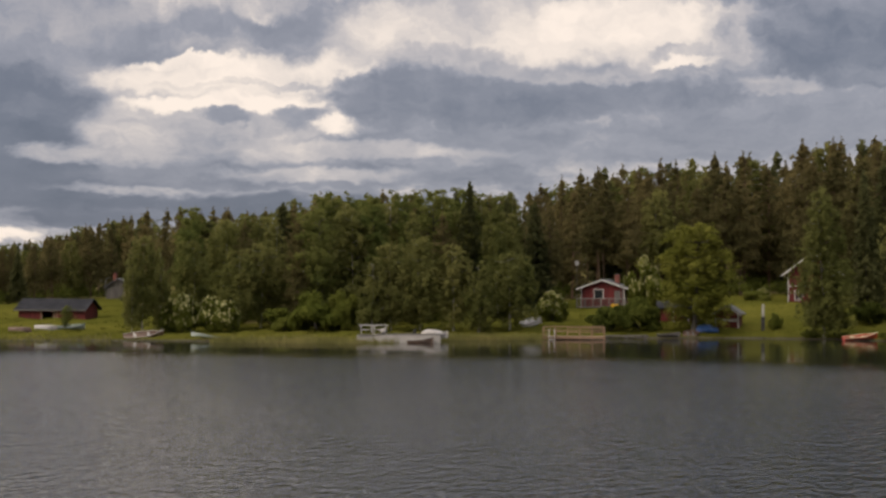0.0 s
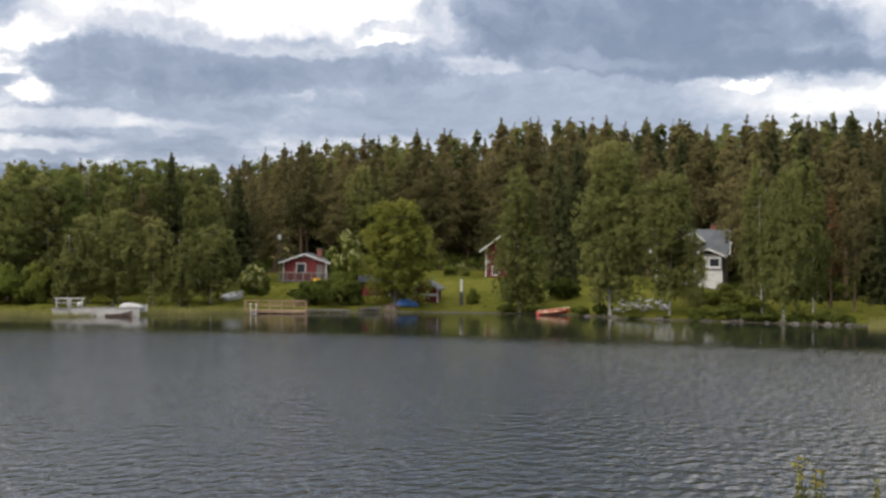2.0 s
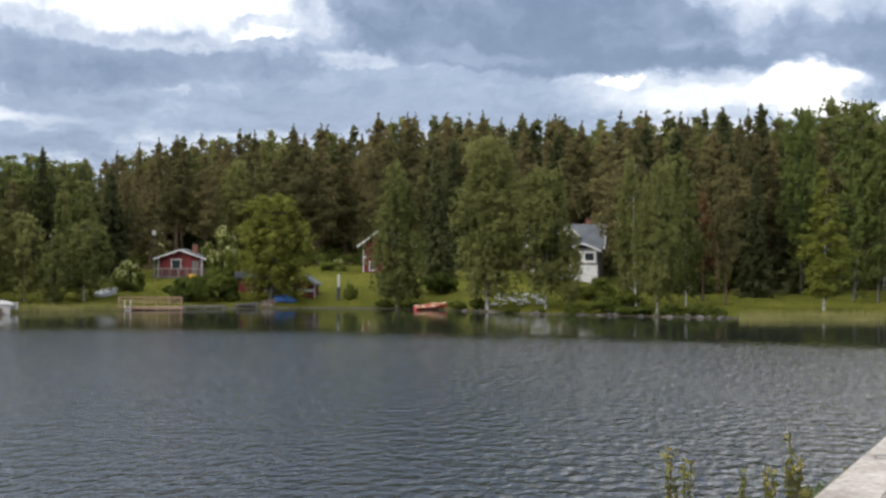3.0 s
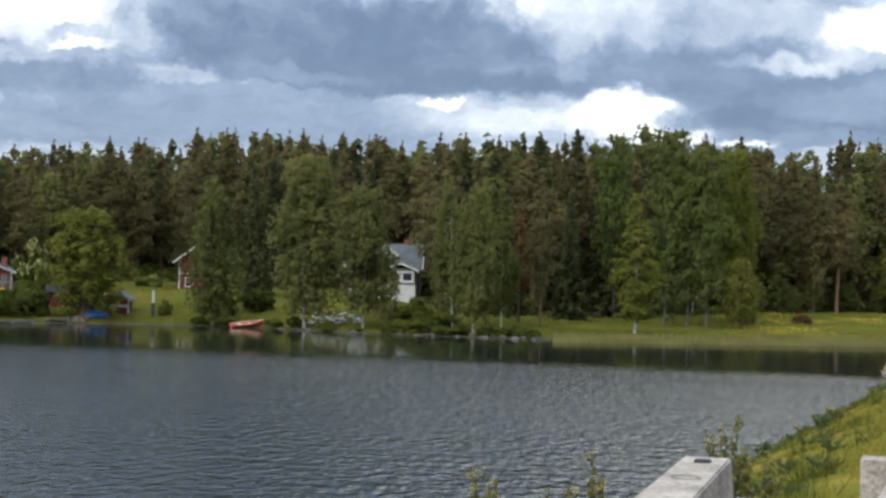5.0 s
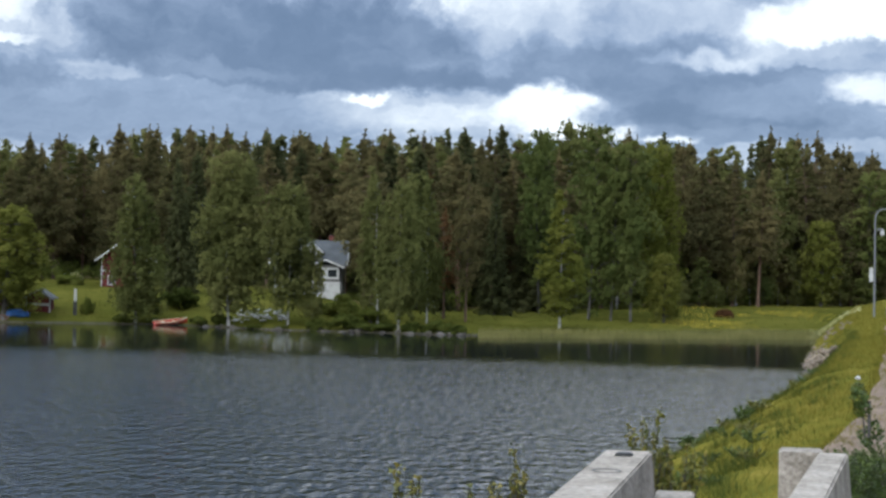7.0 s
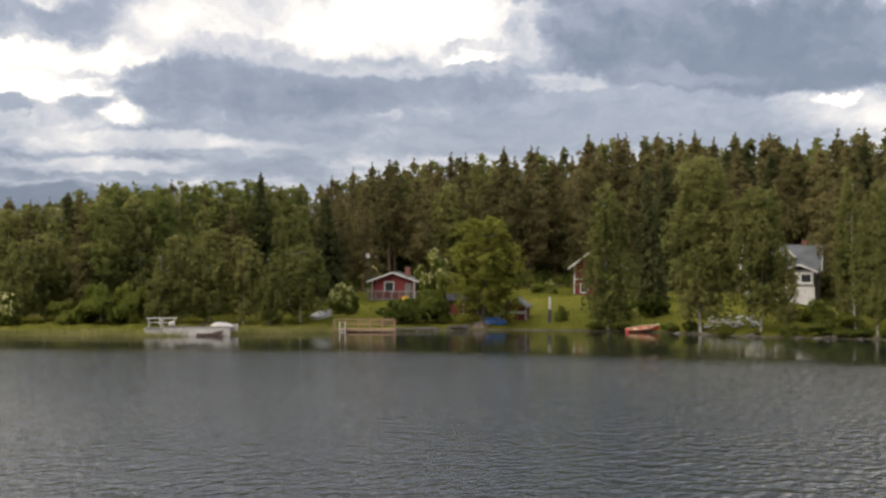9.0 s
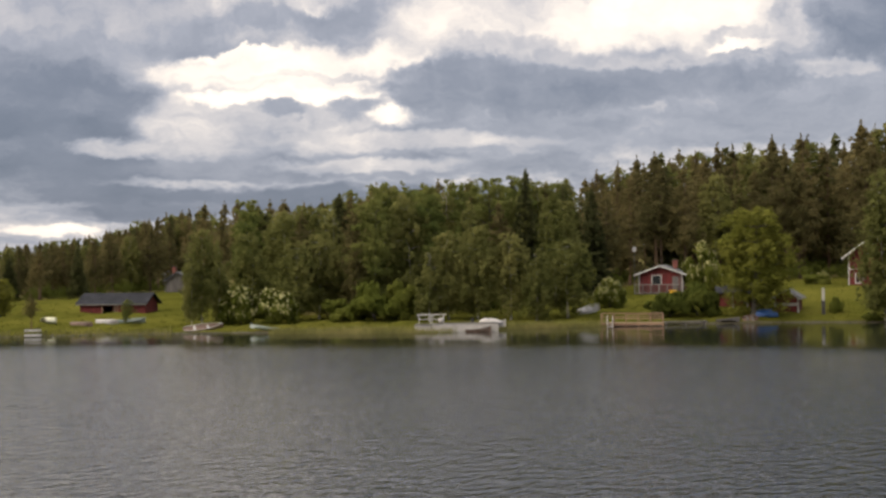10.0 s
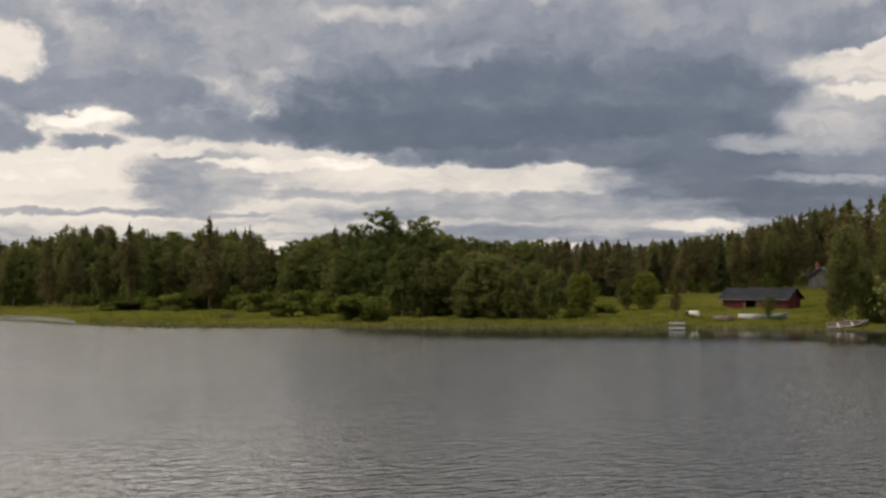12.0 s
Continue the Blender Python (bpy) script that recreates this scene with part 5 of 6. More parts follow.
for x in np.linspace(-3.2, 3.2, 7):
    part("post", box(x - 0.08, x + 0.08, -1.7, -1.56, -0.1, 1.25), GREY_WOOD, cabin)
for x in np.linspace(-3.1, 3.1, 32):
    part("baluster", box(x - 0.035, x + 0.035, -1.66, -1.61, 0.36, 1.15), DARK_WOOD, cabin)
part("handrail", box(-3.3, 3.3, -1.74, -1.54, 1.25, 1.36), PALE_WOOD, cabin)
part("skirt", box(-3.25, 3.25, -1.66, -1.6, -0.6, 0.1), RED_WOOD, cabin, "red boarded veranda skirt")
for sign in (-1, 1):
    part("post", box(sign * 2.7 - 0.06, sign * 2.7 + 0.06, -0.75, -0.63, 0.28, 2.5), GREY_WOOD, cabin)

toy = thing("yellow_tub", ground_at(-6.45, 201.6), -6, "yellow plastic tub on the grass below the veranda", "tub")
tub = bmesh.new()
bmesh.ops.create_cone(tub, cap_ends=True, segments=14, radius1=0.4, radius2=0.52, depth=0.55, matrix=Matrix.Translation((0, 0, 0.3)))
part("tub", tub, YELLOW, toy)
part("rim", tube([Vector((0.52 * math.cos(q), 0.52 * math.sin(q), 0.58)) for q in np.linspace(0, 6.28, 15)], [0.04] * 15, 5), YELLOW, toy)

# low red boathouse behind the broad tree
sauna = thing("red_boathouse", ground_at(-9.0, 192.5) - Vector((0, 0, 0.35)), -9.0, "low red boathouse with white trim beneath a tree", "boathouse")
part("wall", box(-3.2, 2.6, 0, 3.6, 0, 2.0), RED_WOOD, sauna)
cladding(sauna, 6.0, 1.95, 0, RED_WOOD, ((2.4, 9),))
for y0, y1 in ((-0.5, 1.8), (4.1, 1.8)):
    bm = roof_slope(y0, 2.0, y1, 2.9, -3.5, 3.0)
    bmesh.ops.rotate(bm, cent=(0, 0, 0), matrix=Matrix.Rotation(radians(90), 3, "Z"), verts=bm.verts)
    bmesh.ops.scale(bm, vec=(-1, 1, 1), verts=bm.verts)
    bmesh.ops.recalc_face_normals(bm, faces=bm.faces)
    part("roof", bm, DARK_ROOF, sauna)
for x in (-3.15, -1.4, 0.4, 2.5):
    part("trim_board", box(x - 0.08, x + 0.08, -0.05, 0.03, 0, 1.95), WHITE_WOOD, sauna, "white trim board")
annex = thing("red_shed", ground_at(-10.5, 189.0) - Vector((0, 0, 0.1)), -10.5 - 10, "small red gabled shed with white corner boards", "shed")
part("wall", gable_body(2.7, 3.0, 1.9, 2.75), RED_WOOD, annex)
gable_roof(annex, 2.7, 3.0, 1.9, 2.75, 0.4, GREY_ROOF)
corner_boards(annex, 2.7, 1.9)
cladding(annex, 2.5, 1.9, 0, RED_WOOD)
part("band", box(-1.3, 1.3, -0.06, -0.03, 0.85, 1.2), WHITE_WOOD, annex, "white horizontal band")

# red two-storey house behind the birch
house = thing("red_house", ground_at(-13.55, 222.0) - Vector((0, 0, 0.2)), -13.5, "red two-storey house with white corners behind a birch", "house")
part("wall", gable_body(6.6, 8.0, 4.5, 7.0), RED_WOOD, house)
gable_roof(house, 6.6, 8.0, 4.5, 7.0, 0.9, GREY_ROOF)
corner_boards(house, 6.6, 4.4)
cladding(house, 6.4, 4.4, 0, RED_WOOD)
part("belt_board", box(-3.2, 3.2, -0.06, -0.02, 2.3, 2.5), WHITE_WOOD, house, "white belt board")
window(house, -1.9, 0, 0.5, 0.9, 1.2)
window(house, 1.4, 0, 0.5, 0.9, 1.2)
part("plinth", box(-3.35, 3.35, -0.05, 8.0, -1.5, 0.1), STONE, house)

# white house among the birches
villa = thing("white_house", ground_at(-20.3, 214.0) - Vector((0, 0, 0.3)), -20.5 - 4, "white house with grey gabled roofs and a glazed upper floor", "house")
part("wall", box(-5.2, 4.3, 0, 7.0, 0, 5.0), GREY_BOARD, villa, "pale grey boarded wall")
for x in (-5.2, 4.2):
    bm = bmesh.new()
    a = [bm.verts.new((x, y, z)) for y, z in ((0, 5.0), (7.0, 5.0), (3.5, 7.9))]
    c = [bm.verts.new(v.co + Vector((0.1, 0, 0))) for v in a]
    bm.faces.new(a)
    bm.faces.new(c[::-1])
    for k in range(3):
        bm.faces.new((a[k], a[(k + 1) % 3], c[(k + 1) % 3], c[k]))
    bmesh.ops.recalc_face_normals(bm, faces=bm.faces)
    part("gable_wall", bm, WHITE_WOOD, villa, "white gable boards")


def eave_roof(parent, x0, x1, y0, z0, y1, z1, mat, edge):
    """A roof slope whose eave runs across, with boards along its two ends."""
    pts = ((x0, y0, z0), (x1, y0, z0), (x1, y1, z1), (x0, y1, z1))
    bm = bmesh.new()
    low, high = [bm.verts.new(p) for p in pts], [bm.verts.new((p[0], p[1], p[2] + 0.16)) for p in pts]
    bm.faces.new(low)
    bm.faces.new(high)
    for k in range(4):
        bm.faces.new((low[k], low[(k + 1) % 4], high[(k + 1) % 4], high[k]))
    bmesh.ops.recalc_face_normals(bm, faces=bm.faces)
    part("roof", bm, mat, parent)
    for x in (x0 - 0.03, x1 + 0.03):
        part("barge_board", tube([Vector((x, y0, z0 + 0.04)), Vector((x, y1, z1 + 0.04))], [0.13, 0.13], 4), edge, parent)


eave_roof(villa, -5.8, 4.9, -0.6, 4.55, 3.5, 7.95, GREY_ROOF, WHITE_WOOD)
eave_roof(villa, -5.8, 4.9, 7.6, 4.55, 3.5, 7.95, GREY_ROOF, WHITE_WOOD)
part("dormer", gable_body(2.6, 2.6, 6.6, 7.8), WHITE_WOOD, villa, "white gabled dormer").location = (-0.2, 0.6, 0)
for sign in (-1, 1):
    part("dormer_roof", roof_slope(-0.2 + sign * 1.7, 6.35, -0.2, 7.85, 0.3, 3.3), GREY_ROOF, villa)
    part("barge_board", roof_slope(-0.2 + sign * 1.7, 6.2, -0.2, 7.7, 0.22, 0.28, 0.24), WHITE_WOOD, villa)
porch = box(0.1, 4.1, -2.4, 0.05, -0.8, 2.35)
part("porch_base", porch, WHITE_WOOD, villa, "white rendered porch base")
part("porch_wall", box(0.15, 4.05, -2.35, 0.05, 2.35, 4.4), GREY_WOOD, villa, "grey boarded glazed porch")
for sign in (-1, 1):
    part("porch_roof", roof_slope(2.1 + sign * 2.5, 4.3, 2.1, 5.35, -2.9, 0.1), GREY_ROOF, villa)
    part("barge_board", roof_slope(2.1 + sign * 2.5, 4.15, 2.1, 5.2, -2.98, -2.92, 0.26), WHITE_WOOD, villa)
part("porch_gable", box(0.6, 3.6, -2.33, -2.28, 4.38, 4.62), GREY_WOOD, villa)
window(villa, 1.2, -2.35, 3.0, 1.2, 1.0, 0, e=0.28)
window(villa, 3.0, -2.35, 3.0, 1.2, 1.0, 0, e=0.28)
part("band", box(0.12, 4.08, -2.4, -2.36, 2.35, 2.75), GREY_WOOD, villa)
window(villa, -1.9, 0, 3.2, 1.2, 1.2)
window(villa, -1.9, 0, 0.7, 1.2, 1.2)
window(villa, -0.2, 0.6, 5.9, 0.9, 0.8)
chimney(villa, 2.4, 3.8, 7.0, 8.8, BRICK)
part("plinth", box(-5.25, 4.35, -0.03, 7.0, -1.5, 0.15), STONE, villa)

# long red boat shed on the meadow
shed = thing("long_red_shed", ground_at(14.1, 211.5) - Vector((0, 0, 0.25)), 14.1 - 25, "long low red boat shed with a dark roof", "shed")
LEN, DEEP, WALL = 9.4, 4.2, 1.6
for x0, x1 in ((-LEN / 2, -1.4), (0.55, LEN / 2)):
    part("wall", box(x0, x1, 0, 0.15, 0, WALL), RED_WOOD, shed)
    n = int((x1 - x0) / 0.25)
    for i in range(n):
        x = x0 + (i + 0.5) * (x1 - x0) / n
        part("board", box(x - 0.03, x + 0.03, -0.022, -0.002, 0.05, WALL - 0.03), RED_WOOD, shed)
part("wall", box(-1.4, 0.55, 0, 0.15, 1.4, WALL), RED_WOOD, shed)
part("back_wall", box(-LEN / 2, LEN / 2, DEEP - 0.15, DEEP, 0, WALL), RED_WOOD, shed)
for x in (-LEN / 2, LEN / 2 - 0.15):
    bm = bmesh.new()
    a = [bm.verts.new((x, y, z)) for y, z in ((0.15, 0), (DEEP - 0.15, 0), (DEEP - 0.15, WALL), (DEEP / 2, WALL + 1.1), (0.15, WALL))]
    c = [bm.verts.new(v.co + Vector((0.15, 0, 0))) for v in a]
    bm.faces.new(a[::-1])
    bm.faces.new(c)
    for i in range(5):
        bm.faces.new((a[i], a[(i + 1) % 5], c[(i + 1) % 5], c[i]))
    bmesh.ops.recalc_face_normals(bm, faces=bm.faces)
    part("gable_wall", bm, RED_WOOD, shed)
for y0 in (-0.5, DEEP + 0.5):
    bm = bmesh.new()
    z0 = WALL - 0.25
    pts = [(-LEN / 2 - 0.45, y0, z0), (LEN / 2 + 0.45, y0, z0), (LEN / 2 + 0.45, DEEP / 2, WALL + 1.15), (-LEN / 2 - 0.45, DEEP / 2, WALL + 1.15)]
    lower = [bm.verts.new(q) for q in pts]
    upper = [bm.verts.new((q[0], q[1], q[2] + 0.14)) for q in pts]
    bm.faces.new(lower)
    bm.faces.new(upper)
    for i in range(4):
        bm.faces.new((lower[i], lower[(i + 1) % 4], upper[(i + 1) % 4], upper[i]))
    bmesh.ops.recalc_face_normals(bm, faces=bm.faces)
    part("roof", bm, DARK_ROOF, shed)
for x in (-1.45, 0.35, 0.75):
    part("door_post", box(x - 0.11, x + 0.11, -0.08, 0.02, 0, 1.45), PINE_WOOD, shed, "pale unpainted door post")
part("eave_board", box(-LEN / 2 - 0.4, LEN / 2 + 0.4, -0.56, -0.52, WALL - 0.32, WALL - 0.16), GREY_WOOD, shed)

# grey hut by the wood's edge
hut = thing("grey_hut", ground_at(11.75, 292.0) - Vector((0, 0, 0.2)), 11.75 - 18, "grey weathered hut with a pale roof edge and brick chimney", "hut")
part("wall", gable_body(4.4, 4.5, 2.6, 3.9), GREY_WOOD, hut)
cladding(hut, 4.2, 2.6, 0, GREY_WOOD)
gable_roof(hut, 4.4, 4.5, 2.6, 3.9, 0.45, GREY_ROOF, GREY_ROOF)
chimney(hut, -1.0, 1.2, 3.0, 5.0)
part("ladder_hoop", tube([Vector((-2.5, 0.4, 0.2)), Vector((-2.6, 0.3, 3.2)), Vector((-2.3, 0.3, 4.0)), Vector((-1.7, 0.6, 4.1))], [0.05] * 4, 6), STEEL, hut, "pale bent pipe beside the wall")


# ---- boats and jetties ----
def hull_mesh(length, beam, depth, thick=0.05):
    stations, rows = 13, 7
    bm = bmesh.new()
    outer, inner = [], []
    for i in range(stations):
        q = i / (stations - 1)
        fill = (1 - abs(2 * q - 0.85) ** 2.4 * (1.0 if q > 0.42 else 0.55)) if q < 1 else 0
        fill = max(0.03, min(1.0, fill))
        x = (q - 0.5) * length
        sheer = depth * (0.8 + 0.8 * q ** 2.4)
        ro, ri = [], []
        for j in range(rows):
            a = (j / (rows - 1) - 0.5) * 2
            y = math.sin(a * math.pi / 2) * beam / 2 * fill
            z = sheer * abs(a) ** 2.2 + 0.12 * depth * max(0, q - 0.7) * 3 * (1 - abs(a))
            ro.append(bm.verts.new((x, y, z)))
            ri.append(bm.verts.new((x * 0.985, y * 0.94, max(z, 0.0) + (thick if abs(a) < 0.95 else 0.0))))
        outer.append(ro)
        inner.append(ri)
    for i in range(stations - 1):
        for j in range(rows - 1):
            bm.faces.new((outer[i][j], outer[i + 1][j], outer[i + 1][j + 1], outer[i][j + 1]))
            bm.faces.new((inner[i][j], inner[i][j + 1], inner[i + 1][j + 1], inner[i + 1][j]))
        for j in (0, rows - 1):
            bm.faces.new((outer[i][j], inner[i][j], inner[i + 1][j], outer[i + 1][j]))
    for i in (0, stations - 1):
        for j in range(rows - 1):
            bm.faces.new((outer[i][j], outer[i][j + 1], inner[i][j + 1], inner[i][j]))
    bmesh.ops.recalc_face_normals(bm, faces=bm.faces)
    return bm


def rowboat(place, turn, length, beam, depth, mat, label, upturned=False, tilt=0.0, inside=None, name="rowing_boat", pitch=0.0):
    boat = new(name)
    m = Matrix.Translation(place) @ Matrix.Rotation(radians(turn), 4, "Z") @ Matrix.Rotation(radians(-pitch), 4, "Y") @ Matrix.Rotation(radians(tilt), 4, "X")
    if upturned:
        m = m @ Matrix.Translation((0, 0, depth * 1.25)) @ Matrix.Rotation(math.pi, 4, "X")
    boat.matrix_world = m
    tagged(boat, label, "boat")
    part("hull", hull_mesh(length, beam, depth), mat, boat)
    for x in (-0.22, 0.12):
        part("seat", box(x * length - 0.12, x * length + 0.12, -beam * 0.42, beam * 0.42, depth * 0.62, depth * 0.62 + 0.04), inside or GREY_WOOD, boat)
    for sign in (-1, 1):
        rail = []
        for i in range(13):
            q = i / 12
            fill = max(0.03, min(1.0, 1 - abs(2 * q - 0.85) ** 2.4 * (1.0 if q > 0.42 else 0.55))) if q < 1 else 0.03
            rail.append(Vector(((q - 0.5) * length, sign * beam / 2 * fill, depth * (0.8 + 0.8 * q ** 2.4))))
        part("gunwale", tube(rail, [0.035] * 13, 5), inside or mat, boat)
    return boat


def on_shore(az, dist, dz=0.0):
    p = ground_at(az, dist)
    p.z = max(p.z, 0.0) + dz
    return p


rowboat(on_shore(-15.2, 178.6, 0.1), -15 + 24, 4.0, 1.4, 0.45, RED_HULL, "red rowing boat with a pale rim drawn up at the water", inside=CREAM_HULL, tilt=9, pitch=2.5)
rowboat(on_shore(-3.35, 185.0, 0.1), -3 + 22, 2.9, 1.4, 0.6, WHITE_HULL, "white dinghy lying upside down on the lawn", upturned=True, pitch=16, tilt=18)
rowboat(on_shore(10.85, 172.5, 0.05), 11 + 8, 4.4, 1.4, 0.4, BROWN_HULL, "brown wooden rowing boat with a pale inside on the grass", inside=WHITE_HULL, tilt=24, pitch=4)
rowboat(on_shore(8.6, 168.5, 0.12), 8 + 180 - 20, 3.6, 1.1, 0.3, GREEN_HULL, "pale green rowing boat pulled up in the reeds", tilt=12, pitch=6)
rowboat(on_shore(14.3, 187.5), 14, 2.6, 1.3, 0.5, WHITE_HULL, "white boat lying upside down on the grass", upturned=True)
rowboat(on_shore(13.45, 188.5), 14 + 8, 3.4, 1.3, 0.45, GREEN_HULL, "pale turquoise rowing boat on the grass", tilt=10)
rowboat(polar(0.74, 161.9, -0.12), 3, 2.7, 1.1, 0.45, BROWN_HULL, "dark wooden rowing boat moored beside the floating dock", inside=GREY_WOOD)
rowboat(on_shore(15.2, 184.8), 15 + 4, 2.6, 1.2, 0.45, BROWN_HULL, "dark boat lying upside down on the meadow", upturned=True)
rowboat(on_shore(16.3, 193.0), 16 + 50, 2.4, 1.4, 0.6, CREAM_HULL, "cream dinghy lying upside down on the meadow", upturned=True)
rowboat(on_shore(-8.4, 180.6), -8 + 6, 2.7, 1.1, 0.36, GREY_WOOD, "pale grey rowing boat at the water's edge", tilt=-8)
rowboat(on_shore(-9.2, 182.6), -9 + 20, 1.9, 1.0, 0.4, BROWN_HULL, "pale boat leaning on its side beside the tarpaulin", tilt=50)

tarp = thing("tarpaulin_heap", on_shore(-9.72, 186.0), -9.7, "crumpled blue tarpaulin over a heap on the lawn", "tarpaulin")
heap = bmesh.new()
bmesh.ops.create_icosphere(heap, subdivisions=3, radius=1.0)
for v in heap.verts:
    v.co = Vector((v.co.x * 1.6, v.co.y * 1.0, max(-0.05, v.co.z * 0.75 + 0.12)))
    v.co += Vector((noise.noise(v.co * 1.7), noise.noise(v.co * 1.9 + Vector((5, 0, 0))), noise.noise(v.co * 2.3) * 0.6)) * 0.22
    v.co.z = max(v.co.z, -0.05)
part("sheet", heap, BLUE_TARP, tarp)

# floating dock with swing frames and a covered motorboat
dock = thing("floating_dock", polar(1.55, 163.2, 0), 1.5 + 1, "white floating dock with two bench frames", "dock")
part("pontoon", box(-2.6, 4.4, -0.9, 0.9, -0.25, 0.86, bevel=0.04), WHITE_HULL, dock, "white sided pontoon")
part("pontoon", box(-4.4, -2.65, -0.8, 1.0, -0.25, 0.78, bevel=0.04), WHITE_HULL, dock, "lower white pontoon")
n = 34
for i in range(n):
    x = -4.35 + 8.7 * (i + 0.5) / n
    part("plank", box(x - 0.115, x + 0.115, -0.95, 1.05, 0.87 if x > -2.65 else 0.79, 0.91 if x > -2.65 else 0.83), GREY_WOOD, dock)
for c in (-3.35, -1.95):
    for x in (c - 0.6, c + 0.6):
        part("frame_post", box(x - 0.05, x + 0.05, 0.5, 0.6, 0.78, 1.75), WHITE_WOOD, dock)
    part("frame_beam", box(c - 0.85, c + 0.85, 0.45, 0.65, 1.75, 1.86), WHITE_WOOD, dock)
    part("bench", box(c - 0.6, c + 0.6, 0.3, 0.7, 1.3, 1.36), WHITE_WOOD, dock)
buoy = thing("round_buoy", polar(2.12, 162.5, 0.91), 0, "white round buoy standing on the dock", "buoy")
bm = bmesh.new()
bmesh.ops.create_uvsphere(bm, u_segments=14, v_segments=9, radius=0.3, matrix=Matrix.Translation((0, 0, 0.3)))
part("float", bm, WHITE_HULL, buoy)
part("eye", tube([Vector((-0.06, 0, 0.6)), Vector((0, 0, 0.7)), Vector((0.06, 0, 0.6))], [0.02] * 3, 5), DARK_METAL, buoy)
motor = thing("motorboat", polar(0.3, 166.0, 0.3), 2.0, "white motorboat with a pale cover moored at the dock", "boat")
bm = hull_mesh(3.4, 1.5, 0.55)
part("hull", bm, WHITE_HULL, motor)
cover = bmesh.new()
bmesh.ops.create_icosphere(cover, subdivisions=3, radius=1.0)
for v in cover.verts:
    v.co = Vector((v.co.x * 1.35 + 0.1, v.co.y * 0.7, 0.5 + max(0, v.co.z) * (0.5 - 0.14 * v.co.x) + 0.05 * noise.noise(v.co * 3)))
part("cover", cover, WHITE_HULL, motor, "pale canvas boat cover")
part("rub_rail", box(-1.1, 1.0, -0.76, -0.72, 0.4, 0.47), GREY_WOOD, motor)
part("outboard", box(-2.05, -1.75, -0.18, 0.18, 0.2, 1.0, bevel=0.06), DARK_METAL, motor, "dark outboard motor")

# pine jetty with railings, and the plank pier beside it
jetty = thing("wooden_jetty", polar(-4.93, 174.0, 0), -5.0, "new pine jetty with railings and a white ladder", "jetty")
for i in range(30):
    x = -3.5 + 7.0 * (i + 0.5) / 30
    part("plank", box(x - 0.11, x + 0.11, -1.2, 1.6, 0.34, 0.39), PINE_WOOD, jetty)
part("beam", box(-3.5, 3.5, -1.22, -1.1, 0.12, 0.34), PINE_WOOD, jetty)
part("beam", box(-3.5, 3.5, 1.4, 1.52, 0.12, 0.34), PINE_WOOD, jetty)
for x in np.linspace(-3.4, 3.4, 6):
    for y in (-1.15, 1.5):
        part("post", box(x - 0.06, x + 0.06, y - 0.06, y + 0.06, -0.8 if y < 0 else -0.2, 1.45), PINE_WOOD, jetty)
for z in (0.95, 1.35):
    part("rail", box(-3.45, 3.45, 1.42, 1.46, z, z + 0.1), PINE_WOOD, jetty)
for z in (0.8, 1.3):
    part("rail", box(-0.8, 3.45, -1.24, -1.2, z, z + 0.09), PINE_WOOD, jetty)
part("bench", box(-1.9, 0.6, 0.7, 1.2, 0.8, 0.86), PINE_WOOD, jetty)
ladder = part("ladder", tube([Vector((-2.75, -0.7, 0.4)), Vector((-2.75, -0.9, 1.15)), Vector((-2.75, -1.32, 1.1)), Vector((-2.75, -1.35, -0.7))], [0.05] * 4, 6), WHITE_WOOD, jetty, "white bathing ladder")
part("ladder_rail", tube([Vector((-2.15, -0.7, 0.4)), Vector((-2.15, -0.9, 1.15)), Vector((-2.15, -1.32, 1.1)), Vector((-2.15, -1.35, -0.7))], [0.05] * 4, 6), WHITE_WOOD, ladder)
for z in (-0.3, 0.0, 0.3):
    part("rung", box(-2.75, -2.15, -1.38, -1.32, z, z + 0.05), WHITE_WOOD, ladder)
pier = thing("plank_pier", polar(-6.85, 177.2, 0), -7 + 12, "narrow grey plank pier along the bank", "pier")
for i in range(20):
    x = -2.5 + 5.0 * (i + 0.5) / 20
    part("plank", box(x - 0.11, x + 0.11, -0.45, 0.45, 0.36, 0.41), GREY_WOOD, pier)
for y in (-0.4, 0.34):
    part("beam", box(-2.5, 2.5, y, y + 0.08, 0.22, 0.36), GREY_WOOD, pier)
for x in (-2.2, 0.0, 2.2):
    for y in (-0.36, 0.38):
        part("post", tube([Vector((x, y, -0.8)), Vector((x, y, 0.36))], [0.06, 0.06], 6), GREY_WOOD, pier)
step_dock = thing("small_dock", polar(16.9, 170.0, 0), 17.0, "small stepped dock with white edge boards", "dock")
for y, z in ((-1.2, 0.3), (1.0, 0.75)):
    part("step", box(-0.85, 0.85, y - 0.7, y + 0.7, z - 0.16, z), GREY_WOOD, step_dock)
    part("edge_board", box(-0.87, 0.87, y - 0.76, y - 0.71, z - 0.2, z + 0.02), WHITE_WOOD, step_dock, "pale edge board")
    for x in (-0.75, 0.75):
        part("post", box(x - 0.06, x + 0.06, y - 0.06, y + 0.06, -0.7, z - 0.16), GREY_WOOD, step_dock)
for x, y in ((-0.75, 0.0), (0.75, 0.0)):
    part("brace", box(x - 0.04, x + 0.04, -1.2, 1.0, 0.06, 0.14), GREY_WOOD, step_dock)

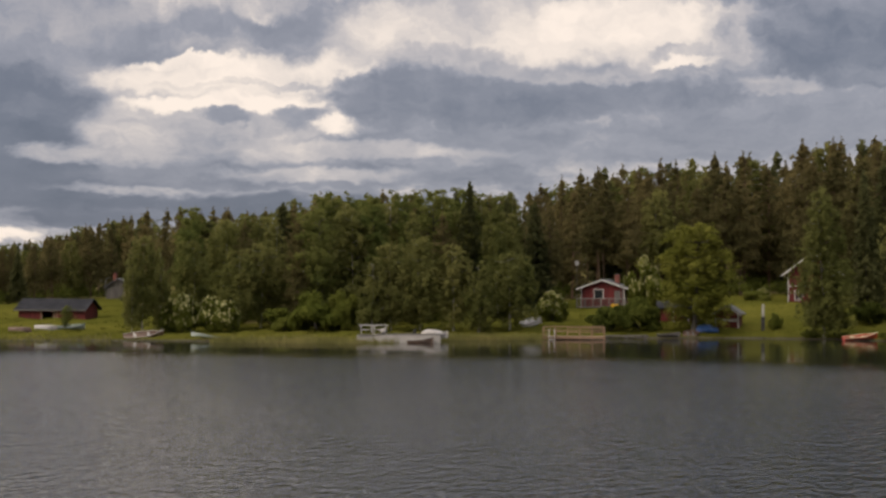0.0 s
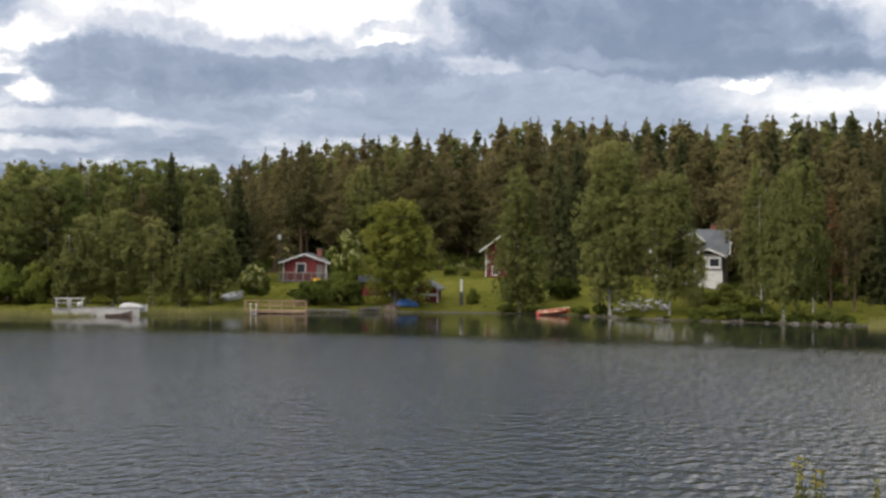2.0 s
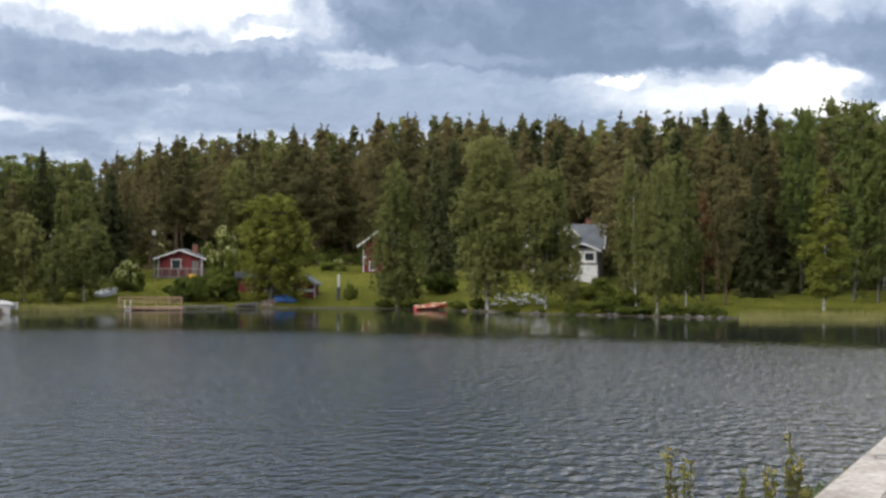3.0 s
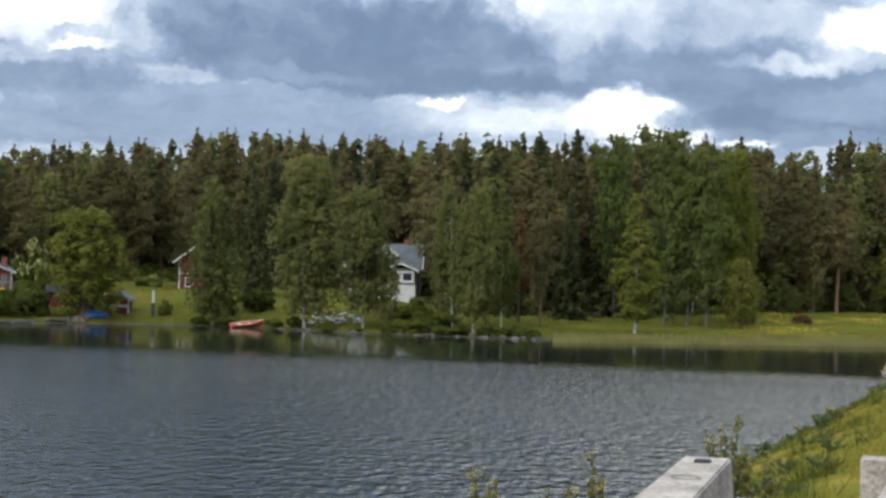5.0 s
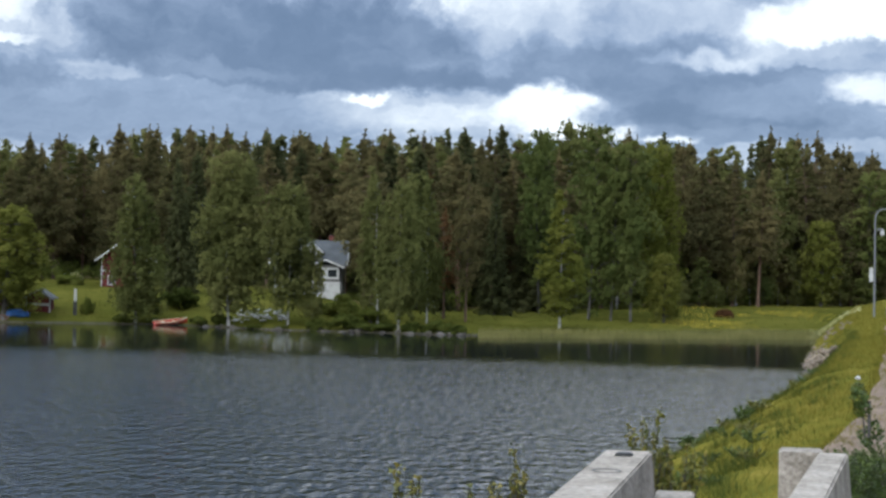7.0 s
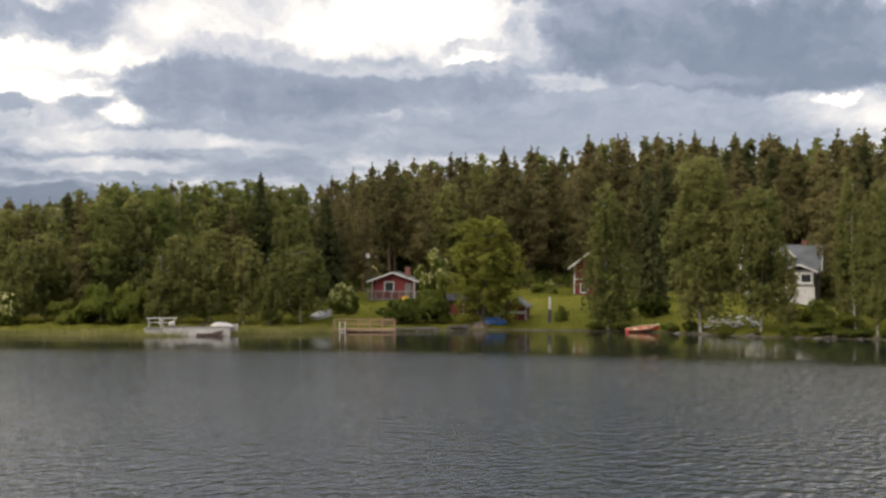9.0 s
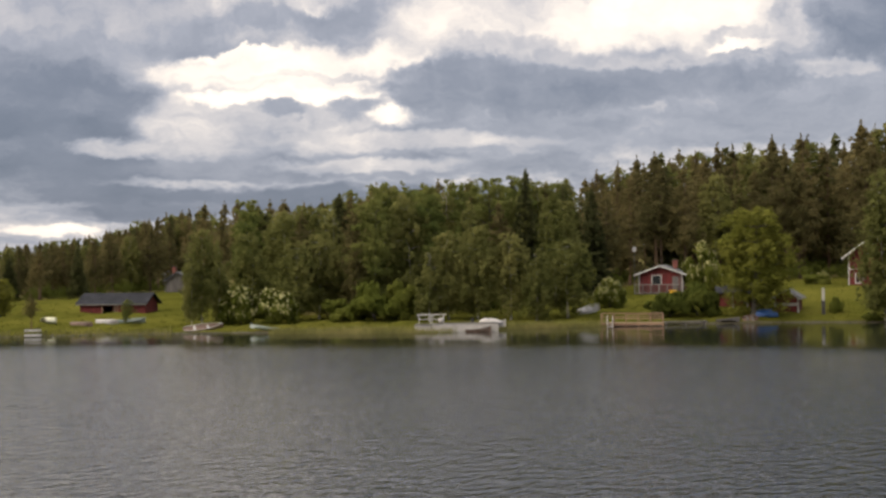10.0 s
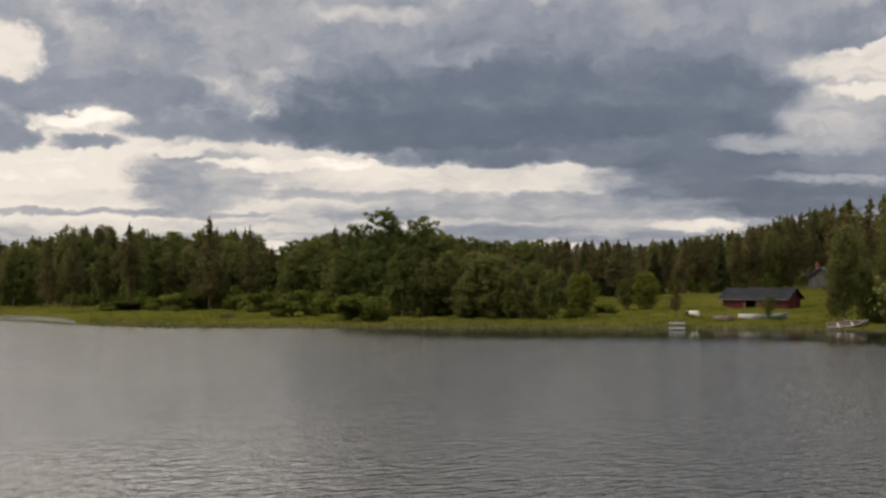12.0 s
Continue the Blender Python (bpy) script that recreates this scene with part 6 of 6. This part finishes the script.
# loose things on land
pole = thing("lantern_pole", ground_at(-5.05, 214.0), -5, "thin pole with a pale square lantern above the cabin", "lamp")
part("pole", tube([Vector((0, 0, -0.3)), Vector((0, 0, 5.4))], [0.05, 0.04], 7), GREY_WOOD, pole)
part("lantern", box(-0.25, 0.25, -0.22, 0.22, 5.35, 6.0, bevel=0.05), WHITE_WOOD, pole, "pale square lantern")
part("cap", box(-0.3, 0.3, -0.27, 0.27, 6.0, 6.07), GREY_WOOD, pole)
pump = thing("white_topped_post", ground_at(-11.79, 187.0), -12, "dark post with a white upper half on the lawn", "post")
part("post", box(-0.22, 0.22, -0.22, 0.22, -0.2, 1.6, bevel=0.04), DARK_METAL, pump)
part("sleeve", box(-0.15, 0.15, -0.15, 0.15, 1.6, 3.1, bevel=0.04), WHITE_WOOD, pump, "white upper half")
hay = thing("brown_heap", ground_at(-35.5, 209.0), 0, "brown rounded heap of old hay on the meadow", "hay heap")
bm = bmesh.new()
bmesh.ops.create_icosphere(bm, subdivisions=4, radius=1.0)
for v in bm.verts:
    v.co += Vector((noise.noise(v.co * 2.1), noise.noise(v.co * 2.4 + Vector((3, 0, 0))), noise.noise(v.co * 4.1) * 0.7)) * 0.16
    v.co = Vector((v.co.x * 1.35, v.co.y * 1.2, max(-0.1, v.co.z * 1.05 + 0.1)))
part("heap", bm, PEAT, hay)
hide = thing("slatted_crate", ground_at(33.42, 200.0), 33, "small brown slatted crate standing on the meadow", "crate")
for z in (0.08, 0.3):
    part("slat", box(-0.8, 0.8, -0.5, -0.45, z, z + 0.15), DARK_WOOD, hide)
for x in (-0.8, 0, 0.8):
    part("post", box(x - 0.06, x + 0.06, -0.45, -0.33, -0.2, 0.5), DARK_WOOD, hide)

# ---- the road bank ----
def stone_mesh(seed):
    bm = bmesh.new()
    bmesh.ops.create_icosphere(bm, subdivisions=1, radius=0.5)
    for v in bm.verts:
        v.co *= 1 + 0.45 * noise.noise(v.co * 1.9 + Vector((seed * 3.7, 0, 0)))
        v.co.z *= 0.7
    me = bpy.data.meshes.new("stone")
    bm.to_mesh(me)
    bm.free()
    me.materials.append(STONE)
    return me


STONES = [stone_mesh(i) for i in range(6)]
for i in range(150):
    v = random.triangular(98, 146, 112) if i < 110 else random.uniform(140, 172) if i < 128 else random.uniform(46, 84)
    u = float(bank_edge(v)) + (random.triangular(-0.8, 1.4, 0.0) if i < 110 else random.uniform(1.0, 3.2) if i < 128 else random.uniform(-0.4, 0.4))
    ob = new("stone", STONES[i % 6])
    size = random.uniform(0.35, 1.15) * (1.0 if v < 124 else 0.6) if i < 128 else random.uniform(0.25, 0.6)
    ob.matrix_world = Matrix.Translation(bank_place(u, v, 0.05)) @ Euler((random.uniform(-0.4, 0.4), random.uniform(-0.4, 0.4), random.uniform(0, 6))).to_matrix().to_4x4() @ Matrix.Diagonal((size, size, size, 1))
    tagged(ob, "pale broken stone of the bank's riprap", "stone", "riprap stones")


PALE_STONES = [me.copy() for me in STONES]
for me in PALE_STONES:
    me.materials.clear()
    me.materials.append(PALE_STONE)
for i in range(64):
    az = random.uniform(-17.5, -19.4)
    ob = new("stone", PALE_STONES[i % 6])
    size = random.uniform(0.3, 0.8)
    ob.matrix_world = Matrix.Translation(ground_at(az, random.uniform(175.0, 185.0))) @ Matrix.Rotation(random.uniform(0, 6), 4, "Z") @ Matrix.Diagonal((size * 1.2, size, size, 1))
    tagged(ob, "whitish stone in the rockery below the white house", "stone", "rockery stones")
# dark boulders under the bank where the birches stand
WET_STONES = [me.copy() for me in STONES]
for me in WET_STONES:
    me.materials.clear()
    me.materials.append(WET_STONE)
for i in range(46):
    az = random.uniform(-16.3, -26.2)
    ob = new("stone", WET_STONES[i % 6])
    size = random.uniform(0.3, 0.9)
    ob.matrix_world = Matrix.Translation(ground_at(az, float(shore(az)) + random.uniform(-0.4, 1.4))) @ Matrix.Rotation(random.uniform(0, 6), 4, "Z") @ Matrix.Diagonal((size * 1.4, size, size, 1))
    tagged(ob, "wet brown stone at the water's edge", "stone", "shore stones")


def street_lamp(place, height, turn, label):
    lamp = thing("street_lamp", place, turn, label, "street lamp", "street lamps")
    part("pole", tube([Vector((0, 0, -0.3)), Vector((0, 0, height - 0.9)), Vector((0.15, 0, height - 0.35)), Vector((0.6, 0, height - 0.08)), Vector((1.5, 0, height))], [0.1, 0.075, 0.065, 0.055, 0.05], 8), STEEL, lamp)
    part("lamp_head", box(1.4, 2.1, -0.14, 0.14, height - 0.08, height + 0.1, bevel=0.03), STEEL, lamp, "grey lamp head")
    return lamp


lamp = street_lamp(polar(-40.76, 155, 2.9), 10.5, -32, "grey street lamp with a bracket arm and white box")
part("box", box(-0.5, -0.15, -0.18, 0.18, 3.4, 4.8, bevel=0.04), WHITE_WOOD, lamp, "white cabinet on the pole")
part("side_lamp", box(0.2, 0.75, -0.12, 0.12, 8.4, 8.6), STEEL, lamp)
part("side_bulb", box(0.5, 0.85, -0.15, 0.15, 7.9, 8.4, bevel=0.05), WHITE_WOOD, lamp)
street_lamp(polar(-42.4, 205, 3.6), 9.6, -35, "grey street lamp further along the road")
bollard = thing("marker_post", polar(-41.55, 140, 3.2), -41, "thin pale road marker post", "marker post")
part("post", tube([Vector((0, 0, -0.2)), Vector((0, 0, 2.0))], [0.05, 0.05], 6), STEEL, bollard)
part("reflector", box(-0.3, 0.2, -0.06, 0.06, 1.75, 2.15), GREY_WOOD, bollard)


def guard_rail():
    ob = tagged(new("guard_rail"), "pale steel guard rail along the road edge", "guard rail")
    path = [(2.2, 141), (2.35, 137), (2.8, 133.5), (4.0, 131), (6.0, 129), (8.0, 127), (10.0, 125), (12.0, 123)]
    for a, c in zip(path, path[1:]):
        p, q = bank_place(*a, 0), bank_place(*c, 0)
        for z in (0.42, 0.85):
            part("rail", tube([p + Vector((0, 0, z)), q + Vector((0, 0, z))], [0.07, 0.07], 6), STEEL, ob)
        for f in (0.0, 0.33, 0.67):
            o = p.lerp(q, f)
            part("post", tube([o - Vector((0, 0, 0.2)), o + Vector((0, 0, 0.9))], [0.06, 0.06], 6), STEEL, ob)
    return ob


guard_rail()

def pebbles():
    """Loose stones on the track, too many to count."""
    base = STONES[0]
    co = np.empty(len(base.vertices) * 3, np.float32)
    base.vertices.foreach_get("co", co)
    co = co.reshape(-1, 3)
    tri = np.array([p.vertices[:] for p in base.polygons])
    v = 24 + 70 * rng.uniform(0, 1, 900) ** 1.5
    u = np.interp(v, (28, 38, 51, 90), (-0.8, 0.0, 0.6, 1.5)) + rng.uniform(0, 1, 900) * 3.2
    size = 0.02 + 0.11 * rng.uniform(0, 1, 900) ** 5
    p = np.outer(v, np.array(ALONG)) + np.outer(u, np.array(ACROSS))
    p[:, 2] = bank_height(u, v) + 0.03
    tris = (co[None, :, :] * size[:, None, None] + p[:, None, :])[:, tri].reshape(-1, 3, 3)
    tagged(new("pebbles", patches("pebbles", tris, [GRAVEL])), "loose pale pebbles on the gravel track", "pebbles", kind="stuff")


pebbles()

# concrete barriers by the bridge end
def barrier(name, near, far, top, wide, foot, label):
    """A barrier between two plan points, its top at a height, flaring to its foot."""
    a, c = Vector(near), Vector(far)
    run = c - a
    ob = thing(name, (a.x, a.y, 0), math.degrees(math.atan2(-run.x, run.y)), label, "barrier", "concrete barriers")
    length = run.length
    bm = bmesh.new()
    ring = [(-wide / 2, top), (wide / 2, top), (wide / 2 + 0.04, top - 0.5), (foot, top - 0.85), (foot, top - 2.4), (-foot, top - 2.4), (-foot, top - 0.85), (-wide / 2 - 0.04, top - 0.5)]
    f0 = [bm.verts.new((x, 0, z)) for x, z in ring]
    f1 = [bm.verts.new((x, length, z)) for x, z in ring]
    bm.faces.new(f0)
    bm.faces.new(f1[::-1])
    k = len(ring)
    for i in range(k):
        bm.faces.new((f0[(i + 1) % k], f0[i], f1[i], f1[(i + 1) % k]))
    bmesh.ops.bevel(bm, geom=list(bm.edges), offset=0.012, segments=2, affect="EDGES")
    bmesh.ops.recalc_face_normals(bm, faces=bm.faces)
    part("body", bm, CONCRETE, ob)
    if wide > 0.25:
        part("lifting_eye", box(-0.05, 0.06, length - 0.4, length - 0.28, top - 0.01, top + 0.022, bevel=0.008), DARK_METAL, ob, "dark iron lifting eye")
        bm = bmesh.new()
        for i in range(16):
            q0, q1 = math.tau * i / 16, math.tau * (i + 1) / 16
            tube([Vector((0.09 * math.cos(q0), length - 1.25 + 0.09 * math.sin(q0), top)), Vector((0.09 * math.cos(q1), length - 1.25 + 0.09 * math.sin(q1), top))], [0.007, 0.007], 5, bm)
        part("lifting_socket", bm, GREY_WOOD, ob, "round rim of a lifting socket")
    return ob


barrier("concrete_barrier", (3.75, 6.7), (5.86, 9.36), 4.8, 0.33, 0.34, "long weathered pale concrete barrier by the water")
barrier("concrete_barrier", (4.81, 6.16), (6.98, 8.51), 4.84, 0.2, 0.22, "narrow weathered concrete barrier beside the gravel")
block = thing("concrete_block", polar(-38.22, 11.05, 0), -38.2, "square grey concrete end block", "barrier", "concrete barriers")
part("body", box(-0.15, 0.15, 0, 0.32, 2.4, 4.83, bevel=0.012), CONCRETE, block)
slab = thing("concrete_slab", polar(-33.6, 11.0, 0), -36, "low pale concrete slab at the barrier's foot", "slab")
part("body", box(-0.12, 0.16, -0.5, 0.25, 2.2, 4.5, bevel=0.012), CONCRETE, slab)


# ---- plants close to the bridge ----
def sapling(name, place, stems, tall, reach, leaf, count, mat, label, stem_mat=GREY_BARK):
    ob = thing(name, place, random.uniform(0, 360), label, "shrub")
    bm = bmesh.new()
    pts, out = [], []
    for i in range(stems):
        ang, r = 6.28 * i / stems + random.uniform(-0.3, 0.3), reach * random.uniform(0.4, 1.0)
        h = tall * random.uniform(0.75, 1.0)
        curve = [Vector((math.cos(ang) * r * q ** 1.4, math.sin(ang) * r * q ** 1.4, h * q)) for q in (0, 0.35, 0.7, 1.0)]
        before = len(bm.verts)
        tube(curve, [0.012, 0.01, 0.007, 0.003], 5, bm)
        bm.verts.ensure_lookup_table()
        if i:
            bm.faces.new((bm.verts[0], bm.verts[before], bm.verts[before + 1]))
        for q in np.linspace(0.35, 1.0, count):
            k = min(2, int(q * 3))
            c = curve[k].lerp(curve[k + 1], max(0.0, min(1.0, q * 3 - k)))
            pts.append(np.array(c) + rng.normal(0, leaf * 0.75, 3))
            out.append(rng.normal(0, 1, 3) + np.array([0, 0, 0.6]))
    part("stem", bm, stem_mat, ob)
    part_mesh("leaves", patches("leaves", leaf_sprays(np.array(pts), np.array(out), leaf, 0.5, 1.5), [mat]), ob)
    return ob


LEAF_NEAR = material("sapling_leaves", [(0.06, 0.068, 0.012), (0.115, 0.112, 0.018), (0.18, 0.145, 0.028)], 0.5, 3.0, leafy=0.35, island=0.8)
LEAF_DARK = material("shrub_leaves", [(0.02625, 0.044, 0.0072), (0.0525, 0.076, 0.0112), (0.0825, 0.108, 0.016)], 0.5, 3.0, leafy=0.3, island=0.7)


def near_place(az, el, dist):
    return polar(az, dist, EYE + dist * math.tan(radians(el)))


for az, el, dist, tall, stems, reach in ((-23.57, -6.75, 11.0, 1.2, 2, 0.05), (-24.08, -7.2, 11.0, 1.1, 3, 0.07), (-25.91, -7.4, 11.0, 1.1, 3, 0.08), (-27.13, -7.2, 11.0, 1.1, 3, 0.07), (-26.6, -7.7, 11.0, 1.0, 3, 0.12),
                                         (-28.09, -6.0, 11.0, 1.4, 2, 0.05), (-27.95, -6.3, 11.0, 1.3, 3, 0.05), (-28.35, -7.5, 11.0, 1.0, 3, 0.1)):
    tip = near_place(az, el, dist)
    sapling("willow_sapling", tip - Vector((0, 0, tall)), stems, tall, reach, 0.021, 60, LEAF_NEAR, "yellow-green willow sapling beside the bridge")
for az, el, dist, tall in ((-32.68, -4.5, 14.0, 1.9), (-32.75, -5.0, 14.0, 1.7), (-33.5, -4.85, 14.2, 1.6), (-33.94, -5.35, 14.0, 1.3)):
    tip = near_place(az, el, dist)
    sapling("birch_sapling", tip - Vector((0, 0, tall)), 6, tall, 0.26, 0.026, 62, LEAF_NEAR, "thin young birch sapling beside the barrier")
for i in range(16):
    az, dist = -39.4 - 4.4 * (i / 15), random.uniform(21, 26)
    u, v = dist * math.sin(radians(-az - 40.3)), dist * math.cos(radians(-az - 40.3))
    sapling("green_shrub", bank_place(u, v, -0.05), 16, random.uniform(0.6, 1.05), 0.6, 0.019, 90, LEAF_DARK, "dense dark green shrub beside the gravel")
for i in range(84):
    v = 30 + 64 * random.random() ** 1.5
    u = float(bank_edge(v)) * (random.uniform(0.84, 0.96) if i % 3 else random.uniform(0.55, 0.85))
    sapling("green_shrub", bank_place(u, v, -0.08), 9, random.uniform(0.25, 0.6), 0.5, 0.045, 30, (LEAF_DARK, LEAF_NEAR)[i % 5 == 0], "low leafy weed bush at the water's edge")
for i in range(13):
    az, dist = random.uniform(-32.4, -36.6), random.uniform(26, 44)
    u, v = dist * math.sin(radians(-az - 40.3)), dist * math.cos(radians(-az - 40.3))
    if u > float(bank_edge(v)) + 0.2:
        sapling("green_shrub", bank_place(u, v, -0.05), 8, random.uniform(0.2, 0.42), 0.4, 0.025, 40, (LEAF_DARK, LEAF_NEAR)[i % 3 == 0], "leafy green weed on the road bank")
feet = []
for i in range(46):
    az, dist, high = random.uniform(-43.8, -39.3), random.uniform(20.5, 26.5), random.uniform(0.0, 0.38)
    for k in range(190):
        ang, r = random.uniform(0, 6.28), min(1.4, abs(random.gauss(0, 0.55)))
        u, v = dist * math.sin(radians(-az - 40.3)) + 0.42 * r * math.cos(ang), dist * math.cos(radians(-az - 40.3)) + 0.6 * r * math.sin(ang)
        feet.append(bank_place(u, v, -0.05 + high * max(0.0, 1 - r * r) * random.uniform(0.2, 1.0)))
blades("green_weeds", np.array(feet), 0.42, 0.012, LEAF_DARK, "thick green weeds beside the gravel", "weeds", 0.6)
young = thing("staked_tree", bank_place(0.05, 31.0, 0.0), 0, "young tree tied to a wooden stake by the gravel", "tree")
part("trunk", tube([Vector((0.1, 0, -0.1)), Vector((0.02, 0, 0.6)), Vector((-0.12, 0, 1.35))], [0.022, 0.018, 0.008], 6), GREY_BARK, young)
part("stake", box(0.14, 0.18, -0.02, 0.02, -0.2, 0.95), GREY_WOOD, young, "grey wooden stake")
pts, out = ball_cloud([(-0.08, 0, 1.0), (-0.12, 0, 1.2), (-0.02, 0, 0.8), (0.35, 0.1, 0.35), (0.2, 0.1, 0.25)], [(0.2, 0.2, 0.2), (0.14, 0.14, 0.15), (0.19, 0.19, 0.16), (0.25, 0.2, 0.22), (0.2, 0.2, 0.2)], [150, 80, 100, 90, 70])
part_mesh("crown", patches("crown", leaf_sprays(pts, out, 0.04, 0.6, 1.4), [LEAF_DARK]), young)
bm = bmesh.new()
bmesh.ops.create_icosphere(bm, subdivisions=2, radius=0.06, matrix=Matrix.Translation((-0.12, 0, 1.4)))
for v in bm.verts:
    v.co.z = 1.4 + (v.co.z - 1.4) * 0.6
part("tag", bm, WHITE_WOOD, young, "small white blossom at the tip")
stake = thing("metal_stake", bank_place(0.78, 31.0, 0.0), 0, "thin dark metal stake in the gravel", "stake")
part("rod", tube([Vector((0, 0, -0.2)), Vector((0, 0, 0.86))], [0.022, 0.02], 6), DARK_METAL, stake)
part("cap", box(-0.03, 0.03, -0.03, 0.03, 0.86, 0.9), DARK_METAL, stake)
